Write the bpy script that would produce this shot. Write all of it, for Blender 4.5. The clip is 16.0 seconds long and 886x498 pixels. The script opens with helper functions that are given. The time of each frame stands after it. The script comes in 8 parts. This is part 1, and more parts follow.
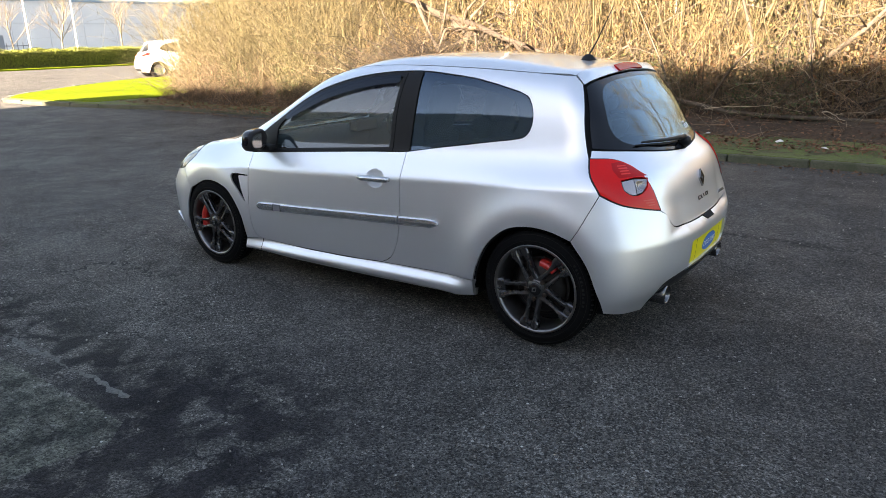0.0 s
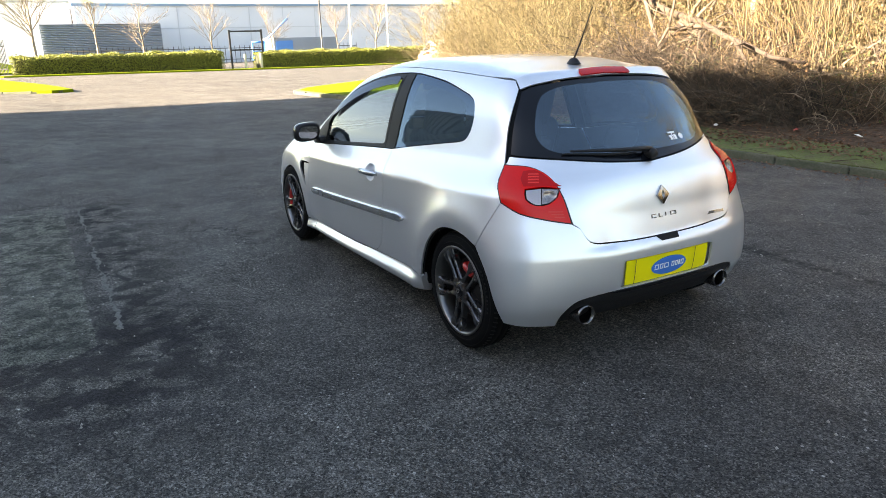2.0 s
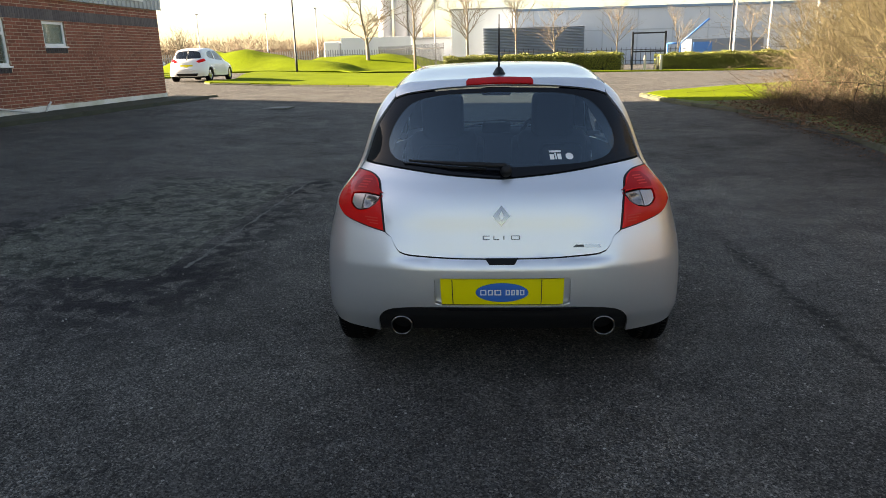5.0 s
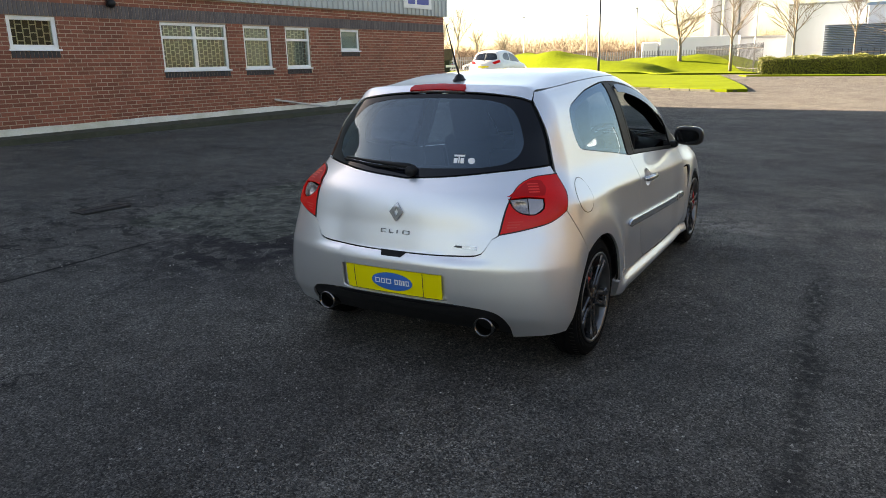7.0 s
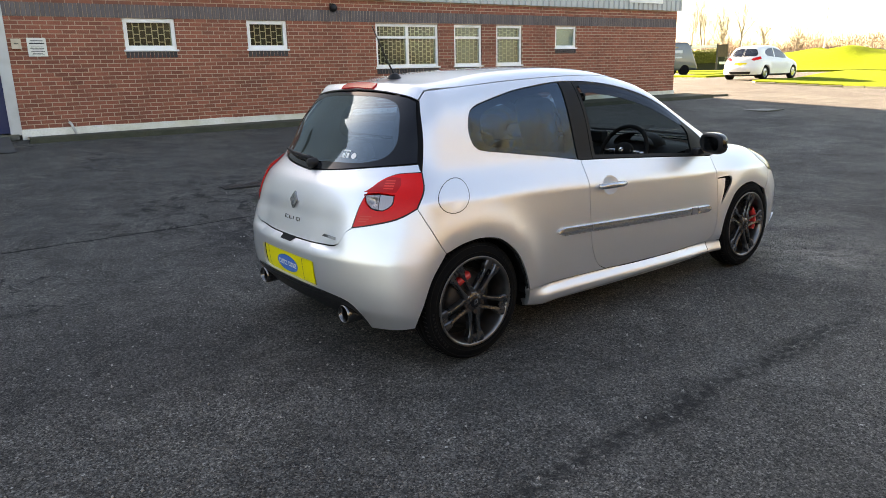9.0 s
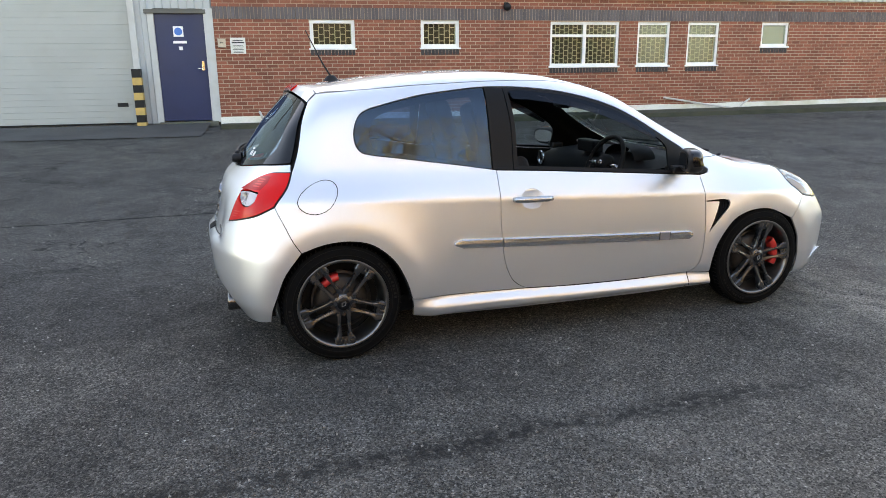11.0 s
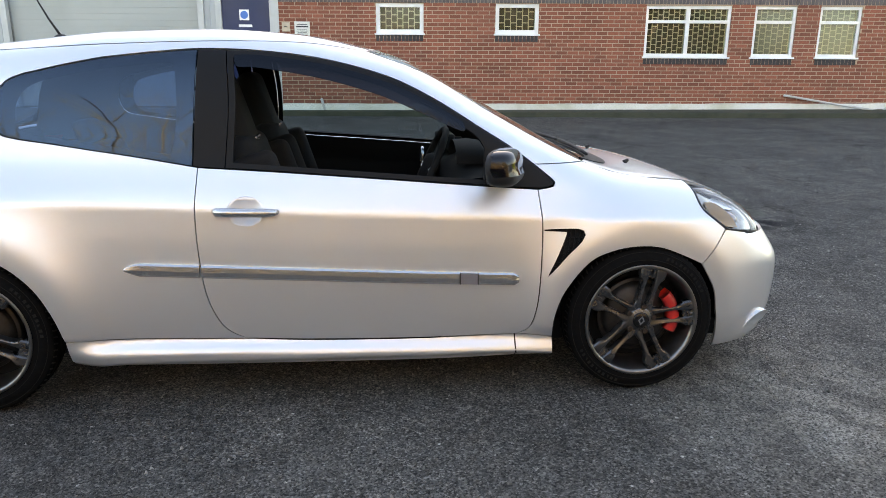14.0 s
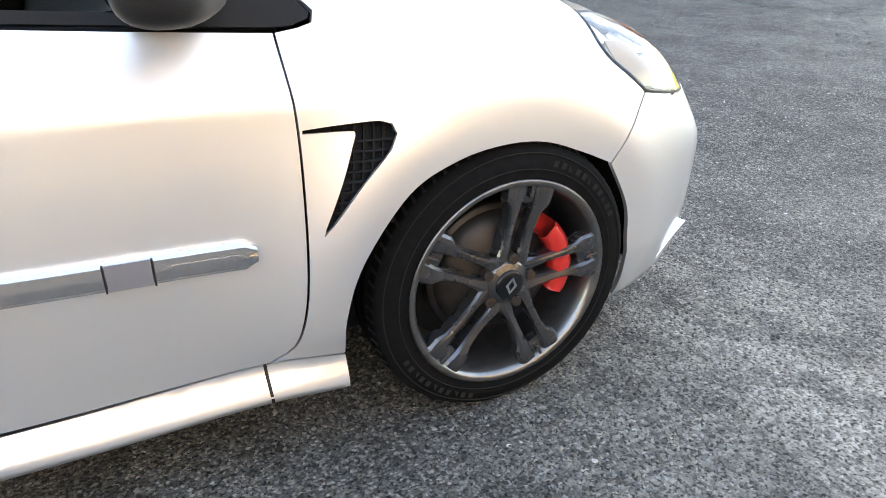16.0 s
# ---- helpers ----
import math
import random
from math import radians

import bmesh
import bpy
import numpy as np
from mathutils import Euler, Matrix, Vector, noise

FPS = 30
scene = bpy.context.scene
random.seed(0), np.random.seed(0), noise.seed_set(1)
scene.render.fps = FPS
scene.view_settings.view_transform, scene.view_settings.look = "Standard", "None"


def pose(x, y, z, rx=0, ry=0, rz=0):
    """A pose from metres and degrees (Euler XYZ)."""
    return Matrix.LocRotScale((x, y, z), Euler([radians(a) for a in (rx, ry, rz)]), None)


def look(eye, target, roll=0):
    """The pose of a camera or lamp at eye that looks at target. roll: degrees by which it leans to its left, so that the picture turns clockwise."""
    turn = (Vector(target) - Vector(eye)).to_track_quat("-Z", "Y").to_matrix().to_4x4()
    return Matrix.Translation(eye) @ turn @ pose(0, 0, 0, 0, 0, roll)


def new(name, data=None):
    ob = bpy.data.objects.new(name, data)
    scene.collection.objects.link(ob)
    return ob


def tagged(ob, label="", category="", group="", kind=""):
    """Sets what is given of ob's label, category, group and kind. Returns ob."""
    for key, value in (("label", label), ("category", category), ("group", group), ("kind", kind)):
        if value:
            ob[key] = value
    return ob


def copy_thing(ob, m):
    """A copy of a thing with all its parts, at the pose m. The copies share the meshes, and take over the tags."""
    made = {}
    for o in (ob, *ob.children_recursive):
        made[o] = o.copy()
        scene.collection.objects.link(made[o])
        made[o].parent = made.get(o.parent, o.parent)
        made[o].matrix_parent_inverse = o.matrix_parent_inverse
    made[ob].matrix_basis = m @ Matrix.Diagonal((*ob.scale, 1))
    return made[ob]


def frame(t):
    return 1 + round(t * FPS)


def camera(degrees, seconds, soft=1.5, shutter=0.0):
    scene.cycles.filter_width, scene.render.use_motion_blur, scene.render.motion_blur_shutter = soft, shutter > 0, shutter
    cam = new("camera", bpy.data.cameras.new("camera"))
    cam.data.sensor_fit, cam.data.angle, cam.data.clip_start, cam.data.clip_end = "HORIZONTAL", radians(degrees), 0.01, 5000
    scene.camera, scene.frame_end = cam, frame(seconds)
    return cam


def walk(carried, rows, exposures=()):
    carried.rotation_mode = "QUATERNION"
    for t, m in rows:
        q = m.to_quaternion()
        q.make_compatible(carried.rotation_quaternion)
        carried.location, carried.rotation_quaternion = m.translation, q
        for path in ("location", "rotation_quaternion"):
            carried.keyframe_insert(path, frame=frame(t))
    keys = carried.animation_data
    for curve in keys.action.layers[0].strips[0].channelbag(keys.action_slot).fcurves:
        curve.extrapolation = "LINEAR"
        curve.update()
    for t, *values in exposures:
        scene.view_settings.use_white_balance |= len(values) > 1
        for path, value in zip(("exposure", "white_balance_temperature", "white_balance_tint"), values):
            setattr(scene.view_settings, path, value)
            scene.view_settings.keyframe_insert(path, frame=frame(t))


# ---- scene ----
cam = camera(65.0, 16.0, soft=0.6)
PATH = [
    (0, (-1.571, 3.787, 1.533), (-0.448, 2.238, 0.951), -1.3),
    (0.5, (-1.98, 3.54, 1.565), (-0.707, 2.117, 0.972), -1.8),
    (1, (-2.297, 3.267, 1.543), (-0.887, 1.977, 0.954), -2.0),
    (1.5, (-2.621, 2.941, 1.524), (-1.093, 1.788, 0.944), -1.9),
    (2, (-2.877, 2.575, 1.517), (-1.213, 1.62, 0.951), -1.7),
    (2.5, (-3.064, 2.189, 1.516), (-1.297, 1.437, 0.956), -1.9),
    (3, (-3.27, 1.789, 1.518), (-1.444, 1.189, 0.965), -1.7),
    (5.5, (-3.604, -0.428, 1.476), (-1.708, -0.067, 0.952), -1.5),
    (6, (-3.554, -0.907, 1.477), (-1.712, -0.324, 0.96), -1.5),
    (6.5, (-3.443, -1.361, 1.471), (-1.672, -0.587, 0.955), -1.7),
    (7, (-3.325, -1.859, 1.468), (-1.649, -0.893, 0.96), -1.5),
    (7.5, (-3.115, -2.267, 1.457), (-1.545, -1.136, 0.951), -1.6),
    (8, (-2.845, -2.688, 1.436), (-1.395, -1.405, 0.934), -1.4),
    (8.5, (-2.535, -3.065, 1.432), (-1.22, -1.642, 0.935), -1.3),
    (9, (-2.163, -3.376, 1.434), (-0.978, -1.844, 0.936), -1.4),
    (11.5, (-0.123, -4.3, 1.436), (0.343, -2.418, 0.943), -0.6),
    (12, (0.311, -4.368, 1.422), (0.661, -2.461, 0.929), -0.6),
    (12.5, (0.679, -4.295, 1.397), (0.93, -2.374, 0.902), -0.3),
    (13, (1.024, -4.089, 1.374), (1.202, -2.16, 0.877), -0.2),
    (13.5, (1.37, -3.812, 1.352), (1.536, -1.882, 0.852), -0.0),
    (14, (1.532, -3.405, 1.288), (1.715, -1.478, 0.784), 0.3),
    (14.5, (1.679, -2.978, 1.219), (2.019, -1.081, 0.686), 0.7),
    (15, (1.811, -2.594, 1.156), (2.312, -0.762, 0.528), 0.9),
    (15.5, (1.832, -2.227, 1.057), (2.496, -0.506, 0.286), 0.7),
    (16, (1.885, -1.909, 1.015), (2.691, -0.308, 0.127), 0.6),
]
EXPOSURES = [(0, 3.6, 8400, 17), (1.2, 3.78, 8350, 16), (2.3, 3.68, 8350, 15), (3, 3.1, 8400, 15), (5.5, 2.80, 8600, 16), (7, 3.06, 8800, 17), (9, 3.68, 9200, 19), (12.5, 4.31, 9250, 18), (14.5, 4.17, 9250, 18), (15.3, 4.4, 9100, 17), (16, 5.25, 9100, 17)]
walk(cam, [(t, look(eye, target, roll)) for t, eye, target, roll in PATH], EXPOSURES)

# ---- sky and sun: low winter sun from behind the brick building ----
SUN_AZIMUTH, SUN_HEIGHT = 87.0, 19.0          # degrees; azimuth from +x towards +y
world = bpy.data.worlds.new("sky")
scene.world = world
world.use_nodes = True
wn = world.node_tree
sky = wn.nodes.new("ShaderNodeTexSky")
sky.sky_type, sky.sun_disc = "NISHITA", False
sky.sun_elevation, sky.sun_rotation = radians(SUN_HEIGHT), radians(90 - SUN_AZIMUTH)
sky.dust_density, sky.air_density, sky.ozone_density = 0.9, 1.0, 1.8
wn.nodes["Background"].inputs["Strength"].default_value = 0.048
wn.links.new(sky.outputs[0], wn.nodes["Background"].inputs["Color"])
sun = new("sun", bpy.data.lights.new("sun", "SUN"))
sun.data.energy, sun.data.angle, sun.data.color = 5.0, radians(0.6), (1.0, 0.94, 0.85)
away = Vector((math.cos(radians(SUN_AZIMUTH)) * math.cos(radians(SUN_HEIGHT)), math.sin(radians(SUN_AZIMUTH)) * math.cos(radians(SUN_HEIGHT)), math.sin(radians(SUN_HEIGHT))))
sun.matrix_world = look(away * 60, (0, 0, 0))

# ---- helpers ----
def material(name, base=(.5, .5, .5), rough=.6, metal=0.0, grain=0.0, grain_size=.01, stain=0.0, stain_size=.6, bump=0.0, bump_size=None,
             coat=0.0, per_object=0.0, dark=None, spec=None, emit=None, transmission=0.0, rough_vary=0.0, island=0.0):
    """A procedural surface: base colour, fine grain, larger stains, relief, and variation from piece to piece."""
    m = bpy.data.materials.new(name)
    m.use_nodes = True
    t = m.node_tree
    N, L = t.nodes, t.links
    b = N["Principled BSDF"]
    b.inputs["Roughness"].default_value, b.inputs["Metallic"].default_value = rough, metal
    b.inputs["Coat Weight"].default_value, b.inputs["Coat Roughness"].default_value = coat, .03
    b.inputs["Transmission Weight"].default_value = transmission
    if spec is not None:
        b.inputs["Specular IOR Level"].default_value = spec
    if emit:
        b.inputs["Emission Color"].default_value, b.inputs["Emission Strength"].default_value = (*emit[0], 1), emit[1]
    coord = N.new("ShaderNodeNewGeometry").outputs["Position"]
    colour = N.new("ShaderNodeRGB")
    colour.outputs[0].default_value = (*base, 1)
    out = colour.outputs[0]

    def blend(amount_socket, dark_colour):
        nonlocal out
        mix = N.new("ShaderNodeMix")
        mix.data_type = "RGBA"
        L.new(amount_socket, mix.inputs[0])
        L.new(out, mix.inputs[6])
        mix.inputs[7].default_value = (*dark_colour, 1)
        out = mix.outputs[2]

    def noise_tex(size, detail=4.0, distort=0.0):
        n = N.new("ShaderNodeTexNoise")
        n.inputs["Scale"].default_value, n.inputs["Detail"].default_value = 1.0 / size, detail
        n.inputs["Distortion"].default_value = distort
        L.new(coord, n.inputs["Vector"])
        return n.outputs[0]

    def ramp(sock, lo, hi, top=1.0):
        r = N.new("ShaderNodeMapRange")
        r.inputs[1].default_value, r.inputs[2].default_value, r.inputs[4].default_value = lo, hi, top
        L.new(sock, r.inputs[0])
        return r.outputs[0]
    darker = dark or tuple(c * .45 for c in base)
    if stain:
        blend(ramp(noise_tex(stain_size, 5, .6), .42, .72, stain), darker)
    if grain:
        blend(ramp(noise_tex(grain_size, 3), .40, .70, grain), darker)
    if per_object or island:
        src = N.new("ShaderNodeObjectInfo").outputs["Random"] if per_object else N.new("ShaderNodeNewGeometry").outputs["Random Per Island"]
        hsv = N.new("ShaderNodeHueSaturation")
        k = per_object or island
        L.new(ramp(src, 0, 1), hsv.inputs["Value"])
        hsv.inputs["Value"].links[0].from_node.inputs[3].default_value = 1 - k
        hsv.inputs["Value"].links[0].from_node.inputs[4].default_value = 1 + k * .6
        L.new(out, hsv.inputs["Color"])
        out = hsv.outputs[0]
    L.new(out, b.inputs["Base Color"])
    if rough_vary:
        r = ramp(noise_tex(stain_size * .7, 4), .3, .7)
        r.node.inputs[3].default_value, r.node.inputs[4].default_value = max(rough - rough_vary, .02), min(rough + rough_vary, 1)
        L.new(r, b.inputs["Roughness"])
    if bump:
        n = N.new("ShaderNodeBump")
        n.inputs["Strength"].default_value, n.inputs["Distance"].default_value = 1.0, bump
        L.new(noise_tex(bump_size or grain_size, 4), n.inputs["Height"])
        L.new(n.outputs[0], b.inputs["Normal"])
    return m


def mesh_object(name, verts, faces, mat=None, parent=None, smooth=False, label=""):
    me = bpy.data.meshes.new(name)
    me.from_pydata([tuple(map(float, v)) for v in verts], [], [tuple(map(int, f)) for f in faces])
    if mat:
        me.materials.append(mat)
    if smooth:
        me.shade_smooth()
    ob = new(name, me)
    if parent:
        ob.parent = parent
    if label:
        ob["label"] = label
    return ob


def part(name, bm, mat, parent=None, label="", smooth=False):
    """Links a bmesh as one mesh object."""
    me = bpy.data.meshes.new(name)
    bm.to_mesh(me)
    bm.free()
    me.materials.append(mat)
    if smooth:
        me.shade_smooth()
    ob = new(name, me)
    if parent:
        ob.parent = parent
    if label:
        ob["label"] = label
    return ob


def thing(name, label, category, m=None, group="", kind=""):
    ob = new(name)
    ob.empty_display_size = .2
    if m is not None:
        ob.matrix_basis = m
    return tagged(ob, label, category, group, kind)


def box(bm, x0, y0, z0, x1, y1, z1, bevel=0.0, segments=2):
    r = bmesh.ops.create_cube(bm, size=1, matrix=Matrix.LocRotScale(((x0 + x1) / 2, (y0 + y1) / 2, (z0 + z1) / 2), None, (x1 - x0, y1 - y0, z1 - z0)))
    if bevel:
        edges = list({e for v in r["verts"] for e in v.link_edges})
        bmesh.ops.bevel(bm, geom=edges, offset=bevel, segments=segments, profile=.5, affect="EDGES")
    return bm


def boxed(name, dims, mat, parent=None, label="", bevel=0.006):
    return part(name, box(bmesh.new(), *dims, bevel=bevel), mat, parent, label)


def tube(points, radii, sides=8, caps=True):
    """Vertices and faces of a tapered tube along points."""
    pts = [Vector(p) for p in points]
    V, F = [], []
    up = Vector((0, 0, 1))
    for i, p in enumerate(pts):
        d = (pts[min(i + 1, len(pts) - 1)] - pts[max(i - 1, 0)]).normalized()
        a = d.cross(up if abs(d.z) < .95 else Vector((1, 0, 0))).normalized()
        c = d.cross(a)
        r = radii[i] if hasattr(radii, "__len__") else radii
        V += [p + (a * math.cos(2 * math.pi * k / sides) + c * math.sin(2 * math.pi * k / sides)) * r for k in range(sides)]
    for i in range(len(pts) - 1):
        F += [(i * sides + k, i * sides + (k + 1) % sides, (i + 1) * sides + (k + 1) % sides, (i + 1) * sides + k) for k in range(sides)]
    if caps:
        F += [tuple(range(sides))[::-1], tuple(range((len(pts) - 1) * sides, len(pts) * sides))]
    return V, F


def tubed(name, points, radii, mat, parent=None, sides=8, label=""):
    V, F = tube(points, radii, sides)
    return mesh_object(name, V, F, mat, parent, True, label)


def lathe(profile, sides=32, axis="z"):
    """Vertices and faces of a turned form; profile is a list of (radius, height)."""
    V, F = [], []
    for r, h in profile:
        for k in range(sides):
            a = 2 * math.pi * k / sides
            p = (r * math.cos(a), r * math.sin(a), h)
            V.append(p if axis == "z" else (p[0], p[2], p[1]) if axis == "y" else (p[2], p[0], p[1]))
    for i in range(len(profile) - 1):
        for k in range(sides):
            q = (i * sides + k, i * sides + (k + 1) % sides, (i + 1) * sides + (k + 1) % sides, (i + 1) * sides + k)
            F.append(q if axis == "z" else q[::-1] if axis == "y" else q)
    return V, F


def smoothstep(q):
    q = np.clip(q, 0, 1)
    return q * q * (3 - 2 * q)


def ground_height(x, y):
    """The yard is level under the car, and rises to the brick wall and to the road."""
    near = .40 * smoothstep((np.asarray(y, float) - 1.6) / 8.6)
    far = smoothstep((np.asarray(x, float) - 5) / 25)
    return -.007 + near * (1 - far) + far * (.367 + .011 * np.clip(y, -16, 18) + .028 * np.clip(np.asarray(y, float) - 8, 0, 7))


def gh(x, y):
    return float(ground_height(x, y))

from mathutils.geometry import delaunay_2d_cdt as delaunay



def inside_polygon(q, poly):
    x, y = q[:, 0], q[:, 1]
    r = np.zeros(len(q), bool)
    x0, y0 = poly[-1]
    for x1, y1 in poly:
        hit = ((y0 > y) != (y1 > y)) & (x < (x1 - x0) * (y - y0) / (y1 - y0 if y1 != y0 else 1e-12) + x0)
        r ^= hit
        x0, y0 = x1, y1
    return r


def triangulate(outer, holes, extra):
    """Constrained triangles of a polygon with holes and inner points: vertices (2D) and faces; the loops come first, in order."""
    loops = [np.asarray(outer)] + [np.asarray(h) for h in holes]
    pts, edges = [], []
    for lp in loops:
        o, n = len(pts), len(lp)
        pts += [Vector((float(a), float(b))) for a, b in lp]
        edges += [(o + i, o + (i + 1) % n) for i in range(n)]
    pts += [Vector((float(a), float(b))) for a, b in extra]
    co, _, fa, _, _, _ = delaunay(pts, edges, [], 0, 1e-6)
    V = np.array([(c.x, c.y) for c in co])
    F = np.array([f for f in fa if len(f) == 3])
    c = V[F].mean(1)
    keep = inside_polygon(c, loops[0])
    for h in loops[1:]:
        keep &= ~inside_polygon(c, h)
    F = F[keep]
    a, b, d = V[F[:, 0]], V[F[:, 1]], V[F[:, 2]]
    flip = ((b - a)[:, 0] * (d - a)[:, 1] - (b - a)[:, 1] * (d - a)[:, 0]) < 0
    F[flip] = F[flip][:, ::-1]
    return V, F

# ---- materials ----
def asphalt_material(name="asphalt", old=False):
    m = material(name, (.055, .055, .055), .8, spec=.10)
    t = m.node_tree
    N, L = t.nodes, t.links
    b = N["Principled BSDF"]
    pos = N.new("ShaderNodeNewGeometry").outputs["Position"]

    def noisy(size, detail, distort=0.0):
        n = N.new("ShaderNodeTexNoise")
        n.inputs["Scale"].default_value, n.inputs["Detail"].default_value, n.inputs["Distortion"].default_value = 1 / size, detail, distort
        L.new(pos, n.inputs["Vector"])
        return n.outputs[0]

    def ranged(s, a, c, lo=0.0, hi=1.0):
        r = N.new("ShaderNodeMapRange")
        for i, v in zip((1, 2, 3, 4), (a, c, lo, hi)):
            r.inputs[i].default_value = v
        L.new(s, r.inputs[0])
        return r.outputs[0]

    def mixed(f, a, c):
        x = N.new("ShaderNodeMix")
        x.data_type = "RGBA"
        L.new(f, x.inputs[0])
        for i, v in ((6, a), (7, c)):
            if isinstance(v, tuple):
                x.inputs[i].default_value = (*v, 1)
            else:
                L.new(v, x.inputs[i])
        return x.outputs[2]
    def times(a, c):
        x = N.new("ShaderNodeMath")
        x.operation = "MULTIPLY"
        for i, v in ((0, a), (1, c)):
            if isinstance(v, float):
                x.inputs[i].default_value = v
            else:
                L.new(v, x.inputs[i])
        return x.outputs[0]

    def near(cx, cy, inner, outer):
        """1 round a place of the yard, falling off to 0."""
        d = N.new("ShaderNodeVectorMath")
        d.operation = "DISTANCE"
        d.inputs[1].default_value = (cx, cy, 0)
        L.new(pos, d.inputs[0])
        return ranged(d.outputs["Value"], inner, outer, 1, 0)
    stones = N.new("ShaderNodeTexVoronoi")
    stones.inputs["Scale"].default_value = 124
    jig = N.new("ShaderNodeTexNoise")
    jig.inputs["Scale"].default_value, jig.inputs["Detail"].default_value = 95, 2
    L.new(pos, jig.inputs["Vector"])
    nudge = N.new("ShaderNodeVectorMath")
    nudge.operation = "MULTIPLY_ADD"
    nudge.inputs[1].default_value = (.016, .016, .016)
    L.new(jig.outputs["Color"], nudge.inputs[0])
    L.new(pos, nudge.inputs[2])
    L.new(nudge.outputs[0], stones.inputs["Vector"])   # uneven stones
    sep = N.new("ShaderNodeSeparateColor")
    L.new(stones.outputs["Color"], sep.inputs[0])
    col = mixed(ranged(sep.outputs[0], .15, 1.0), (.052, .0488, .0436), (.160, .151, .135))
    col = mixed(ranged(stones.outputs["Distance"], .40, .70, 0, .60), col, (.015, .015, .015))   # bitumen between the stones
    col = mixed(ranged(noisy(1.5, 6, .5), .40, .72, 0, .40), col, (.030, .030, .0305))           # worn, darker patches
    col = mixed(ranged(noisy(.34, 8, .2), .54, .78, 0, .40), col, (.108, .102, .092))           # dusty, paler patches
    col = mixed(ranged(noisy(6.0, 3, .5), .50, .75, 0, .45), col, (.100, .095, .086))
    if old:
        col = mixed(ranged(noisy(.9, 8, .3), .34, .60, .45, .70), col, (.100, .104, .082))      # greyed, rubbed surface
        col = mixed(ranged(noisy(.16, 10, .35), .49, .58, 0, .75), col, (.022, .025, .021))       # ragged dark stains
        col = mixed(ranged(noisy(.045, 9, .7), .52, .62, 0, .60), col, (.020, .021, .020))      # fine wrinkles
        col = mixed(ranged(noisy(.11, 9, .3), .56, .66, 0, .45), col, (.165, .163, .145))      # rubbed pale spots
    else:
        dust = times(near(3.30, -1.02, .20, .80), ranged(noisy(.16, 9, .2), .38, .52))
        col = mixed(times(dust, .75), col, (.175, .165, .142))
        dust = times(near(2.7, -1.75, .1, .6), ranged(noisy(.2, 9, .2), .46, .62))
        col = mixed(times(dust, .18), col, (.18, .172, .156))
    # Broad zones that paint the light falling round the car into the ground colour.
    if not old:
        col = mixed(times(times(near(4.4, -1.9, .9, 2.5), ranged(noisy(.7, 7, .3), .30, .60)), .50), col, (.135, .127, .112))   # lighter by the front wheel, brightness painted in
        col = mixed(times(times(near(-2.6, -1.2, 1.0, 4.6), ranged(noisy(1.1, 7, .6), .30, .58)), .46), col, (.022, .0215, .022))   # darker behind the car, brightness painted in
        col = mixed(times(times(near(7.5, -8.0, 2.5, 7.5), ranged(noisy(1.6, 7, .6), .25, .55)), .62), col, (.020, .0195, .019))
        col = mixed(times(times(near(-2.2, -5.6, 1.0, 3.6), ranged(noisy(.9, 7, .6), .30, .58)), .50), col, (.022, .021, .0205))
        col = mixed(times(times(near(2.2, -3.6, .6, 3.2), ranged(noisy(.8, 8, .5), .46, .60)), .35), col, (.108, .102, .092))
    flecks = N.new("ShaderNodeTexVoronoi")
    flecks.inputs["Scale"].default_value = 26
    L.new(pos, flecks.inputs["Vector"])
    sep2 = N.new("ShaderNodeSeparateColor")
    L.new(flecks.outputs["Color"], sep2.inputs[0])
    col = mixed(times(ranged(flecks.outputs["Distance"], .14, .20, 1, 0), ranged(sep2.outputs[1], .90, .93)), col, (.24, .23, .21))   # pale stones
    # a dark damp band where the old patch meets the newer surface
    xyz = N.new("ShaderNodeSeparateXYZ")
    L.new(pos, xyz.inputs[0])
    off = N.new("ShaderNodeMath")
    off.operation = "ADD"
    off.inputs[1].default_value = -2.20
    L.new(xyz.outputs[1], off.inputs[0])
    dist = N.new("ShaderNodeMath")
    dist.operation = "ABSOLUTE"
    L.new(off.outputs[0], dist.inputs[0])
    seam = times(ranged(dist.outputs[0], .06, .46, 1.0, 0), times(ranged(xyz.outputs[0], 4.9, 5.3, 1, 0), ranged(xyz.outputs[0], .3, .9)))
    blot = ranged(noisy(.19, 10, .4), .42, .56)
    if not old:
        col = mixed(times(seam, blot), col, (.011, .011, .012))
    col = mixed(times(times(near(.78, 2.5, .40, 1.25), ranged(noisy(.17, 10, .5), .40, .52)), .35 if old else .90), col, (.013, .012, .014))
    # broken darker line along the lane
    col = mixed(times(times(near(1.4, 3.4, 1.2, 3.4), ranged(xyz.outputs[1], 2.9, 3.2)), times(ranged(noisy(.17, 10, .8), .52, .62), .25 if old else .8)), col, (.014, .014, .0145))
    if old:
        col = mixed(times(ranged(xyz.outputs[1], 2.34, 2.46, .85, 0), ranged(noisy(.12, 8, .2), .40, .55)), col, (.160, .156, .138))   # crumbling pale edge
    # every stone has a tone of its own
    tone = N.new("ShaderNodeVectorMath")
    tone.operation = "SCALE"
    L.new(col, tone.inputs[0])
    L.new(times(ranged(sep.outputs[1], 0, 1, .78, 2.36), times(ranged(noisy(.022, 6, .3), .36, .64, .80, 1.20), ranged(noisy(.28, 6, .8), .36, .64, .82, 1.16))), tone.inputs["Scale"])
    col = mixed(ranged(noisy(.0085, 2, .3), .55, .65, 0, .85), tone.outputs[0], (.012, .012, .012))
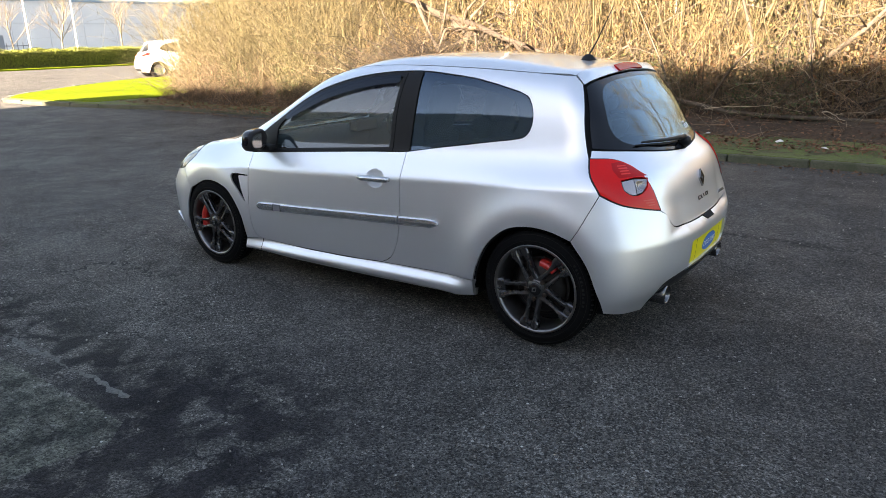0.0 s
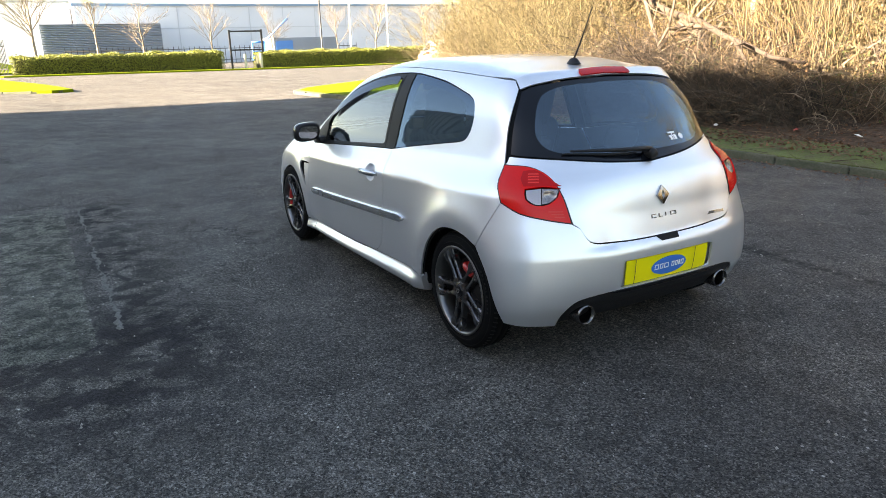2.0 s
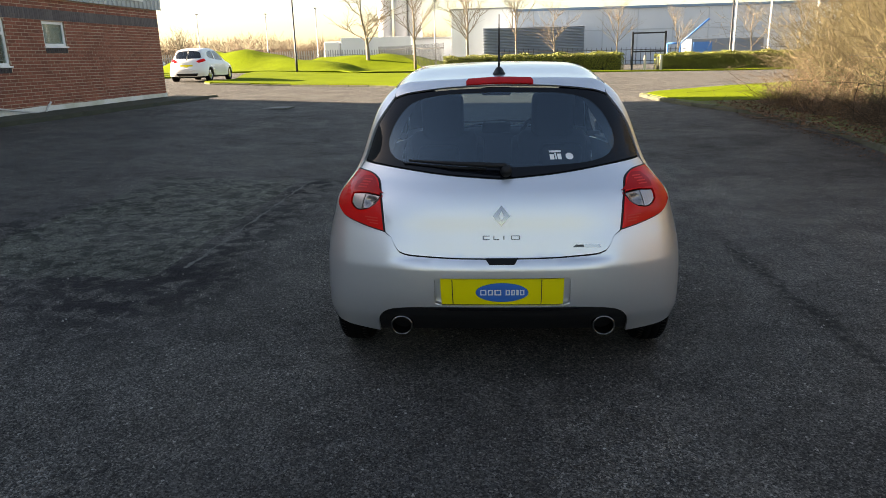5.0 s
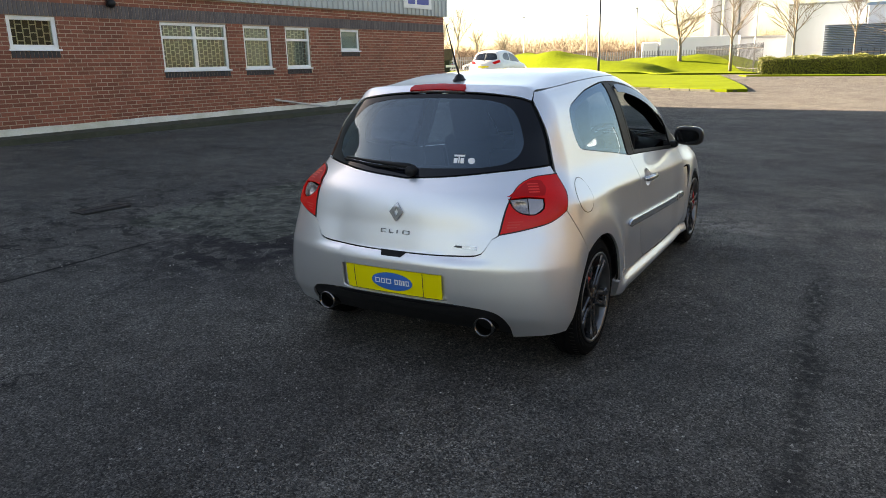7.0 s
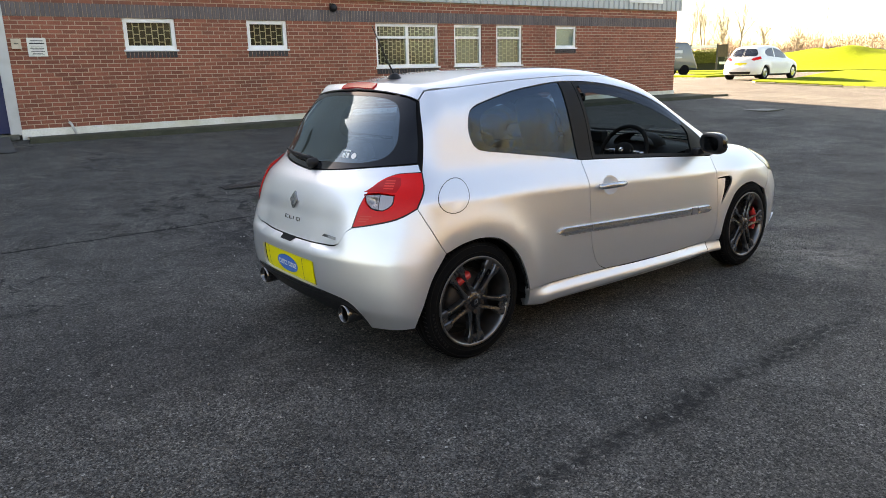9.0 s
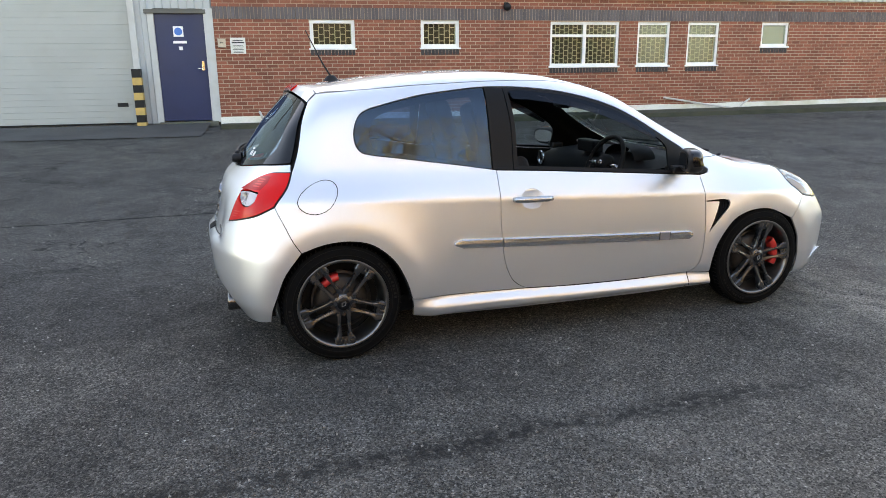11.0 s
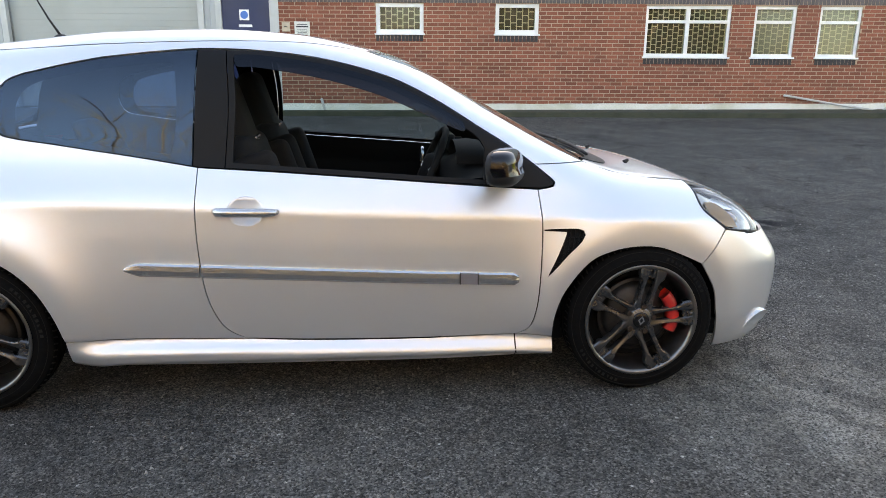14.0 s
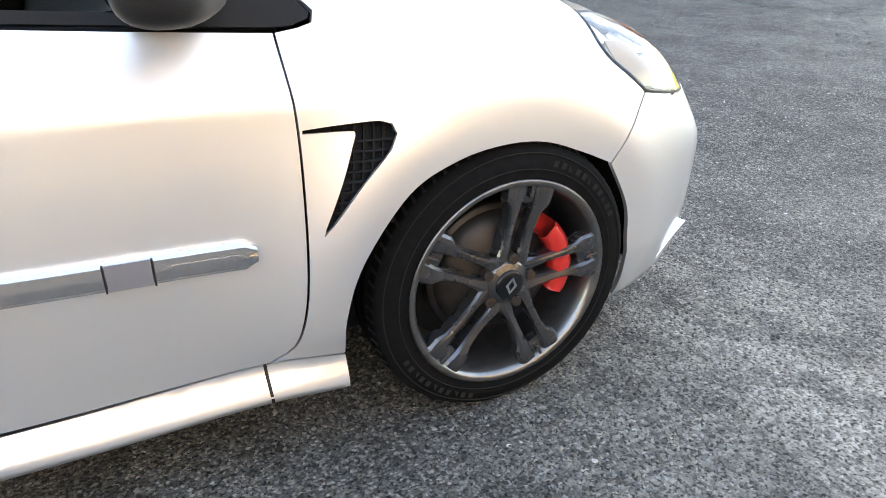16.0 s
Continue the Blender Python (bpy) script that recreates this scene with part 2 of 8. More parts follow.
    crack = N.new("ShaderNodeTexVoronoi")
    crack.feature = "DISTANCE_TO_EDGE"
    crack.inputs["Scale"].default_value = .62
    warp = N.new("ShaderNodeVectorMath")
    warp.operation = "ADD"
    wob = N.new("ShaderNodeTexNoise")
    wob.inputs["Scale"].default_value, wob.inputs["Detail"].default_value = 3.2, 6
    L.new(pos, wob.inputs["Vector"])
    L.new(pos, warp.inputs[0])
    L.new(wob.outputs["Color"], warp.inputs[1])
    L.new(warp.outputs[0], crack.inputs["Vector"])
    line = N.new("ShaderNodeMath")
    line.operation = "MULTIPLY"
    L.new(ranged(crack.outputs["Distance"], 0, .011, 1, 0), line.inputs[0])
    L.new(times(ranged(noisy(2.6, 2), .45, .52), ranged(xyz.outputs[1], .2, 1.2)), line.inputs[1])
    col = mixed(line.outputs[0], col, (.014, .014, .015))
    # dark raked seam beside the car
    shift = N.new("ShaderNodeMath")
    shift.operation = "MULTIPLY_ADD"
    shift.inputs[1].default_value, shift.inputs[2].default_value = .16, 1.74
    L.new(noisy(.5, 4), shift.inputs[0])
    band = N.new("ShaderNodeMath")
    band.operation = "ADD"
    L.new(xyz.outputs[1], band.inputs[0])
    L.new(shift.outputs[0], band.inputs[1])
    near_band = N.new("ShaderNodeMath")
    near_band.operation = "ABSOLUTE"
    L.new(band.outputs[0], near_band.inputs[0])
    col = mixed(times(times(ranged(near_band.outputs[0], .02, .10, .8, 0), ranged(noisy(.05, 6), .38, .55)), times(ranged(xyz.outputs[0], -2.2, -.8), ranged(xyz.outputs[0], 1.6, 2.8, 1, 0))), col, (.020, .0195, .019))
    # one long straight crack that runs on from the old patch
    wav = N.new("ShaderNodeMath")
    wav.operation = "MULTIPLY_ADD"
    wav.inputs[1].default_value, wav.inputs[2].default_value = .10, -3.38
    L.new(noisy(.35, 6), wav.inputs[0])
    gap = N.new("ShaderNodeMath")
    gap.operation = "ADD"
    L.new(xyz.outputs[1], gap.inputs[0])
    L.new(wav.outputs[0], gap.inputs[1])
    wide = N.new("ShaderNodeMath")
    wide.operation = "ABSOLUTE"
    L.new(gap.outputs[0], wide.inputs[0])
    col = mixed(times(ranged(wide.outputs[0], .008, .022, 1, 0), times(ranged(xyz.outputs[0], -6.0, -4.5), ranged(xyz.outputs[0], .4, .9, 1, 0))), col, (.010, .010, .010))
    L.new(col, b.inputs["Base Color"])
    L.new(ranged(noisy(.9, 4), .35, .7, .62, .9), b.inputs["Roughness"])
    bump = N.new("ShaderNodeBump")
    bump.inputs["Distance"].default_value = .006
    bump.invert = True
    height = N.new("ShaderNodeMath")
    L.new(times(stones.outputs["Distance"], .85), height.inputs[0])
    L.new(times(noisy(.008, 4), -.9), height.inputs[1])
    L.new(height.outputs[0], bump.inputs["Height"])
    L.new(bump.outputs[0], b.inputs["Normal"])
    return m


asphalt = asphalt_material()
old_asphalt = asphalt_material("old_asphalt", True)
grass_mat = material("grass", (.135, .180, .009), 1.0, grain=.6, grain_size=.05, stain=.7, stain_size=1.6, dark=(.085, .112, .006), bump=.04, bump_size=.25, spec=.03)
kerb_mat = material("kerb_concrete", (.115, .110, .092), .85, grain=.4, grain_size=.02, stain=.7, stain_size=.5, dark=(.09, .10, .06), bump=.006)
soil_mat = material("leaf_litter", (.085, .050, .030), .95, grain=.8, grain_size=.05, stain=.7, stain_size=.7, dark=(.03, .022, .014), bump=.05, bump_size=.08)
brick_mat = material("red_brick", (.325, .102, .060), .85, grain=.35, grain_size=.02, stain=.35, stain_size=.9, dark=(.125, .040, .03), bump=.003, bump_size=.01, island=.26)
brick_single = material("red_brick_single", (.325, .102, .060), .85, grain=.35, grain_size=.02, stain=.35, stain_size=.9, dark=(.125, .040, .03), bump=.003, bump_size=.01, per_object=.26)
mortar_mat = material("mortar", (.54, .385, .275), .95, grain=.4, grain_size=.01, stain=.4, stain_size=.5, bump=.003)
soldier_mat = material("blue_brick", (.150, .125, .125), .8, grain=.4, grain_size=.015, stain=.3, stain_size=.5, bump=.003, island=.2)
plinth_mat = material("whitewash", (.84, .82, .75), .85, grain=.25, grain_size=.03, stain=.75, stain_size=.8, dark=(.46, .44, .30), bump=.006)
cladding_mat = material("grey_cladding", (.43, .45, .455), .45, metal=0.0, stain=.35, stain_size=1.2, dark=(.36, .37, .36), rough_vary=.1)
shutter_mat = material("shutter_paint", (.39, .41, .39), .5, stain=.5, stain_size=.9, dark=(.31, .32, .295), rough_vary=.1)
door_blue = material("blue_door_paint", (.006, .018, .080), .4, stain=.3, stain_size=.5, rough_vary=.1)
upvc = material("white_plastic_frame", (.88, .88, .87), .35, stain=.35, stain_size=.3, dark=(.55, .54, .48))
blind_mat = material("window_blind", (.036, .042, .030), .9, stain=.6, stain_size=.2, dark=(.02, .024, .017))
# Near-black backing: the darkness behind the panes is in its colour.
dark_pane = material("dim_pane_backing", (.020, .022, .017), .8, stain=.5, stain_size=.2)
grille_mat = material("cream_grille", (.64, .62, .52), .5)
# The rooms' dimness is put into this grey.
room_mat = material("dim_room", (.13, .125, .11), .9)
black_plastic = material("black_plastic", (.010, .010, .011), .5, spec=.3, bump=.0006, bump_size=.004)
rubber_mat = material("tyre_rubber", (.0045, .0045, .0048), .85, spec=.10, grain=.4, grain_size=.02, dark=(.010, .0098, .0095), bump=.0006, bump_size=.01)
rubber_worn = material("scuffed_rubber", (.016, .0155, .015), .8, spec=.15, grain=.5, grain_size=.01, dark=(.007, .007, .007))


def thin_glass(name, tint, facing_gloss=.09, rough=.01, sheen=(1, 1, 1)):
    """A thin pane: see-through, with reflections that grow at grazing angles, alike from both sides."""
    m = bpy.data.materials.new(name)
    m.use_nodes = True
    N, L = m.node_tree.nodes, m.node_tree.links
    N.remove(N["Principled BSDF"])
    clear, gloss, mix, lay = N.new("ShaderNodeBsdfTransparent"), N.new("ShaderNodeBsdfGlossy"), N.new("ShaderNodeMixShader"), N.new("ShaderNodeLayerWeight")
    clear.inputs[0].default_value = (*tint, 1)
    gloss.inputs["Roughness"].default_value = rough
    gloss.inputs["Color"].default_value = (*sheen, 1)
    lay.inputs[0].default_value = .5
    rise, span = N.new("ShaderNodeMath"), N.new("ShaderNodeMapRange")
    rise.operation, rise.inputs[1].default_value = "POWER", 4.2
    span.inputs[3].default_value = facing_gloss
    L.new(lay.outputs["Facing"], rise.inputs[0])
    L.new(rise.outputs[0], span.inputs[0])
    L.new(span.outputs[0], mix.inputs[0])
    L.new(clear.outputs[0], mix.inputs[1])
    L.new(gloss.outputs[0], mix.inputs[2])
    L.new(mix.outputs[0], N["Material Output"].inputs[0])
    return m


silver_paint = material("silver_car_paint", (.86, .872, .89), .40, metal=.82, coat=1.0, grain=.10, grain_size=.0012, dark=(.72, .725, .74))
mirror_black = material("charcoal_mirror_shell", (.020, .020, .022), .55, spec=.3, grain=.3, grain_size=.003)
mirror_cap_mat = material("gloss_black_mirror_cap", (.004, .004, .006), .06, spec=.5)
black_gloss = material("gloss_black_trim", (.007, .007, .008), .22, spec=.35)
pillar_black = material("matt_black_pillar_film", (.006, .0058, .0058), .5, spec=.22, grain=.3, grain_size=.003)
frit_black = material("black_glass_border", (.006, .007, .010), .06, spec=.3)
car_trim = material("charcoal_car_trim", (.013, .0138, .015), .7, spec=.12, grain=.3, grain_size=.004, bump=.0004)
seat_cloth = material("charcoal_seat_cloth", (.011, .0115, .013), .9, grain=.5, grain_size=.004, bump=.001)
headliner_mat = material("grey_headliner", (.20, .20, .20), .9, grain=.2, grain_size=.01)
car_glass = thin_glass("car_glass", (.60, .72, .74), .115)
# Bluish gloss colours paint the sky's blue into these panes' reflections.
tinted_glass = thin_glass("tinted_sky_sheen_glass", (.26, .36, .50), .095, sheen=(.58, .80, 1.0))
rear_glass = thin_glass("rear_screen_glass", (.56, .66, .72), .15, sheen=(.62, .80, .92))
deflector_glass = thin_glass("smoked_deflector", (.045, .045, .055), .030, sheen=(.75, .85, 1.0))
lens_red = material("red_lamp_lens", (.80, .008, .007), .16, spec=.25, coat=.12, grain=.25, grain_size=.006, dark=(.60, .005, .005))
lens_red_dark = material("red_lamp_core", (.50, .006, .006), .2, spec=.2, coat=.1)
lens_red_light = material("pale_red_lamp_ribs", (.80, .045, .035), .25, spec=.2, coat=.1)
lens_grey = material("grey_lamp_bulb_bowl", (.34, .30, .29), .14, metal=.6, coat=.8, grain=.5, grain_size=.008, dark=(.05, .045, .045))
headlamp_glass = thin_glass("headlamp_glass", (.96, .96, .95), .05)
lamp_silver = material("lamp_reflector", (.55, .53, .49), .16, metal=.9, grain=.5, grain_size=.03, dark=(.3, .27, .22))
lamp_amber = material("amber_lamp_chamber", (.32, .19, .075), .25, metal=.1, coat=.3)
lens_clear = material("clear_lamp_lens", (.42, .37, .37), .16, metal=.55, coat=.8, grain=.5, grain_size=.009, dark=(.40, .36, .33))
tip_steel = material("dull_exhaust_steel", (.20, .195, .19), .22, metal=1.0, stain=.4, stain_size=.03, dark=(.16, .15, .14))
badge_steel = material("dark_badge_chrome", (.42, .42, .43), .10, metal=1.0)
chrome = material("chrome", (.82, .82, .83), .08, metal=1.0)
# Chrome darkened in its base colour for the shade on the letters.
letter_steel = material("shaded_chrome_letters", (.20, .20, .21), .25, metal=.9)
alu_dull = material("dull_badge_metal", (.36, .36, .40), .4, metal=.7)
alu_strip = material("satin_trim_strip", (.60, .605, .61), .22, metal=.9)
alloy = material("anthracite_alloy", (.108, .106, .109), .28, metal=.80, grain=.2, grain_size=.004, rough_vary=.06, stain=.3, stain_size=.08, coat=.5)
alloy_lip = material("worn_rim_lip", (.22, .215, .21), .28, metal=.9, stain=.5, stain_size=.05, dark=(.10, .095, .09))
disc_metal = material("brake_disc_steel", (.050, .046, .044), .5, metal=.7, stain=.7, stain_size=.04, dark=(.028, .020, .016))
caliper_red = material("red_caliper_paint", (.55, .022, .018), .35, coat=.4, stain=.2, stain_size=.05)
bolt_rust = material("rusty_bolt", (.052, .036, .028), .6, metal=.5, grain=.5, grain_size=.006)
plate_yellow = material("yellow_plate", (.90, .76, .010), .35)
plate_blue = material("blue_plate_oval", (.02, .16, .55), .35)
white_ink = material("white_lettering", (.85, .85, .85), .5)
dark_ink = material("dark_lettering", (.03, .03, .035), .5)

# ---- the ground: one sheet to the horizon ----
def grid_lines(a, b, core0, core1, fine):
    far = [20, 45, 90, 200, 500, 1200]
    mid = list(np.arange(core0, core1 + fine / 2, fine))
    return [v for v in [core0 - d for d in far[::-1]] if v > a - 1] + mid + [v for v in [core1 + d for d in far] if v < b + 1]


gx, gy = grid_lines(-1300, 1400, -14, 58, .6), grid_lines(-1300, 1300, -16, 26, .6)
GX, GY = np.meshgrid(gx, gy, indexing="ij")
GZ = ground_height(GX, GY)
verts = np.stack([GX, GY, GZ], -1).reshape(-1, 3)
ny = len(gy)
faces = [(i * ny + j, (i + 1) * ny + j, (i + 1) * ny + j + 1, i * ny + j + 1) for i in range(len(gx) - 1) for j in range(ny - 1)]
tagged(mesh_object("ground", verts, faces, asphalt, smooth=True), "worn dark asphalt yard with pale stones, stains and cracks", "ground", kind="structure")


def plot(name, outline, mat, rise, label, category="grass", hump=None, step=.5):
    """A raised piece of ground with an upright edge, over the sheet."""
    from_geometry = [Vector(p) for p in outline]
    xs, ys = [p[0] for p in outline], [p[1] for p in outline]
    coords, edges = [], []
    n = len(outline)
    for i in range(n):
        a, b = from_geometry[i], from_geometry[(i + 1) % n]
        k = max(1, int((b - a).length / step))
        coords += [a.lerp(b, j / k) for j in range(k)]
    m = len(coords)
    edges = [(i, (i + 1) % m) for i in range(m)]
    ring2 = np.array([(c.x, c.y) for c in coords])
    px, py = np.meshgrid(np.arange(min(xs), max(xs), step), np.arange(min(ys), max(ys), step))
    q = np.stack([px.ravel(), py.ravel()], -1)
    q = q[inside_polygon(q, ring2)]
    if len(q):
        near = np.array([np.min(np.hypot(*(ring2 - c).T)) for c in q])
        q = q[near > step * .5]
    V, F = triangulate(ring2, [], q)
    Z = ground_height(V[:, 0], V[:, 1]) + rise + (hump(V[:, 0], V[:, 1]) if hump else 0)
    top = np.column_stack([V, Z])
    low = np.column_stack([ring2, ground_height(ring2[:, 0], ring2[:, 1]) - .1])
    o = len(top)
    sides = [(i, (i + 1) % m, o + (i + 1) % m, o + i) for i in range(m)]
    return tagged(mesh_object(name, np.vstack([top, low]), [tuple(f) for f in F] + sides, mat, smooth=hump is not None), label, category, kind="structure")

# ---- the brick office and the clad warehouse ----
WALL = pose(0, 11.207, 0, 0, 0, -4.864)
OPENINGS = [(1.56, 2.50, 1.93, 2.52), (3.92, 4.78, 1.93, 2.52), (6.90, 8.60, 1.51, 2.50), (9.06, 9.90, 1.51, 2.50), (10.36, 11.20, 1.51, 2.50), (12.36, 13.12, 1.93, 2.50)]
W0, W1, WTOP = -.36, 17.28, 3.0


def wall_sheet(name, s0, s1, z0, z1, y0, y1, holes, mat, label):
    """A thick wall in the WALL frame with openings through it."""
    xs = sorted({s0, s1, *[h[0] for h in holes], *[h[1] for h in holes]})
    zs = sorted({z0, z1, *[h[2] for h in holes], *[h[3] for h in holes]})
    bm = bmesh.new()

    def solid_cell(i, j):
        if not (0 <= i < len(xs) - 1 and 0 <= j < len(zs) - 1):
            return False
        cx, cz = (xs[i] + xs[i + 1]) / 2, (zs[j] + zs[j + 1]) / 2
        return not any(h[0] < cx < h[1] and h[2] < cz < h[3] for h in holes)
    for i in range(len(xs) - 1):
        for j in range(len(zs) - 1):
            if not solid_cell(i, j):
                continue
            a, b, c, d = xs[i], xs[i + 1], zs[j], zs[j + 1]

            def quad(*p):
                bm.faces.new([bm.verts.new(v) for v in p])
            quad((a, y0, c), (b, y0, c), (b, y0, d), (a, y0, d))
            quad((b, y1, c), (a, y1, c), (a, y1, d), (b, y1, d))
            if not solid_cell(i - 1, j):
                quad((a, y1, c), (a, y0, c), (a, y0, d), (a, y1, d))
            if not solid_cell(i + 1, j):
                quad((b, y0, c), (b, y1, c), (b, y1, d), (b, y0, d))
            if not solid_cell(i, j - 1):
                quad((a, y1, c), (b, y1, c), (b, y0, c), (a, y0, c))
            if not solid_cell(i, j + 1):
                quad((a, y0, d), (b, y0, d), (b, y1, d), (a, y1, d))
    bmesh.ops.remove_doubles(bm, verts=bm.verts, dist=1e-5)
    ob = part(name, bm, mat)
    ob.matrix_basis = WALL
    return tagged(ob, label, "wall", kind="structure")


wall_south = wall_sheet("wall_south", W0, W1, .2, WTOP + .1, .004, .30, OPENINGS, mortar_mat, "red brick office wall with pale mortar and a grey soldier course")
# ---- further wall faces, roof and cladding: closed boxes behind ----
boxed("wall_east", (W1 - .30, .30, .2, W1, 14, WTOP + .1), brick_mat, bevel=0).matrix_basis = WALL
tagged(bpy.data.objects["wall_east"], "red brick gable wall of the office", "wall", kind="structure")


def profiled(name, s0, s1, z0, z1, y, depth, pitch, mat, label, top=None):
    """Upright trapezoid-profiled sheet metal in the WALL frame."""
    V, F = [], []
    n = max(1, int((s1 - s0) / pitch))
    pts = []
    for i in range(n):
        a = s0 + i * (s1 - s0) / n
        w = (s1 - s0) / n
        pts += [(a, y), (a + .42 * w, y), (a + .52 * w, y - depth), (a + .90 * w, y - depth)]
    pts.append((s1, y))
    for a, b in pts:
        V += [(a, b, z0), (a, b, z1(a) if callable(z1) else z1)]
    F = [(2 * i, 2 * i + 2, 2 * i + 3, 2 * i + 1) for i in range(len(pts) - 1)]
    ob = mesh_object(name, V, F, mat)
    ob.matrix_basis = WALL
    return tagged(ob, label, "cladding", kind="structure")


def roofline(s):
    """The low-pitched roof falls from its ridge over the warehouse to the gable end."""
    return 8.70 - .107 * abs(s + 8.0)


def roofed(name, s0, s1, y0, y1, z0, mat, label):
    """A closed body under the pitched roof, with its eaves 4 cm over the walls."""
    cuts = sorted({s0, s1, *[c for c in (-8.0,) if s0 < c < s1]})
    V, F = [], []
    for a in cuts:
        V += [(a, y0, z0), (a, y1, z0), (a, y1, roofline(a) - .03), (a, y0, roofline(a) - .03)]
    for i in range(len(cuts) - 1):
        F += [(4 * i + j, 4 * i + (j + 1) % 4, 4 * i + 4 + (j + 1) % 4, 4 * i + 4 + j) for j in range(4)]
    n = len(V)
    F += [(3, 2, 1, 0), (n - 4, n - 3, n - 2, n - 1)]
    ob = mesh_object(name, V, F, mat)
    ob.matrix_basis = WALL
    return tagged(ob, label, "roof", kind="structure")


HALL_TOP = roofline
profiled("cladding_office", W0, W1 + .12, WTOP, roofline, -.06, .035, .20, cladding_mat, "pale grey profiled metal cladding above the brick")
roofed("roof_office", W0, W1 + .1, -.02, 14, WTOP + .12, cladding_mat, "clad upper storey and roof of the office")

# ---- doors, windows, plinth, signs of the building ----
def in_wall(ob):
    ob.matrix_basis = WALL
    return ob


def wall_box(name, dims, mat, parent=None, label="", bevel=.004):
    o = boxed(name, dims, mat, parent, label, bevel)
    if not parent:
        o.matrix_basis = WALL
    return o


def window(number, s0, s1, z0, z1, kind):
    w = thing("window_%d" % number, {"grid": "white plastic window with a patterned cream security grille behind", "wide": "wide white double casement window with a cream grille behind",
                                     "tall": "white casement window with a top light and cream grille", "plain": "small white plastic window with frosted glass"}[kind], "window", WALL, kind="structure")
    f = .075 if kind == "grid" else .06
    y0, y1 = .035, .105
    for d in ((s0, y0, z0 + .02, s0 + f, y1, z1), (s1 - f, y0, z0 + .02, s1, y1, z1), (s0 + f, y0, z1 - f, s1 - f, y1, z1), (s0 + f, y0, z0 + .02, s1 - f, y1, z0 + .02 + f)):
        boxed("window_frame", d, upvc, w, bevel=.006)
    boxed("window_sill", (s0 - .03, -.03, z0 - .015, s1 + .03, .12, z0 + .02), upvc, w, bevel=.006)
    cells = [(s0 + f, s1 - f, z0 + .02 + f, z1 - f)]
    if kind == "wide":
        m = (s0 + s1) / 2
        boxed("mullion", (m - .04, y0 + .003, z0 + .02 + f, m + .04, y1, z1 - f), upvc, w, bevel=.006)
        cells = [(s0 + f, m - .04, z0 + .02 + f, z1 - f), (m + .04, s1 - f, z0 + .02 + f, z1 - f)]
    if kind in ("wide", "tall"):
        split = []
        for a, b, c, d in cells:
            t = d - .24
            boxed("transom", (a, y0 - .004, t - .03, b, y1, t + .03), upvc, w, bevel=.006)
            split += [(a, b, c, t - .03), (a, b, t + .03, d)]
        cells = split
    for a, b, c, d in cells:
        boxed("pane", (a, .062, c, b, .070, d), building_glass, w, bevel=0)
        if kind == "plain":
            boxed("blind", (a, .10, c, b, .108, d), frosted, w, bevel=0)
            continue
        # offset rectangles of thin bars
        cols, rows = max(3, round((b - a) / .115)), max(2, round((d - c) / .12))
        th = .0080
        V, F = [], []

        def bar(x0, zz0, x1, zz1):
            o = len(V)
            V.extend([(x0, .118, zz0), (x1, .118, zz0), (x1, .118, zz1), (x0, .118, zz1), (x0, .128, zz0), (x1, .128, zz0), (x1, .128, zz1), (x0, .128, zz1)])
            F.extend([(o, o + 1, o + 2, o + 3), (o, o + 4, o + 5, o + 1), (o + 3, o + 2, o + 6, o + 7), (o + 1, o + 5, o + 6, o + 2), (o, o + 3, o + 7, o + 4)])
        for i in range(cols + 1):
            x = a + (b - a) * i / cols
            bar(x - th, c, x + th, d)
        for i in range(cols):
            xa, xb = a + (b - a) * i / cols, a + (b - a) * (i + 1) / cols
            for j in range(rows + 1):
                z = c + (d - c) * (j + (.5 if i % 2 else 0)) / rows
                if z < d:
                    bar(xa, z - th, xb, z + th)
        mesh_object("security_grille", V, F, grille_mat, w)
        # grid windows get the near-black sheet that paints the dark inside
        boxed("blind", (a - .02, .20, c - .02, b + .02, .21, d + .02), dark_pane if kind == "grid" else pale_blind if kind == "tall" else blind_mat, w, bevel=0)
    return w


building_glass = thin_glass("building_glass", (.78, .82, .78), .028)
frosted = material("frosted_glass", (.33, .40, .42), .35)
pale_blind = material("pale_blind", (.26, .27, .25), .9, stain=.5, stain_size=.15, dark=(.18, .19, .17))
for i, (o, k) in enumerate(zip(OPENINGS, ("grid", "grid", "wide", "tall", "tall", "plain"))):
    window(i + 1, *o, k)
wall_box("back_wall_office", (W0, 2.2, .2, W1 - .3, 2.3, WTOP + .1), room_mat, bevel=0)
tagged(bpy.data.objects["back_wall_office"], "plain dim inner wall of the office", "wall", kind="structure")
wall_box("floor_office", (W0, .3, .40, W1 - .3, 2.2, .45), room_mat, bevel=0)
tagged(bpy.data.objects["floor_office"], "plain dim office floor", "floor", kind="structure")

# plinth and path along the wall
V, F = [], []
n = 60
for i in range(n + 1):
    s = W0 + (W1 + .02 - W0) * i / n
    wob = .004 * math.sin(i * 1.7) + .004 * math.sin(i * .63)
    for y, z in ((-.022, .2), (-.022 + .004 * math.sin(i), .565 + wob + .005 * s), (.012, .575 + wob + .005 * s)):
        V.append((s, y, z))
F = [(3 * i + j, 3 * i + 3 + j, 3 * i + 4 + j, 3 * i + 1 + j) for i in range(n) for j in range(2)]
o = in_wall(mesh_object("plinth", V, F, plinth_mat))
tagged(o, "flaking whitewashed plinth at the foot of the brick wall", "trim", kind="structure")
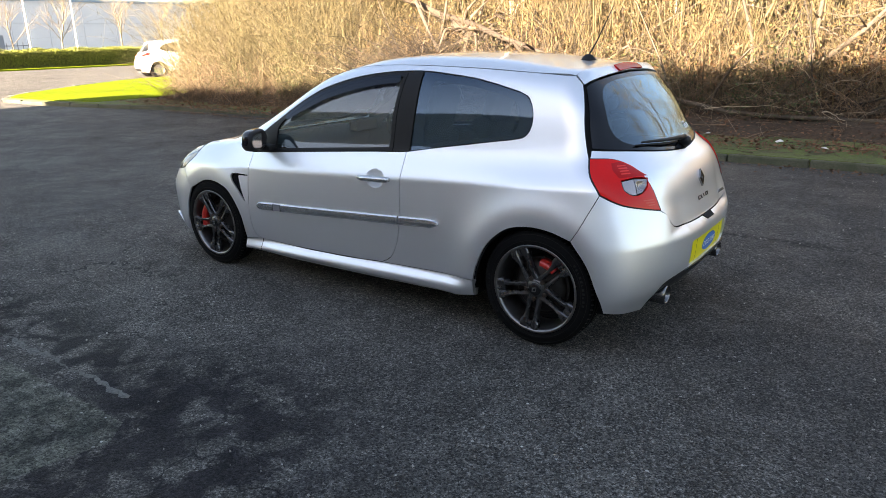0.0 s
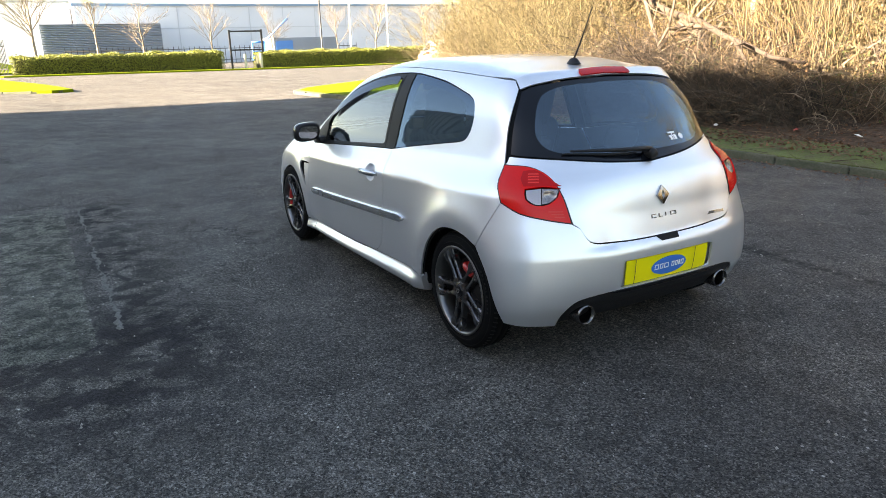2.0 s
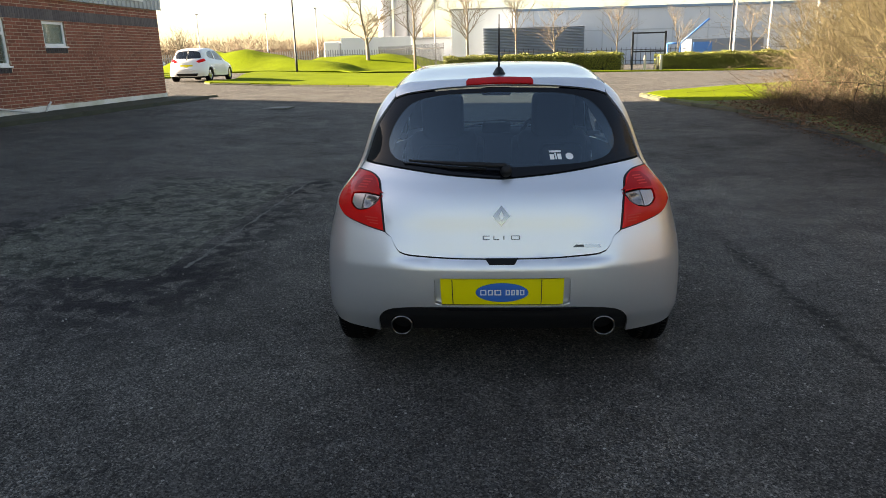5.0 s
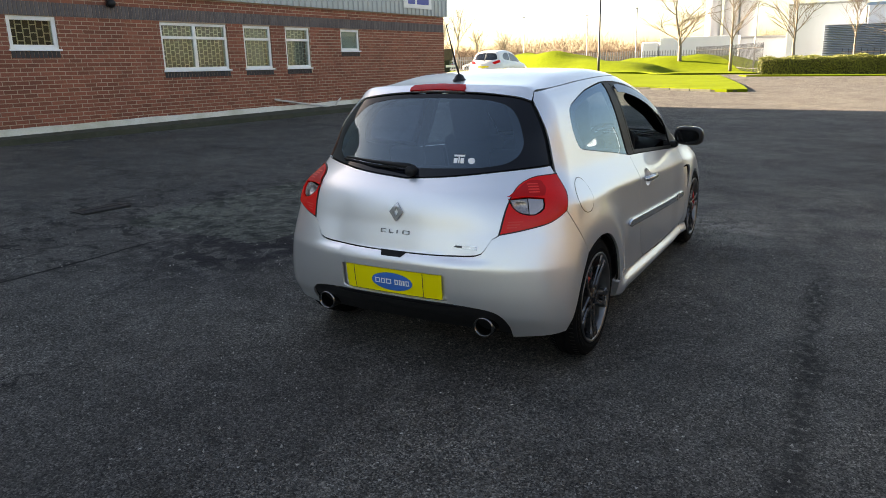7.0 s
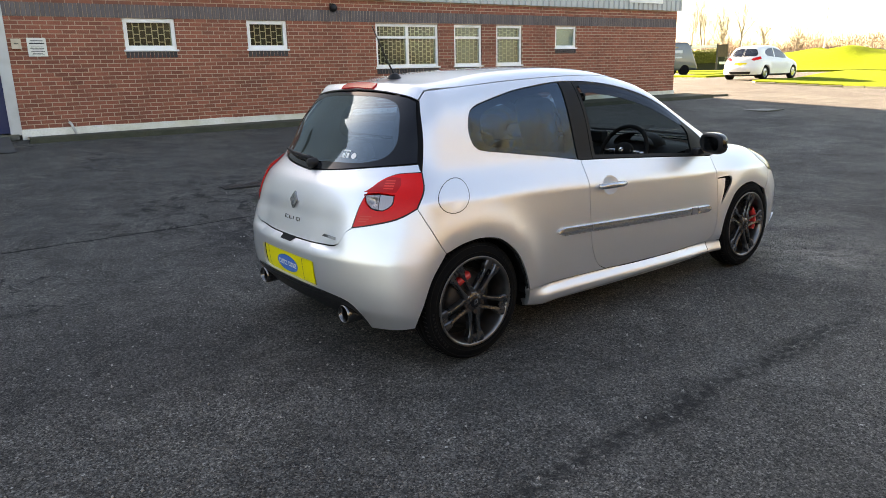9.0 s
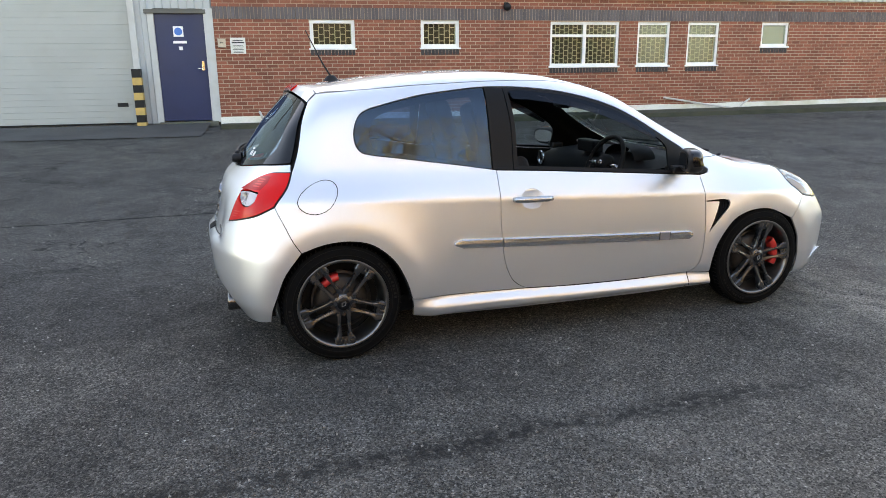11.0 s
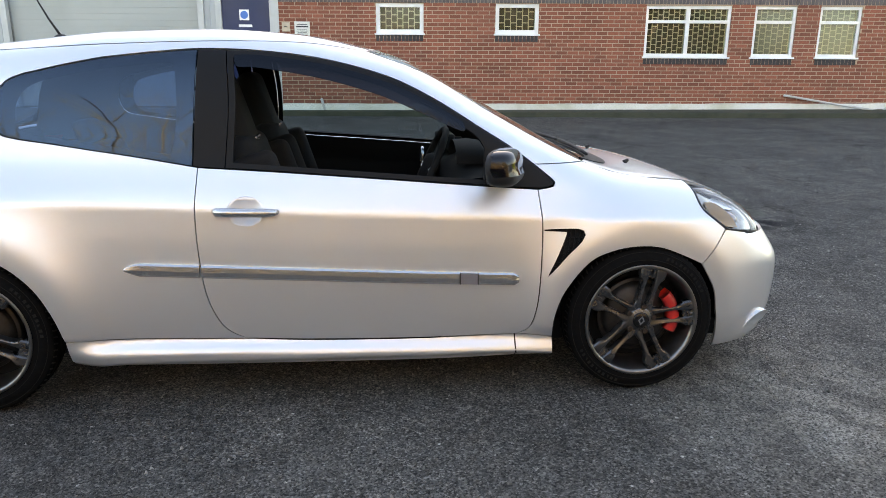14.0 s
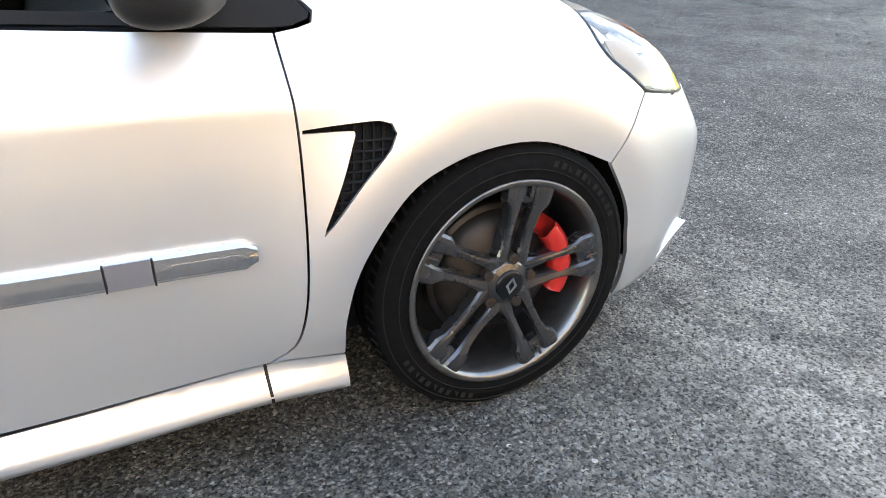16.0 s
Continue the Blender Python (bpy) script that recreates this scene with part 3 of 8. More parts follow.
moss_path = material("mossy_path", (.060, .060, .038), .9, grain=.6, grain_size=.02, stain=.8, stain_size=.35, dark=(.028, .033, .018), bump=.008, bump_size=.03)
V, F = [], []
for i in range(n + 1):
    s = W0 + .06 + (W1 + .6 - W0) * i / n
    w = WALL @ Vector((s, -.95, 0))
    g = gh(w.x, w.y)
    for y, z in ((-1.02, g - .05), (-1.00, g + .085), (-.95, g + .100), (-.02, .445 + .006 * s)):
        V.append((s, y, z))
F = [(4 * i + j, 4 * i + 4 + j, 4 * i + 5 + j, 4 * i + 1 + j) for i in range(n) for j in range(3)]
o = in_wall(mesh_object("path_by_wall", V, F, moss_path))
tagged(o, "narrow mossy raised path along the foot of the wall", "path", kind="structure")

# loose downpipe lying against the wall, pipe stubs, lamp, signs
def wall_tube(name, pts, r, mat, label, category, sides=10):
    o = in_wall(tubed(name, pts, r, mat, None, sides))
    return tagged(o, label, category)


pipe_white = material("white_pipe", (.62, .60, .56), .5, stain=.5, stain_size=.3, dark=(.33, .31, .27))
wall_tube("fallen_pipe", [(9.80, -.06, .785), (10.8, -.10, .625), (11.72, -.16, .485), (11.80, -.16, .49), (11.95, -.10, .60), (12.15, -.06, .71)], .022, pipe_white, "bent white plastic waste pipe leaning on the plinth", "pipe")
wall_tube("pipe_stub", [(.43, .0, .66), (.45, -.06, .63), (.52, -.10, .42)], .025, pipe_white, "short white overflow pipe out of the wall", "pipe")
lamp = thing("wall_lamp", "small black bulkhead lamp on the brick wall", "lamp", WALL @ Matrix.Translation((5.84, 0, 2.80)))
bm = bmesh.new()
bmesh.ops.create_uvsphere(bm, u_segments=20, v_segments=12, radius=.085)
part("lamp_head", bm, black_plastic, lamp, "", True).matrix_basis = Matrix.Translation((0, -.10, 0)) @ Matrix.Diagonal((1, .9, 1, 1))
boxed("bracket", (-.05, -.03, -.06, .05, .0, .10), black_plastic, lamp)


def sign(name, dims, mat, label, bars=(), bar_mat=None, category="sign"):
    t = thing(name, label, category, WALL)
    boxed("board", dims, mat, t, bevel=.002)
    for b in bars:
        boxed("sign_bar", (b[0], dims[1] - .003, b[1], b[2], dims[1], b[3]), bar_mat or dark_ink, t, bevel=0)
    return t


sign_white = material("white_sign", (.74, .73, .68), .5, stain=.4, stain_size=.1, dark=(.55, .53, .46))
sign("notice_board", (-.05, -.012, 1.84, .25, 0, 2.16), sign_white, "small white notice with dark unreadable lines on the brick", [(.0, 2.10, .20, 2.115), (-.02, 2.05, .22, 2.075), (.0, 2.0, .20, 2.008), (-.01, 1.975, .21, 1.983), (.01, 1.95, .19, 1.958), (-.01, 1.92, .21, 1.93), (.02, 1.89, .18, 1.898), (.0, 1.865, .20, 1.873)])
sign("key_box", (-.29, -.05, 1.97, -.14, 0, 2.14), material("cream_box", (.60, .50, .38), .5, stain=.4, stain_size=.1), "small cream switch box on the wall", [(-.25, 2.05, -.18, 2.065)])
blue_sign = material("blue_sign", (.05, .07, .33), .4)
sign("company_sign", (15.05, -.13, 3.18, 16.45, -.10, 4.1), material("white_board", (.78, .78, .78), .4, stain=.3, stain_size=.4), "white board with a blue shape on the cladding", [(15.25, 3.30, 15.60, 4.0), (15.70, 3.30, 16.30, 3.46), (15.70, 3.62, 16.30, 3.95)], blue_sign)

# ---- warehouse front: shutter, blue door, corrugated sheets, striped posts ----
H0, SH0, SH1, D0, D1 = -26.0, -5.68, -1.94, -1.50, -.50
steel_white = material("pale_door_frame", (.52, .53, .52), .45, stain=.4, stain_size=.3, dark=(.36, .36, .34))
hall = wall_sheet("wall_hall", H0, W0, .2, 5.2, .10, .35, [(SH0, SH1, .0, 4.6), (D0, D1, .0, 2.64)], room_mat, "pale grey clad warehouse wall")
profiled("cladding_hall_west", H0, SH0 - .12, .48, HALL_TOP, .05, .035, .25, cladding_mat, "pale grey profiled cladding beside the shutter")
profiled("cladding_hall_middle", SH1 + .12, D0 - .08, .48, HALL_TOP, .05, .035, .25, cladding_mat, "pale grey profiled cladding between shutter and door")
profiled("cladding_hall_top", D0 - .08, W0 - .0, 2.72, HALL_TOP, .05, .035, .25, cladding_mat, "pale grey profiled cladding over the door")
for d in ((SH0 - .12, -.01, .48, SH0, .30, 4.6), (SH1, -.01, .48, SH1 + .12, .30, 4.6), (SH0 - .12, -.01, 4.6, SH1 + .12, .30, 4.75)):
    tagged(wall_box("trim_shutter", d, steel_white), "pale steel edging round the shutter", "trim", kind="structure")
shutter = thing("roller_shutter", "closed pale grey sectional loading door", "shutter", WALL)
z = .50
k = 0
while z < 4.6:
    boxed("slat", (SH0, .16 if k % 2 else .157, z, SH1, .20, z + .1195), shutter_mat, shutter, bevel=.003)
    z += .12
    k += 1
boxed("bottom_seal", (SH0, .15, .47, SH1, .21, .50), black_plastic, shutter)
boxed("lift_handle", (-2.35, .135, .82, -2.15, .16, .90), black_plastic, shutter)
blue_door = thing("door_1", "closed dark blue steel door with small notices", "door", WALL, kind="structure")
boxed("door_leaf", (D0 + .03, .03, .52, D1 - .03, .08, 2.62), door_blue, blue_door)
boxed("door_notice", (-1.13, .022, 2.18, -.94, .03, 2.38), white_ink, blue_door, bevel=0)
bm = bmesh.new()
bmesh.ops.create_circle(bm, cap_ends=True, segments=24, radius=.075, matrix=Matrix.Translation((-1.035, .020, 2.28)) @ Matrix.Rotation(math.pi / 2, 4, "X"))
part("notice_disc", bm, plate_blue, blue_door)
boxed("door_label", (-1.15, .022, 2.05, -.89, .03, 2.10), white_ink, blue_door, bevel=0)
boxed("door_mark", (-1.05, .022, 1.92, -.98, .03, 1.99), white_ink, blue_door, bevel=0)
boxed("lock_plate", (-.64, .018, 1.52, -.59, .03, 1.70), chrome, blue_door, bevel=.002)
tubed("lever_handle", [(-.615, .02, 1.56), (-.615, -.03, 1.56), (-.72, -.03, 1.56)], .010, chrome, blue_door, 8)
for d in ((D0 - .09, -.02, .48, D0 + .03, .10, 2.72), (D1 - .03, -.02, .48, D1 + .15, .10, 2.72), (D0 - .14, -.05, 2.62, D1 + .02, .10, 2.70)):
    boxed("door_frame", d, steel_white if d[2] < 2 else room_mat, blue_door)
boxed("door_step", (D0 - .05, -.10, .40, D1 + .10, .10, .50), kerb_mat, blue_door)
stripe_y = material("yellow_hazard_paint", (.62, .40, .12), .55, stain=.5, stain_size=.2, dark=(.33, .22, .08))
for s in (-6.02, -1.86):
    post = thing("hazard_post", "black and yellow striped steel post by the shutter", "bollard", WALL @ Matrix.Translation((s, -.22, 0)), group="striped posts by the shutter")
    for k in range(8):
        boxed("band", (-.085, -.085, .38 + k * .145, .085, .085, .38 + (k + 1) * .145), black_plastic if k % 2 else stripe_y, post, bevel=.004)
    boxed("post_cap", (-.088, -.088, 1.54, .088, .088, 1.56), black_plastic, post)
roofed("roof_hall", H0, W0, .355, 24, .2, cladding_mat, "clad body and roof of the warehouse")
# concrete apron in front of the shutter
apron = material("apron_asphalt", (.085, .083, .080), .85, grain=.5, grain_size=.01, stain=.6, stain_size=.8, bump=.003)
V, F = [], []
for i in range(13):
    s = -8 + i * .62
    for j in range(5):
        y = -.1 - j * .55
        p = WALL @ Vector((s, y, 0))
        V.append((s, y, max(gh(p.x, p.y) + .012, .47 - j * .03 if j < 4 else 0)))
F = [(5 * i + j, 5 * i + j + 1, 5 * i + 6 + j, 5 * i + 5 + j) for i in range(12) for j in range(4)]
tagged(in_wall(mesh_object("apron", V, F, apron, smooth=True)), "sloping asphalt apron at the loading door", "ground", kind="structure")
# ---- the car's outer form, as one smooth solid; x ahead from the rear axle, y to the left ----
def spline(xs, ys):
    """A smooth curve through points, level past its ends."""
    xs, ys = np.array(xs, float), np.array(ys, float)
    d = np.diff(ys) / np.diff(xs)
    m = np.empty_like(ys)
    m[0], m[-1] = d[0], d[-1]
    m[1:-1] = np.where(d[:-1] * d[1:] > 0, 2 * d[:-1] * d[1:] / np.where(d[:-1] + d[1:] == 0, 1, d[:-1] + d[1:]), 0)

    def at(q):
        q = np.clip(q, xs[0], xs[-1])
        i = np.clip(np.searchsorted(xs, q) - 1, 0, len(xs) - 2)
        h = xs[i + 1] - xs[i]
        s = (q - xs[i]) / h
        return ((2 * s**3 - 3 * s**2 + 1) * ys[i] + (s**3 - 2 * s**2 + s) * h * m[i]
                + (-2 * s**3 + 3 * s**2) * ys[i + 1] + (s**3 - s**2) * h * m[i + 1])
    return at


SIDE = spline([.10, .17, .25, .40, .52, .62, .72, .752, .762, .774, .79, .82, .88, .94, 1.0, 1.1, 1.2, 1.3, 1.36, 1.42, 1.5],
              [.762, .800, .815, .824, .827, .825, .8195, .8176, .8165, .8130, .8060, .7915, .760, .732, .7125, .681, .6455, .601, .570, .540, .440])
WAIST = spline([-0.7, 0, 0.9, 1.7, 2.3, 2.8, 3.4],
              [0.972, 0.977, 1.016, 1.025, 0.987, 0.936, 0.912])
REAR = spline([.10, .24, .33, .45, .55, .60, .66, .72, .78, .84, .89, .93, 1.0, 1.15, 1.33, 1.37, 1.41, 1.5],
              [-.437, -.538, -.596, -.621, -.626, -.616, -.5985, -.577, -.558, -.532, -.499, -.452, -.39, -.285, -.146, -.140, -.105, -.002])
REAR_BOW = spline([0.2, 0.6, 0.7, 0.85, 1.0, 1.15, 1.33, 1.42],
              [0.25, 0.4, 0.42, 0.46, 0.6, 0.52, 0.36, 0.28])
FRONT = spline([0.1, 0.2, 0.35, 0.5, 0.6, 0.7, 0.8, 0.9, 1.0, 1.5],
              [3.19, 3.31, 3.35, 3.36, 3.32, 3.28, 3.25, 3.19, 3.1, 3.0])
FRONT_BOW = spline([0.1, 0.5, 0.9],
              [0.31, 0.345, 0.36])
ROOF = spline([-0.4, -0.12, 0.1, 0.5, 0.9, 1.2, 1.5, 1.62, 2.0, 2.42, 2.55, 2.8, 3.1, 3.35, 3.5],
              [1.29, 1.365, 1.388, 1.433, 1.446, 1.43, 1.374, 1.342, 1.148, 0.93, 0.89, 0.855, 0.748, 0.62, 0.5])
CROWN = spline([-0.2, 1.4, 2.0, 2.6, 3.4],
              [0.067, 0.076, 0.11, 0.04, 0.06])


def smooth_max(a, b, k):
    h = np.maximum(k - np.abs(a - b), 0) / k
    return np.maximum(a, b) + h * h * k / 4


def flare(x, z, cx, amount, reach):
    r = np.hypot(x - cx, z - .31)
    return amount * np.exp(-.022 * np.logaddexp(0, (r - .415) / .022) / reach) * np.clip((z - .05) / .25, 0, 1)


def solid(x, y, z):
    """Below nought inside the car."""
    a = np.abs(y)
    side = a - SIDE(z + .045 * (x - 1.3) * np.exp(-((z - .77) / .16)**2)) * WAIST(x) - flare(x, z, 0, .055, .11) - flare(x, z, 2.585, .050, .09)
    top = (z - ROOF(x) + CROWN(x) * a**2) * .92
    step = .032 * smoothstep((z - .572) / .030) * smoothstep((.95 - z) / .35) * smoothstep((.54 - a) / .22)
    back = (REAR(z) + step + REAR_BOW(z) * a**3 - x) * .85
    ahead = (x - FRONT(z) + FRONT_BOW(z) * a**2.6) * .9
    return smooth_max(smooth_max(smooth_max(side, top, .13), back, .10), ahead, .16)


AXIS_REAR, AXIS_FRONT, TURN_R = .5, 2.6, .8
QUARTER = math.pi / 2 * TURN_R
V_SIDE = QUARTER                                   # v at x = AXIS_REAR
V_NOSE = QUARTER + AXIS_FRONT - AXIS_REAR          # v at x = AXIS_FRONT


def ring_ray(v):
    """Start and way, level, for the ring coordinate v: nought at the middle of the tail, plus to the left."""
    s, w = np.sign(v), np.abs(v)
    ang = np.where(w < V_SIDE, w / TURN_R, np.where(w < V_NOSE, math.pi / 2, math.pi / 2 + (w - V_NOSE) / TURN_R))
    ox = np.clip(AXIS_REAR + w - V_SIDE, AXIS_REAR, AXIS_FRONT)
    return ox, -np.cos(ang), np.sin(ang) * s


def ring(v, z, lift=0.0):
    v, z = np.asarray(v, float), np.asarray(z, float)
    ox, dx, dy = ring_ray(v)
    lo, hi = np.zeros_like(v), np.full_like(v, 2.0)
    for _ in range(34):
        mid = (lo + hi) / 2
        inside = solid(ox + mid * dx, mid * dy, z) < 0
        lo, hi = np.where(inside, mid, lo), np.where(inside, hi, mid)
    p = np.stack([ox + lo * dx, lo * dy, z], -1)
    return p + lift * slope(p)


def deck(x, y, lift=0.0):
    x, y = np.asarray(x, float), np.asarray(y, float)
    lo, hi = np.full_like(x, .3), np.full_like(x, 1.7)
    for _ in range(34):
        mid = (lo + hi) / 2
        inside = solid(x, y, mid) < 0
        lo, hi = np.where(inside, mid, lo), np.where(inside, hi, mid)
    p = np.stack([x, y, lo], -1)
    return p + lift * slope(p)


def slope(p):
    e = .008
    g = np.stack([solid(p[..., 0] + (e if i == 0 else 0), p[..., 1] + (e if i == 1 else 0), p[..., 2] + (e if i == 2 else 0))
                  - solid(p[..., 0] - (e if i == 0 else 0), p[..., 1] - (e if i == 1 else 0), p[..., 2] - (e if i == 2 else 0)) for i in range(3)], -1)
    return g / np.maximum(np.linalg.norm(g, axis=-1, keepdims=True), 1e-9)

# ---- the silver hatchback ----
def through_points(pts, step=.016):
    """A smooth open curve through points, evenly cut."""
    p = np.array(pts, float)
    if len(p) == 2:
        n = max(1, int(np.hypot(*(p[1] - p[0])) / step))
        return [p[0] + (p[1] - p[0]) * i / n for i in range(n + 1)]
    q = np.vstack([2 * p[0] - p[1], p, 2 * p[-1] - p[-2]])
    out = [p[0]]
    for i in range(1, len(q) - 2):
        a, b, c, d = q[i - 1], q[i], q[i + 1], q[i + 2]
        n = max(1, int(np.hypot(*(c - b)) / step))
        for j in range(1, n + 1):
            s = j / n
            out.append(.5 * ((2 * b) + (c - a) * s + (2 * a - 5 * b + 4 * c - d) * s * s + (3 * b - a - 3 * c + d) * s**3))
    return out


def loop(*segments):
    """A closed outline from smooth stretches that meet at corners."""
    pts = []
    for s in segments:
        for q in through_points(s):
            if not pts or np.hypot(*(q - pts[-1])) > .0015:
                pts.append(q)
    if np.hypot(*(pts[0] - pts[-1])) < .0015:
        pts.pop()
    return np.array(pts)


def mirrored(*segments):
    """A closed outline over both sides, from the stretches of the left half, given from the middle to the middle."""
    pts = []
    for s in segments:
        for q in through_points(s):
            if not pts or np.hypot(*(q - pts[-1])) > .0015:
                pts.append(q)
    half = np.array(pts)
    other = half[::-1] * np.array([-1, 1])
    return np.vstack([half, other[1:-1]])


def area2(p):
    return np.sum(p[:, 0] * np.roll(p[:, 1], -1) - np.roll(p[:, 0], -1) * p[:, 1])


def shrink(poly, d):
    p = poly if area2(poly) > 0 else poly[::-1]
    e = np.roll(p, -1, 0) - p
    n = np.stack([-e[:, 1], e[:, 0]], -1) / np.maximum(np.hypot(e[:, 0], e[:, 1]), 1e-9)[:, None]
    m = n + np.roll(n, 1, 0)
    m /= np.maximum((m * m).sum(1) / 2, .6)[:, None]
    return p + m * d


def skin(name, poly, mat, parent, where=None, sign=1, holes=(), lift=0.0, depth=.012, grid=.03, gap=.0022, label="", back=False):
    """A piece of the car's outer skin: an outline in ring or deck coordinates, laid on the car's form, with turned-in edges."""
    where = where or ring
    outer = shrink(np.asarray(poly), gap)
    inner = [shrink(np.asarray(h), -gap) for h in holes]
    lo, hi = outer.min(0), outer.max(0)
    px, py = np.meshgrid(np.arange(lo[0] + grid / 2, hi[0], grid), np.arange(lo[1] + grid / 2, hi[1], grid))
    q = np.stack([px.ravel(), py.ravel()], -1)
    keep = inside_polygon(q, outer)
    for h in inner:
        keep &= ~inside_polygon(q, h)
    q = q[keep]
    rim = np.vstack([outer] + inner)
    if len(q):
        q = q[np.array([np.min(np.hypot(*(rim - c).T)) for c in q]) > grid * .42]
    V, F = triangulate(outer, inner, q)
    S = np.array([sign, 1]) if where is ring else np.array([1, sign])
    uv = V * S
    base = where(uv[:, 0], uv[:, 1])
    N = slope(base)
    raised = lift(V[:, 0], V[:, 1]) if callable(lift) else lift
    P = base + N * (raised[:, None] if callable(lift) else raised)
    if callable(lift):
        e = .003
        du = where(uv[:, 0] + e * S[0], uv[:, 1])
        dv = where(uv[:, 0], uv[:, 1] + e)
        Pu = du + slope(du) * lift(V[:, 0] + e, V[:, 1])[:, None]
        Pv = dv + slope(dv) * lift(V[:, 0], V[:, 1] + e)[:, None]
        M = np.cross(Pu - P, Pv - P)
        M /= np.maximum(np.linalg.norm(M, axis=1, keepdims=True), 1e-12)
        N = M * np.sign((M * N).sum(1, keepdims=True))
    a, b, c = P[F[:, 0]], P[F[:, 1]], P[F[:, 2]]
    turn = (np.cross(b - a, c - a) * N[F[:, 0]]).sum() < 0
    if turn:
        F = F[:, ::-1]
    faces = [tuple(int(i) for i in f) for f in F]
    verts, normals = [P], [N]
    count, start = len(P), 0
    if depth:
        for lp in [outer] + inner:
            n = len(lp)
            idx = np.arange(start, start + n)
            top, nn = P[idx], N[idx]
            tan = np.roll(top, -1, 0) - np.roll(top, 1, 0)
            out = np.cross(tan, nn)
            out /= np.maximum(np.linalg.norm(out, axis=1, keepdims=True), 1e-12)
            if turn:
                out = -out
            verts += [top, top - nn * depth]
            normals += [out, out]
            for i in range(n):
                j = (i + 1) % n
                f = (count + i, count + n + i, count + n + j, count + j)
                faces.append(f if not turn else f[::-1])
            count += 2 * n
            start += n
    ob = mesh_object(name, np.vstack(verts), faces, mat, parent, True, label)
    ob.data.normals_split_custom_set_from_vertices([tuple(map(float, v)) for v in np.vstack(normals)])
    return ob


def to_ring(p):
    x, y, z = p
    if x < AXIS_REAR:
        return (math.atan2(abs(y), AXIS_REAR - x) * TURN_R, z)
    if x > AXIS_FRONT:
        return (V_NOSE + (math.atan2(abs(y), AXIS_FRONT - x) - math.pi / 2) * TURN_R, z)
    return (V_SIDE + x - AXIS_REAR, z)


def deck_line(points):
    """Points of a line on the deck, in ring coordinates."""
    return [to_ring(deck(np.array(x), np.array(y))) for x, y in points]


hatchback = thing("hatchback", "silver three-door hot hatchback with dark alloy wheels, driver's window down", "car")

# lines of the body; ring coordinates (round the car, height)
ROOF_EDGE = [(-.035, .505), (.2, .527), (.5, .538), (.9, .540), (1.25, .525), (1.5, .500)]
SCREEN_EDGE = [(1.5, .500), (1.75, .528), (2.0, .570), (2.2, .606), (2.36, .635)]
BONNET_EDGE = [(2.36, .635), (2.5, .640), (2.65, .635), (2.8, .600)]
DOOR_REAR = [(1.622, .925), (1.617, .78), (1.619, .64), (1.637, .46), (1.676, .352), (1.72, .302), (1.775, .274)]
DOOR_FOOT = [(1.775, .274), (2.0, .264), (2.24, .259), (2.5, .257), (2.83, .260)]
DOOR_FRONT = [(2.83, .260), (2.878, .292), (2.903, .37), (2.915, .50), (2.921, .69), (2.910, .832)]
BELT_DOOR = [(1.622, .925), (1.9, .908), (2.18, .888), (2.45, .868), (2.70, .848), (2.910, .832)]
WINDOW_LOW = [(1.622, .925), (1.374, .966), (1.135, 1.0), (.95, 1.025)]
WINDOW_REAR = [(.95, 1.025), (.885, 1.042), (.850, 1.085), (.838, 1.16), (.860, 1.232), (.92, 1.262)]
WINDOW_TOP = [(.92, 1.262), (1.08, 1.294), (1.273, 1.323), (1.504, 1.348), (1.65, 1.356), (1.857, 1.349), (2.094, 1.319), (2.331, 1.257), (2.508, 1.175), (2.689, 1.065), (2.811, .990), (2.90, .925)]
SILL_TOP = [(1.127, .290), (1.40, .283), (1.775, .274)]
ARCH_REAR_A = [(.712, .588), (.778, .620), (.862, .628), (.957, .598), (1.046, .508), (1.10, .392), (1.127, .290)]
ARCH_REAR_B = [(.606, .240), (.637, .354), (.667, .480), (.712, .588)]
ARCH_FRONT_A = [(2.972, .250), (2.975, .330), (3.012, .438), (3.102, .552), (3.20, .597), (3.304, .611), (3.40, .602), (3.49, .568), (3.571, .529)]
ARCH_FRONT_B = [(3.571, .529), (3.628, .418), (3.648, .313), (3.69, .150)]
BUMPER_SEAM = [(.619, .808), (.667, .70), (.712, .588)]
LAMP_OUT = [(.622, .962), (.637, .885), (.619, .808)]
LAMP_LOW = [(.619, .808), (.555, .763), (.47, .733), (.388, .711)]
LAMP_IN = [(.388, .711), (.416, .832), (.455, .910), (.525, .953), (.622, .962)]
HATCH_SIDE = [(.584, 1.296), (.617, 1.13), (.622, .962)]
HATCH_LOW = [(.388, .711), (.366, .690), (.350, .655), (.315, .618), (.2, .603), (0, .598)]
GLASS_LOW = [(0, .936), (.2, .953), (.42, .980), (.606, .998)]
GLASS_TOP = [(.578, 1.292), (.50, 1.312), (.30, 1.330), (0, 1.337)]

roof_line = deck_line(ROOF_EDGE)
screen_line = deck_line(SCREEN_EDGE)
bonnet_line = deck_line(BONNET_EDGE)
side_outline = loop(SILL_TOP, DOOR_REAR[::-1], WINDOW_LOW, WINDOW_REAR, WINDOW_TOP, [WINDOW_TOP[-1], screen_line[-1]], screen_line[::-1], roof_line[::-1],
                    [roof_line[0], HATCH_SIDE[0]], HATCH_SIDE, LAMP_OUT, BUMPER_SEAM, ARCH_REAR_A)
door_outline = loop(BELT_DOOR, DOOR_FRONT[::-1], DOOR_FOOT[::-1], DOOR_REAR[::-1])
HEAD_BACK = [(3.676, .664), (3.60, .742), (3.612, .815)]
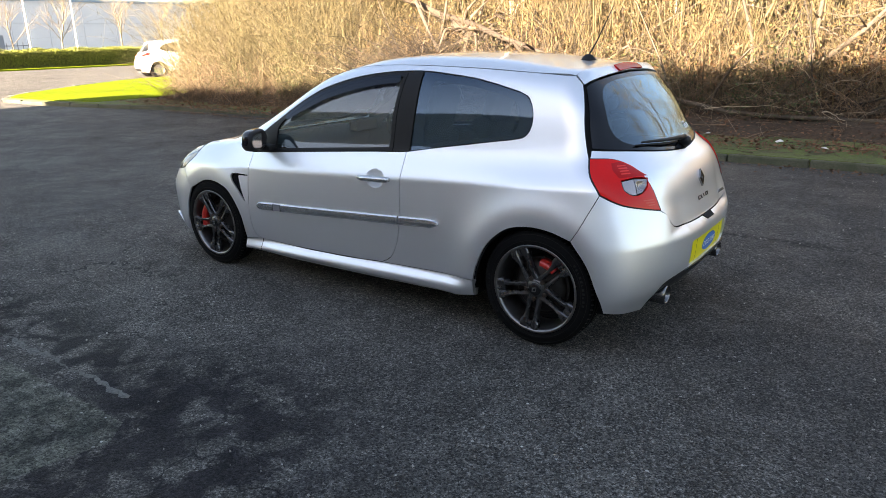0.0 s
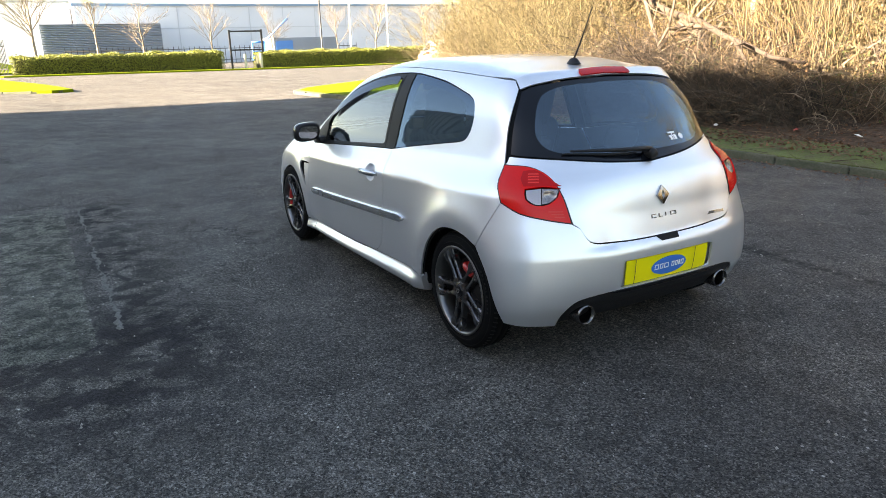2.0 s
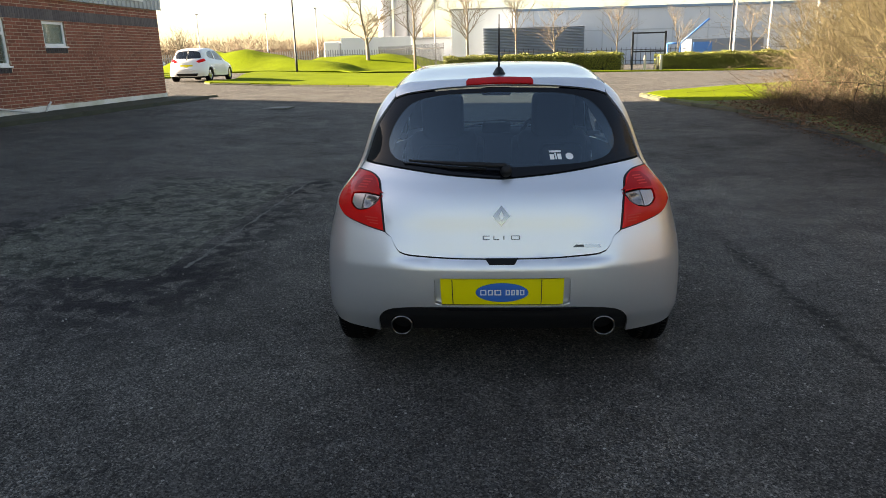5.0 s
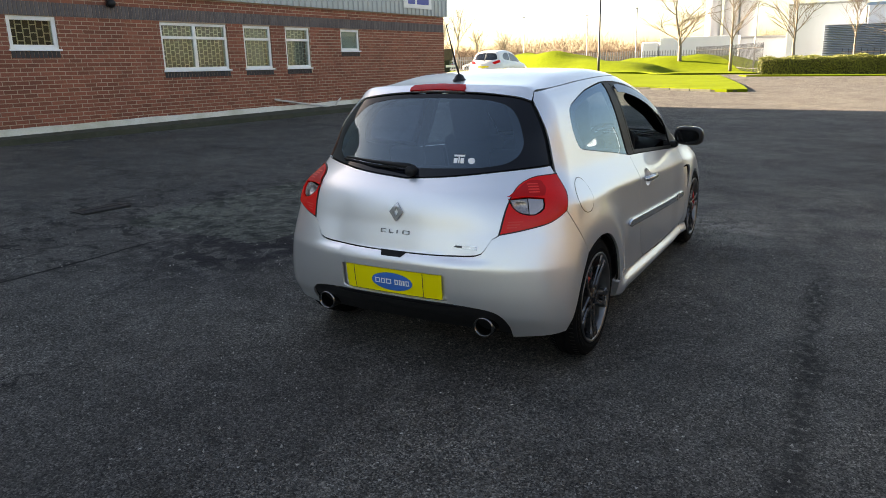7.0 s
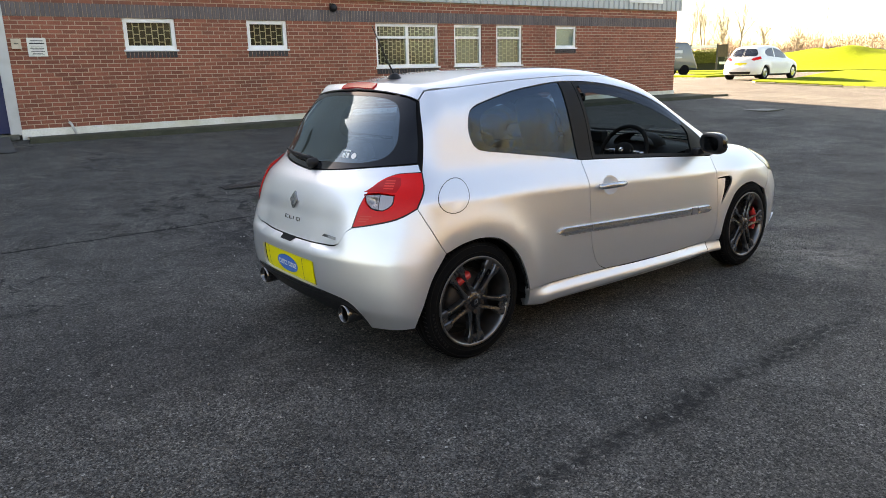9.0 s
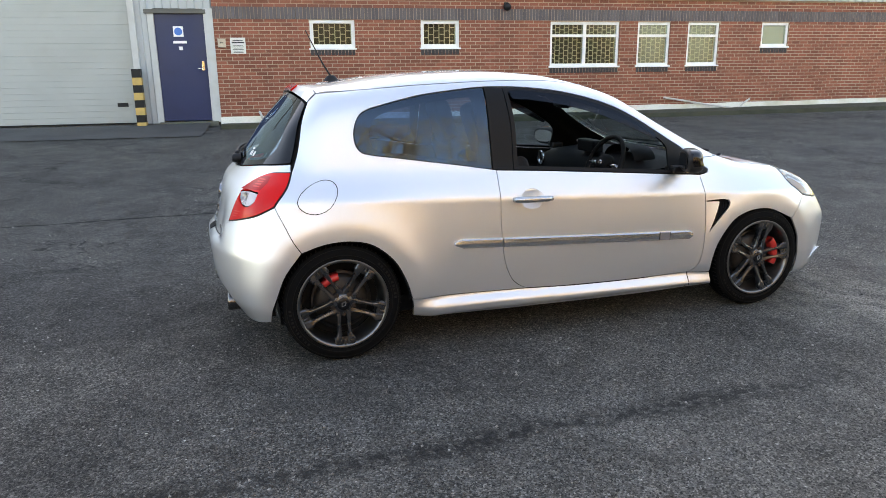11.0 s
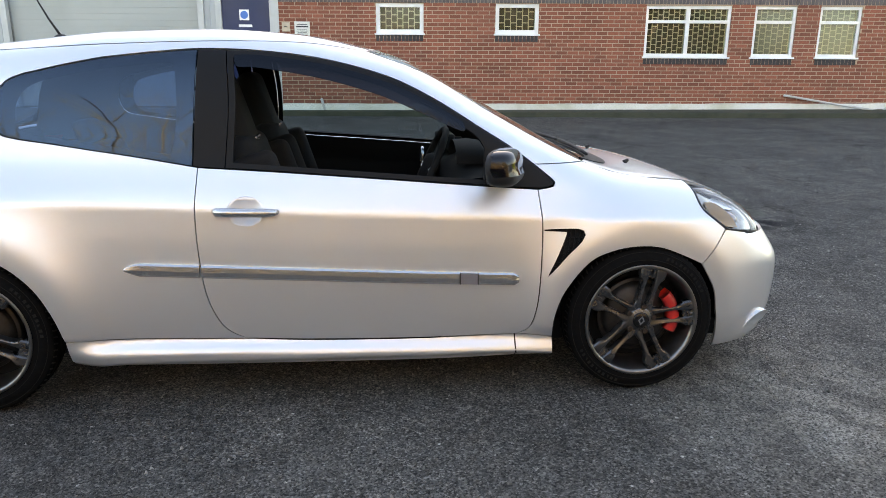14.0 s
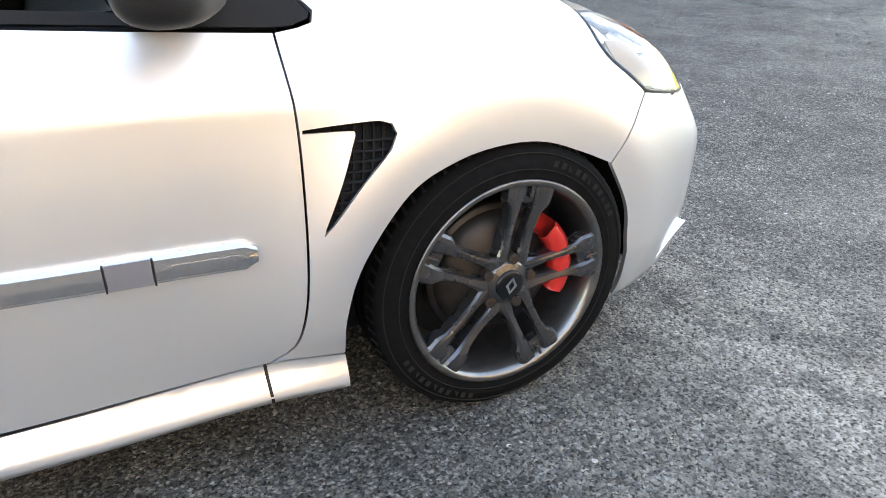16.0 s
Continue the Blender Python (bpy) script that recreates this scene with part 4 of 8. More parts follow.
HEAD_TOP = [(3.612, .815), (3.70, .806), (3.79, .775), (3.86, .722), (3.862, .66), (3.845, .640)]
HEAD_LOW = [(3.845, .640), (3.76, .648), (3.676, .664)]
VENT = loop([(2.930, .682), (3.0, .6845), (3.060, .685), (3.080, .679), (3.086, .664), (3.073, .640), (3.02, .588), (2.975, .538), (2.944, .503)], [(2.944, .503), (2.986, .590), (3.018, .668)], [(3.018, .668), (3.016, .676), (2.930, .680)])
fender_outline = loop([(2.910, .832), (2.950, .837)], [(2.950, .837), (2.974, .843), (2.979, .858), (2.955, .880), (2.90, .925)], [(2.90, .925), bonnet_line[0]], bonnet_line, [bonnet_line[-1], HEAD_BACK[-1]], HEAD_BACK[::-1],
                      [(3.676, .664), (3.571, .529)], ARCH_FRONT_A[::-1], [(2.972, .250), (2.90, .258), (2.83, .260)], DOOR_FRONT)
V_END = V_NOSE + QUARTER
rear_bumper_outline = mirrored([(0, .596), (.2, .600), (.313, .614), (.347, .654), (.363, .690), (.388, .709)], LAMP_LOW[::-1], BUMPER_SEAM, ARCH_REAR_B[::-1],
                               [(.606, .240), (.53, .222), (.437, .205)], [(.437, .205), (.418, .280), (.382, .338), (.322, .362), (.2, .374), (0, .374)])
hatch_outline = mirrored(GLASS_LOW, [GLASS_LOW[-1], (.615, .970)], LAMP_IN[::-1], HATCH_LOW)
rear_glass_outline = mirrored([(0, .938), (.2, .955), (.42, .982), (.604, 1.002)], [(.604, 1.002), (.598, 1.13), (.572, 1.285)], [(.572, 1.285), (.50, 1.308), (.30, 1.327), (0, 1.335)])
rear_clear = mirrored([(0, .985), (.2, .992), (.36, 1.002), (.455, 1.03), (.50, 1.09), (.50, 1.17), (.485, 1.235), (.44, 1.278), (.30, 1.302), (0, 1.309)])
spoiler_line = deck_line([(-.075, 0), (-.072, .12), (-.066, .24), (-.056, .36), (-.045, .45), (-.035, .505)])
spoiler_outline = mirrored([(0, spoiler_line[0][1])] + spoiler_line[1:], [spoiler_line[-1], GLASS_TOP[0]], GLASS_TOP)
PLATE_RECESS = mirrored([(0, .517), (.200, .516), (.213, .508)], [(.213, .508), (.216, .392)], [(.216, .392), (.20, .383), (0, .383)])


def sill_lift(v, z):
    return .038 * smoothstep((v - 1.09) / .16) * smoothstep((.292 - (v - 1.127) * .020 - z) / .058) - .034 * smoothstep((.200 - z) / .026)


for s in (1, -1):
    skin("quarter_panel", side_outline, silver_paint, hatchback, sign=s, grid=.0135, gap=.0016)
    skin("quarter_liner", side_outline, car_trim, hatchback, sign=s, lift=-.020, gap=-.006, depth=0)
    cup = loop([(1.800 + .068 * math.cos(a), .770 + .052 * math.sin(a)) for a in np.linspace(0, 2 * math.pi, 21)])
    door = skin("door", door_outline, silver_paint, hatchback, sign=s, holes=[cup], grid=.0135)
    skin("door_card", door_outline, car_trim, hatchback, sign=s, lift=-.045, gap=-.02, depth=0)
    skin("front_wing", fender_outline, silver_paint, hatchback, sign=s, holes=[VENT], grid=.0135)
    skin("vent_back", VENT, car_trim, hatchback, sign=s, lift=-.03, gap=-.012, depth=0)
    for k in range(9):
        z = .655 - k * .017
        skin("vent_bar", loop([(2.93, z), (3.085, z)], [(3.085, z), (3.085, z + .004)], [(3.085, z + .004), (2.93, z + .004)], [(2.93, z + .004), (2.93, z)]), car_trim, hatchback, sign=s, lift=-.018, gap=0, depth=.01, grid=.05)
    for k in range(8):
        a = 2.955 + k * .017
        skin("vent_bar", loop([(a, .50), (a + .004, .50)], [(a + .004, .50), (a + .034, .685)], [(a + .034, .685), (a + .030, .685)], [(a + .030, .685), (a, .50)]), car_trim, hatchback, sign=s, lift=-.020, gap=0, depth=.01, grid=.05)
    skin("sill_skirt", loop(SILL_TOP, DOOR_FOOT, [(2.83, .260), (2.90, .258), (2.972, .250)], [(2.972, .250), (2.974, .165)], [(2.974, .165), (2.56, .158), (1.75, .163), (1.13, .172)], [(1.13, .172), (1.127, .290)]),
         silver_paint, hatchback, sign=s, lift=sill_lift, grid=.014, depth=.04)
    skin("sill_seam", loop([(2.818, .262), (2.824, .262)], [(2.824, .262), (2.832, .166)], [(2.832, .166), (2.826, .166)], [(2.826, .166), (2.818, .262)]), black_plastic, hatchback, sign=s, lift=lambda v, z: sill_lift(v, z) + .0008, gap=0, depth=0, grid=.014)
    # glass and black trim
    skin("pillar_trim", loop([(.50, .93), (.70, .93)], [(.70, .93), (.70, 1.34)], [(.70, 1.34), (.44, 1.34)], [(.44, 1.34), (.50, .93)]), car_trim, hatchback, sign=s, lift=-.018, gap=0, depth=0, grid=.06)
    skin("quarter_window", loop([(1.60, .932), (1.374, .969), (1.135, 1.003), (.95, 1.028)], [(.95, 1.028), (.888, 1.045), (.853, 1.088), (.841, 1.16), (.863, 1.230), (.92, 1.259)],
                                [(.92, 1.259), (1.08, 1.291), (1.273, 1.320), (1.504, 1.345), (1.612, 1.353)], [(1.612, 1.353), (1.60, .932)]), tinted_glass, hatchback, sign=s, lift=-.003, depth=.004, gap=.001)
    skin("window_border", loop([(1.602, .930), (1.374, .967), (1.135, 1.001), (.95, 1.026)], [(.95, 1.026), (.886, 1.043), (.851, 1.086), (.839, 1.16), (.861, 1.231), (.92, 1.261)],
                               [(.92, 1.261), (1.08, 1.293), (1.273, 1.322), (1.504, 1.347), (1.614, 1.355)], [(1.614, 1.355), (1.602, .930)]), frit_black, hatchback, sign=s, lift=-.008, depth=0, gap=.002, grid=.05,
         holes=[loop([(1.52, .975), (1.30, 1.005), (1.10, 1.033), (.965, 1.055), (.925, 1.10), (.92, 1.16), (.94, 1.205), (1.0, 1.235), (1.15, 1.263), (1.35, 1.290), (1.50, 1.303), (1.53, 1.28), (1.54, 1.10), (1.52, .975)])])
    skin("centre_pillar", loop([(1.604, .930), (1.622, .926), (1.722, .920)], [(1.722, .920), (1.735, 1.15), (1.722, 1.350)], [(1.722, 1.350), (1.66, 1.3545), (1.616, 1.3545)], [(1.616, 1.3545), (1.604, .930)]), pillar_black, hatchback, sign=s, lift=.001)
    frame_top = [(1.722, 1.350), (1.857, 1.347), (2.094, 1.317), (2.331, 1.255), (2.508, 1.173), (2.689, 1.063), (2.811, .988), (2.90, .922)]
    frame_in = [(2.70, .990), (2.66, 1.040), (2.50, 1.140), (2.32, 1.218), (2.09, 1.282), (1.857, 1.316), (1.752, 1.320)]
    skin("window_frame", loop(frame_top, [(2.90, .922), (2.955, .877), (2.976, .857), (2.971, .846), (2.950, .840)], [(2.950, .840), (2.910, .836), (2.70, .852), (2.45, .870), (2.18, .890), (1.9, .910), (1.722, .921)], [(1.722, .921), (1.735, 1.15), (1.722, 1.350)]),
         pillar_black, hatchback, sign=s, lift=.0015, holes=[loop([(1.752, .944), (1.9, .932), (2.18, .912), (2.45, .892), (2.695, .873)], [(2.695, .873), (2.70, .990)], frame_in, [(1.752, 1.320), (1.762, 1.15), (1.752, .944)])], grid=.05)
    if s == 1:
        skin("door_window", loop([(1.748, .940), (1.9, .928), (2.18, .908), (2.45, .888), (2.699, .869)], [(2.699, .869), (2.704, .992)], [(2.704, .992), (2.66, 1.044), (2.50, 1.144), (2.32, 1.222), (2.09, 1.286), (1.857, 1.320), (1.748, 1.324)], [(1.748, 1.324), (1.758, 1.15), (1.748, .940)]),
             car_glass, hatchback, sign=s, lift=-.010, depth=0, gap=0)
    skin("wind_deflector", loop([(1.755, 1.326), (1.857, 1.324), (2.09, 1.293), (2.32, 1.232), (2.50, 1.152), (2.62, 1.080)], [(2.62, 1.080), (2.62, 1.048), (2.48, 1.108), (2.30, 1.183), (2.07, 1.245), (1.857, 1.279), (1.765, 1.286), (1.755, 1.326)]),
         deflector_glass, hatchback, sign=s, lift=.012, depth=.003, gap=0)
    # lamps
    lamp_outline = loop(LAMP_OUT, LAMP_LOW, LAMP_IN)
    lens_hole = loop([(.428, .862), (.48, .868), (.538, .862)], [(.538, .862), (.535, .825), (.505, .800), (.465, .806), (.438, .832), (.428, .862)])
    def dome(v, z):
        return .004 + .010 * np.clip(1 - ((v - .52) / .12)**2, 0, 1) * np.clip(1 - ((z - .84) / .13)**2, 0, 1)

    tail = skin("tail_lamp", lamp_outline, lens_red, hatchback, sign=s, holes=[lens_hole], lift=dome, grid=.012, gap=.004, label="red and clear tail lamp")
    skin("tail_seal", lamp_outline, black_plastic, tail, sign=s, holes=[shrink(lamp_outline, .004)], lift=.0025, gap=-.001, depth=.008, grid=.05, label="thin black rubber seal")
    # the clear D-shaped window: a grey bulb bowl beside a ribbed reflector
    inner_half = loop([(.430, .860), (.486, .866)], [(.486, .866), (.486, .803)], [(.486, .803), (.465, .807), (.439, .833), (.430, .860)])
    outer_half = loop([(.489, .866), (.537, .861)], [(.537, .861), (.534, .826), (.505, .801), (.489, .801)], [(.489, .801), (.489, .866)])
    skin("indicator_bowl", inner_half, lens_grey, tail, sign=s, lift=lambda v, z: .008 - .014 * np.clip(1 - ((v - .462) / .024)**2 - ((z - .838) / .026)**2, 0, 1), gap=0, grid=.008, label="grey bowl with a clear bulb")
    skin("reverse_lens", outer_half, lens_clear, tail, sign=s, lift=lambda v, z: .008 + .0016 * np.abs(np.mod((v - .489) / .010, 1) - .5), gap=0, grid=.005, label="clear ribbed reversing lens")
    skin("brake_core", loop([(.418, .874), (.545, .874)], [(.545, .874), (.556, .905), (.548, .934)], [(.548, .934), (.505, .936), (.462, .905), (.430, .880), (.418, .874)]), lens_red_dark, tail, sign=s, lift=lambda v, z: dome(v, z) + .0012, gap=0, depth=0, grid=.010, label="deep red brake lens")
    for k in range(4):
        za = .886 + k * .0105
        skin("lens_rib", loop([(.494, za), (.532, za)], [(.532, za), (.532, za + .005)], [(.532, za + .005), (.496, za + .005)], [(.496, za + .005), (.494, za)]), lens_red_light, tail, sign=s, lift=lambda v, z: dome(v, z) + .0022, gap=0, depth=.001, grid=.02)
    for k in range(3):
        za = .742 + k * .012
        skin("lens_rib", loop([(.415 + .002 * k, za), (.447 + .01 * k, za + .002)], [(.447 + .01 * k, za + .002), (.447 + .01 * k, za + .007)], [(.447 + .01 * k, za + .007), (.415 + .002 * k, za + .005)], [(.415 + .002 * k, za + .005), (.415 + .002 * k, za)]), lens_red_light, tail, sign=s, lift=lambda v, z: dome(v, z) + .0012, gap=0, depth=0, grid=.02)
    head = skin("headlamp", loop(HEAD_BACK, HEAD_TOP, HEAD_LOW), headlamp_glass, hatchback, sign=s, lift=.002, depth=.012, label="clear headlamp with chrome reflector")
    skin("lamp_bowl", loop(HEAD_BACK, HEAD_TOP, HEAD_LOW), lamp_silver, head, sign=s, lift=lambda v, z: -.012 - .03 * np.clip(1 - ((v - 3.72) / .09)**2 - ((z - .73) / .06)**2, 0, 1), gap=-.002, depth=0)
    skin("lamp_seal", loop(HEAD_BACK, HEAD_TOP, HEAD_LOW), black_plastic, head, sign=s, lift=.0005, gap=-.003, depth=.01, grid=.05,
         holes=[shrink(loop(HEAD_BACK, HEAD_TOP, HEAD_LOW), .004)])
    skin("lamp_chamber", loop([(3.684, .674), (3.630, .728), (3.636, .768)], [(3.636, .768), (3.690, .760), (3.722, .720), (3.738, .666)], [(3.738, .666), (3.684, .674)]), lamp_amber, head, sign=s, lift=-.008, gap=0, depth=.004, grid=.02)
    bulb = [(3.755 + .035 * math.cos(a), .712 + .030 * math.sin(a)) for a in np.linspace(0, 2 * math.pi, 21)]
    skin("lamp_projector", loop(bulb), lens_clear, head, sign=s, lift=lambda v, z: -.030 + .016 * np.clip(1 - ((v - 3.755) / .035)**2 - ((z - .712) / .030)**2, 0, 1), gap=0, depth=.01, grid=.01)
    # small outer parts
    fuel_v = [(.748 + .060 * math.cos(a), .846 + .075 * math.sin(a)) for a in np.linspace(0, 2 * math.pi, 25)]
    if s == -1:
        skin("fuel_flap", loop(fuel_v), silver_paint, hatchback, sign=s, lift=.0012, gap=.0, depth=.006)
        ring_o, ring_i = loop([(a + (a - .748) * .045, b + (b - .846) * .045) for a, b in fuel_v]), loop(fuel_v)
        skin("fuel_flap_gap", ring_o, black_plastic, hatchback, sign=s, holes=[ring_i], lift=.0006, gap=0, depth=0)

    for a, b, tip in ((1.35, 1.622, True), (1.629, 2.83, False)):
        zc = lambda v: .549 - (v - 1.62) * .047
        V, n = [], 60
        for k in range(n + 1):
            v = a + (b - a) * k / n
            w = .0245 * (min(1, .15 + ((v - a) / .07)**.6) if tip else 1) * (min(1, .55 + ((b - v) / .015)**.6) if not tip else 1)
            for q, l in ((-1, 0), (-1, .009), (-.72, .0145), (0, .0165), (.72, .0145), (1, .009), (1, 0)):
                V.append(tuple(ring(np.array(v * s), np.array(zc(v) + q * w), l)))
        F = [(7 * k + q, 7 * k + q + 1, 7 * k + q + 8, 7 * k + q + 7) for k in range(n) for q in range(6)] + [tuple(range(7))[::-1], tuple(range(7 * n, 7 * n + 7))]
        mesh_object("side_strip", V, [f[::-1] for f in F] if s > 0 else F, alu_strip, hatchback, False)
    skin("strip_badge", loop([(2.60, zc(2.60) - .022), (2.665, zc(2.665) - .022)], [(2.665, zc(2.665) - .022), (2.665, zc(2.665) + .022)], [(2.665, zc(2.665) + .022), (2.60, zc(2.60) + .022)], [(2.60, zc(2.60) + .022), (2.60, zc(2.60) - .022)]),
         alu_dull, hatchback, sign=s, lift=.0168, gap=0, depth=.003, label="small ribbed satin badge")
    for e in (2.596, 2.666):
        skin("strip_joint", loop([(e, zc(e) - .024), (e + .003, zc(e) - .024)], [(e + .003, zc(e) - .024), (e + .003, zc(e) + .024)], [(e + .003, zc(e) + .024), (e, zc(e) + .024)], [(e, zc(e) + .024), (e, zc(e) - .024)]), black_plastic, hatchback, sign=s, lift=.0174, gap=0, depth=.002, grid=.02)
    for k in range(7):
        a = 2.695 + k * .016
        skin("strip_letter", loop([(a, zc(a) - .007), (a + .010, zc(a) - .007)], [(a + .010, zc(a) - .007), (a + .010, zc(a) + .006)], [(a + .010, zc(a) + .006), (a, zc(a) + .006)], [(a, zc(a) + .006), (a, zc(a) - .007)]), alu_strip, hatchback, sign=s, lift=.0172, gap=0, depth=.002, grid=.02)
    # door handle: a shallow cup and a bar over it
    skin("handle_cup", cup, silver_paint, hatchback, sign=s, lift=lambda v, z: -.003 - .022 * np.clip(1 - ((v - 1.800) / .068)**2 - ((z - .770) / .052)**2, 0, 1), gap=-.002, depth=0, grid=.010)
    bar = [ring(np.array(v * s), np.array(z)) + np.array([0, s * o, 0]) for v, z, o in ((1.690, .774, .004), (1.70, .774, .020), (1.74, .774, .030), (1.80, .773, .032), (1.87, .771, .029), (1.905, .770, .018), (1.915, .770, .003))]
    V, F = tube([tuple(b) for b in bar], [.012, .017, .018, .017, .017, .014, .010], 12)
    mesh_object("door_handle", V, F, alu_strip, door, True, "satin silver pull handle")

skin("hatch", hatch_outline, silver_paint, hatchback, grid=.022)
skin("hatch_liner", hatch_outline, car_trim, hatchback, lift=-.025, gap=-.004, depth=0)
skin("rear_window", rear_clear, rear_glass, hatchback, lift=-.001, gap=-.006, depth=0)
skin("rear_window_border", rear_glass_outline, frit_black, hatchback, holes=[rear_clear], gap=.003, depth=.008)
skin("spoiler", spoiler_outline, silver_paint, hatchback, lift=lambda v, z: .012 * np.clip((z - 1.29) / .06, 0, 1))
skin("high_brake_lamp", loop([(.205, 1.336), (0, 1.341), (-.205, 1.336)], [(-.205, 1.336), (-.212, 1.348), (-.205, 1.360)], [(-.205, 1.360), (0, 1.365), (.205, 1.360)], [(.205, 1.360), (.212, 1.348), (.205, 1.336)]), lens_red_dark, hatchback, lift=.018, gap=0, depth=.012, label="dark red high brake lamp")
bumper = skin("rear_bumper", rear_bumper_outline, silver_paint, hatchback, holes=[PLATE_RECESS], gap=.0012, grid=.022)
skin("plate_recess", PLATE_RECESS, silver_paint, bumper, lift=-.022, gap=-.012, depth=0)
skin("rear_bumper_liner", rear_bumper_outline, car_trim, hatchback, lift=-.05, gap=-.004, depth=0)
skin("hatch_pull", loop([(.055, .601), (-.055, .601)], [(-.055, .601), (-.040, .580)], [(-.040, .580), (.040, .580)], [(.040, .580), (.055, .601)]), car_trim, hatchback, lift=.002, gap=0, depth=.004)
diff_outline = mirrored([(0, .372), (.2, .372), (.322, .360), (.380, .336), (.415, .280), (.435, .203)], [(.435, .205), (.30, .215), (0, .220)])
skin("diffuser", diff_outline, black_plastic, hatchback, lift=lambda v, z: -.006 - .022 * np.clip((.33 - z) / .14, 0, 1), gap=-.004, depth=.03)
skin("diffuser_lip", mirrored([(0, .376), (.2, .376), (.26, .371)], [(.26, .371), (.2, .360), (0, .358)]), black_gloss, hatchback, lift=.006, gap=0, depth=.03, label="gloss black lip over the diffuser")
front_bumper_outline = loop(ARCH_FRONT_B[::-1], [(3.571, .529), (3.676, .662)], [(3.676, .662), (3.76, .646), (3.86, .636), (V_END, .64)], [(V_END, .64), (V_END, .16)], [(V_END, .16), (3.9, .16), (3.69, .150)])
for s in (1, -1):
    skin("front_bumper", front_bumper_outline, silver_paint, hatchback, sign=s, gap=.0015)
    # small blade at the bumper's corner
    edge = [(3.800, .226, .001), (3.812, .256, .005), (3.832, .282, .010), (3.862, .296, .014), (3.898, .294, .016), (3.934, .278, .016), (3.962, .254, .012), (3.930, .236, .006), (3.870, .224, .002)]
    V = [tuple(ring(np.array(v * s), np.array(z), l)) for v, z, l in edge] + [tuple(ring(np.array(v * s), np.array(z), -.02)) for v, z, l in edge]
    n = len(edge)
    F = [tuple(range(n)), tuple(range(n, 2 * n))[::-1]] + [(i, i + n, (i + 1) % n + n, (i + 1) % n) for i in range(n)]
    mesh_object("front_bumper_blade", V, F if s < 0 else [f[::-1] for f in F], silver_paint, hatchback)
# roof, screen, bonnet
roof_outline = loop(ROOF_EDGE, [(1.5, .500), (1.545, .3), (1.56, 0), (1.545, -.3), (1.5, -.500)], [(x, -y) for x, y in ROOF_EDGE[::-1]], [(-.035, -.505), (-.056, -.36), (-.066, -.24), (-.075, 0), (-.066, .24), (-.056, .36), (-.035, .505)])
skin("roof", roof_outline, silver_paint, hatchback, where=deck, grid=.04)
skin("roof_lining", roof_outline, headliner_mat, hatchback, where=deck, lift=-.035, gap=.02, depth=0, grid=.06)
screen_outline = loop(SCREEN_EDGE, [(2.36, .635), (2.44, .4), (2.47, 0), (2.44, -.4), (2.36, -.635)], [(x, -y) for x, y in SCREEN_EDGE[::-1]], [(1.5, -.500), (1.545, -.3), (1.56, 0), (1.545, .3), (1.5, .500)])
skin("windscreen", screen_outline, car_glass, hatchback, where=deck, lift=-.002, grid=.05, gap=.004, depth=.006)
bonnet_outline = loop(BONNET_EDGE, [(2.8, .600), (2.95, .56), (3.08, .44), (3.17, .22), (3.19, 0), (3.17, -.22), (3.08, -.44), (2.95, -.56), (2.8, -.600)], [(x, -y) for x, y in BONNET_EDGE[::-1]], [(2.36, -.635), (2.45, -.4), (2.48, 0), (2.45, .4), (2.36, .635)])
skin("bonnet", bonnet_outline, silver_paint, hatchback, where=deck, grid=.04)
skin("scuttle", loop([(2.36, .60), (2.44, .4), (2.47, 0), (2.44, -.4), (2.36, -.60)], [(2.36, -.60), (2.53, -.42), (2.56, 0), (2.53, .42), (2.36, .60)]), black_plastic, hatchback, where=deck, lift=.004, gap=0, depth=.01, grid=.05)
for s in (1, -1):
    tubed("washer_jet", [tuple(deck(np.array(2.66), np.array(.3 * s))), tuple(deck(np.array(2.66), np.array(.3 * s)) + np.array([.02, 0, .014]))], [.012, .007], black_plastic, hatchback, 8)
nose_outline = loop([(2.8, .600), (2.95, .56), (3.08, .44), (3.17, .22), (3.19, 0), (3.17, -.22), (3.08, -.44), (2.95, -.56), (2.8, -.600)], [(2.8, -.6), (2.9, -.72), (3.1, -.62), (3.26, -.3), (3.29, 0), (3.26, .3), (3.1, .62), (2.9, .72), (2.8, .6)])
skin("nose_panel", nose_outline, silver_paint, hatchback, where=deck, lift=-.022, gap=0, depth=0, grid=.04)
# under the car
bm = bmesh.new()
box(bm, -.30, -.62, .150, 3.05, .62, .24)
box(bm, .42, -.76, .155, 2.15, .76, .235)
part("floor_pan", bm, black_plastic, hatchback)
for x in (0, 2.585):
    for s in (1, -1):
        a = np.linspace(-.06 * math.pi, 1.06 * math.pi, 22)
        V, F = [], []
        for t in a:
            for y in (.50, .77):
                V.append((x + .375 * math.cos(t), s * y, .32 + .345 * math.sin(t)))
        n = len(a)
        F = [(2 * i, 2 * i + 1, 2 * i + 3, 2 * i + 2) for i in range(n - 1)]
        V.append((x, s * .50, .32))
        F += [(2 * i, 2 * i + 2, 2 * n) for i in range(n - 1)]
        mesh_object("arch_liner", V, F, black_plastic, hatchback, True)
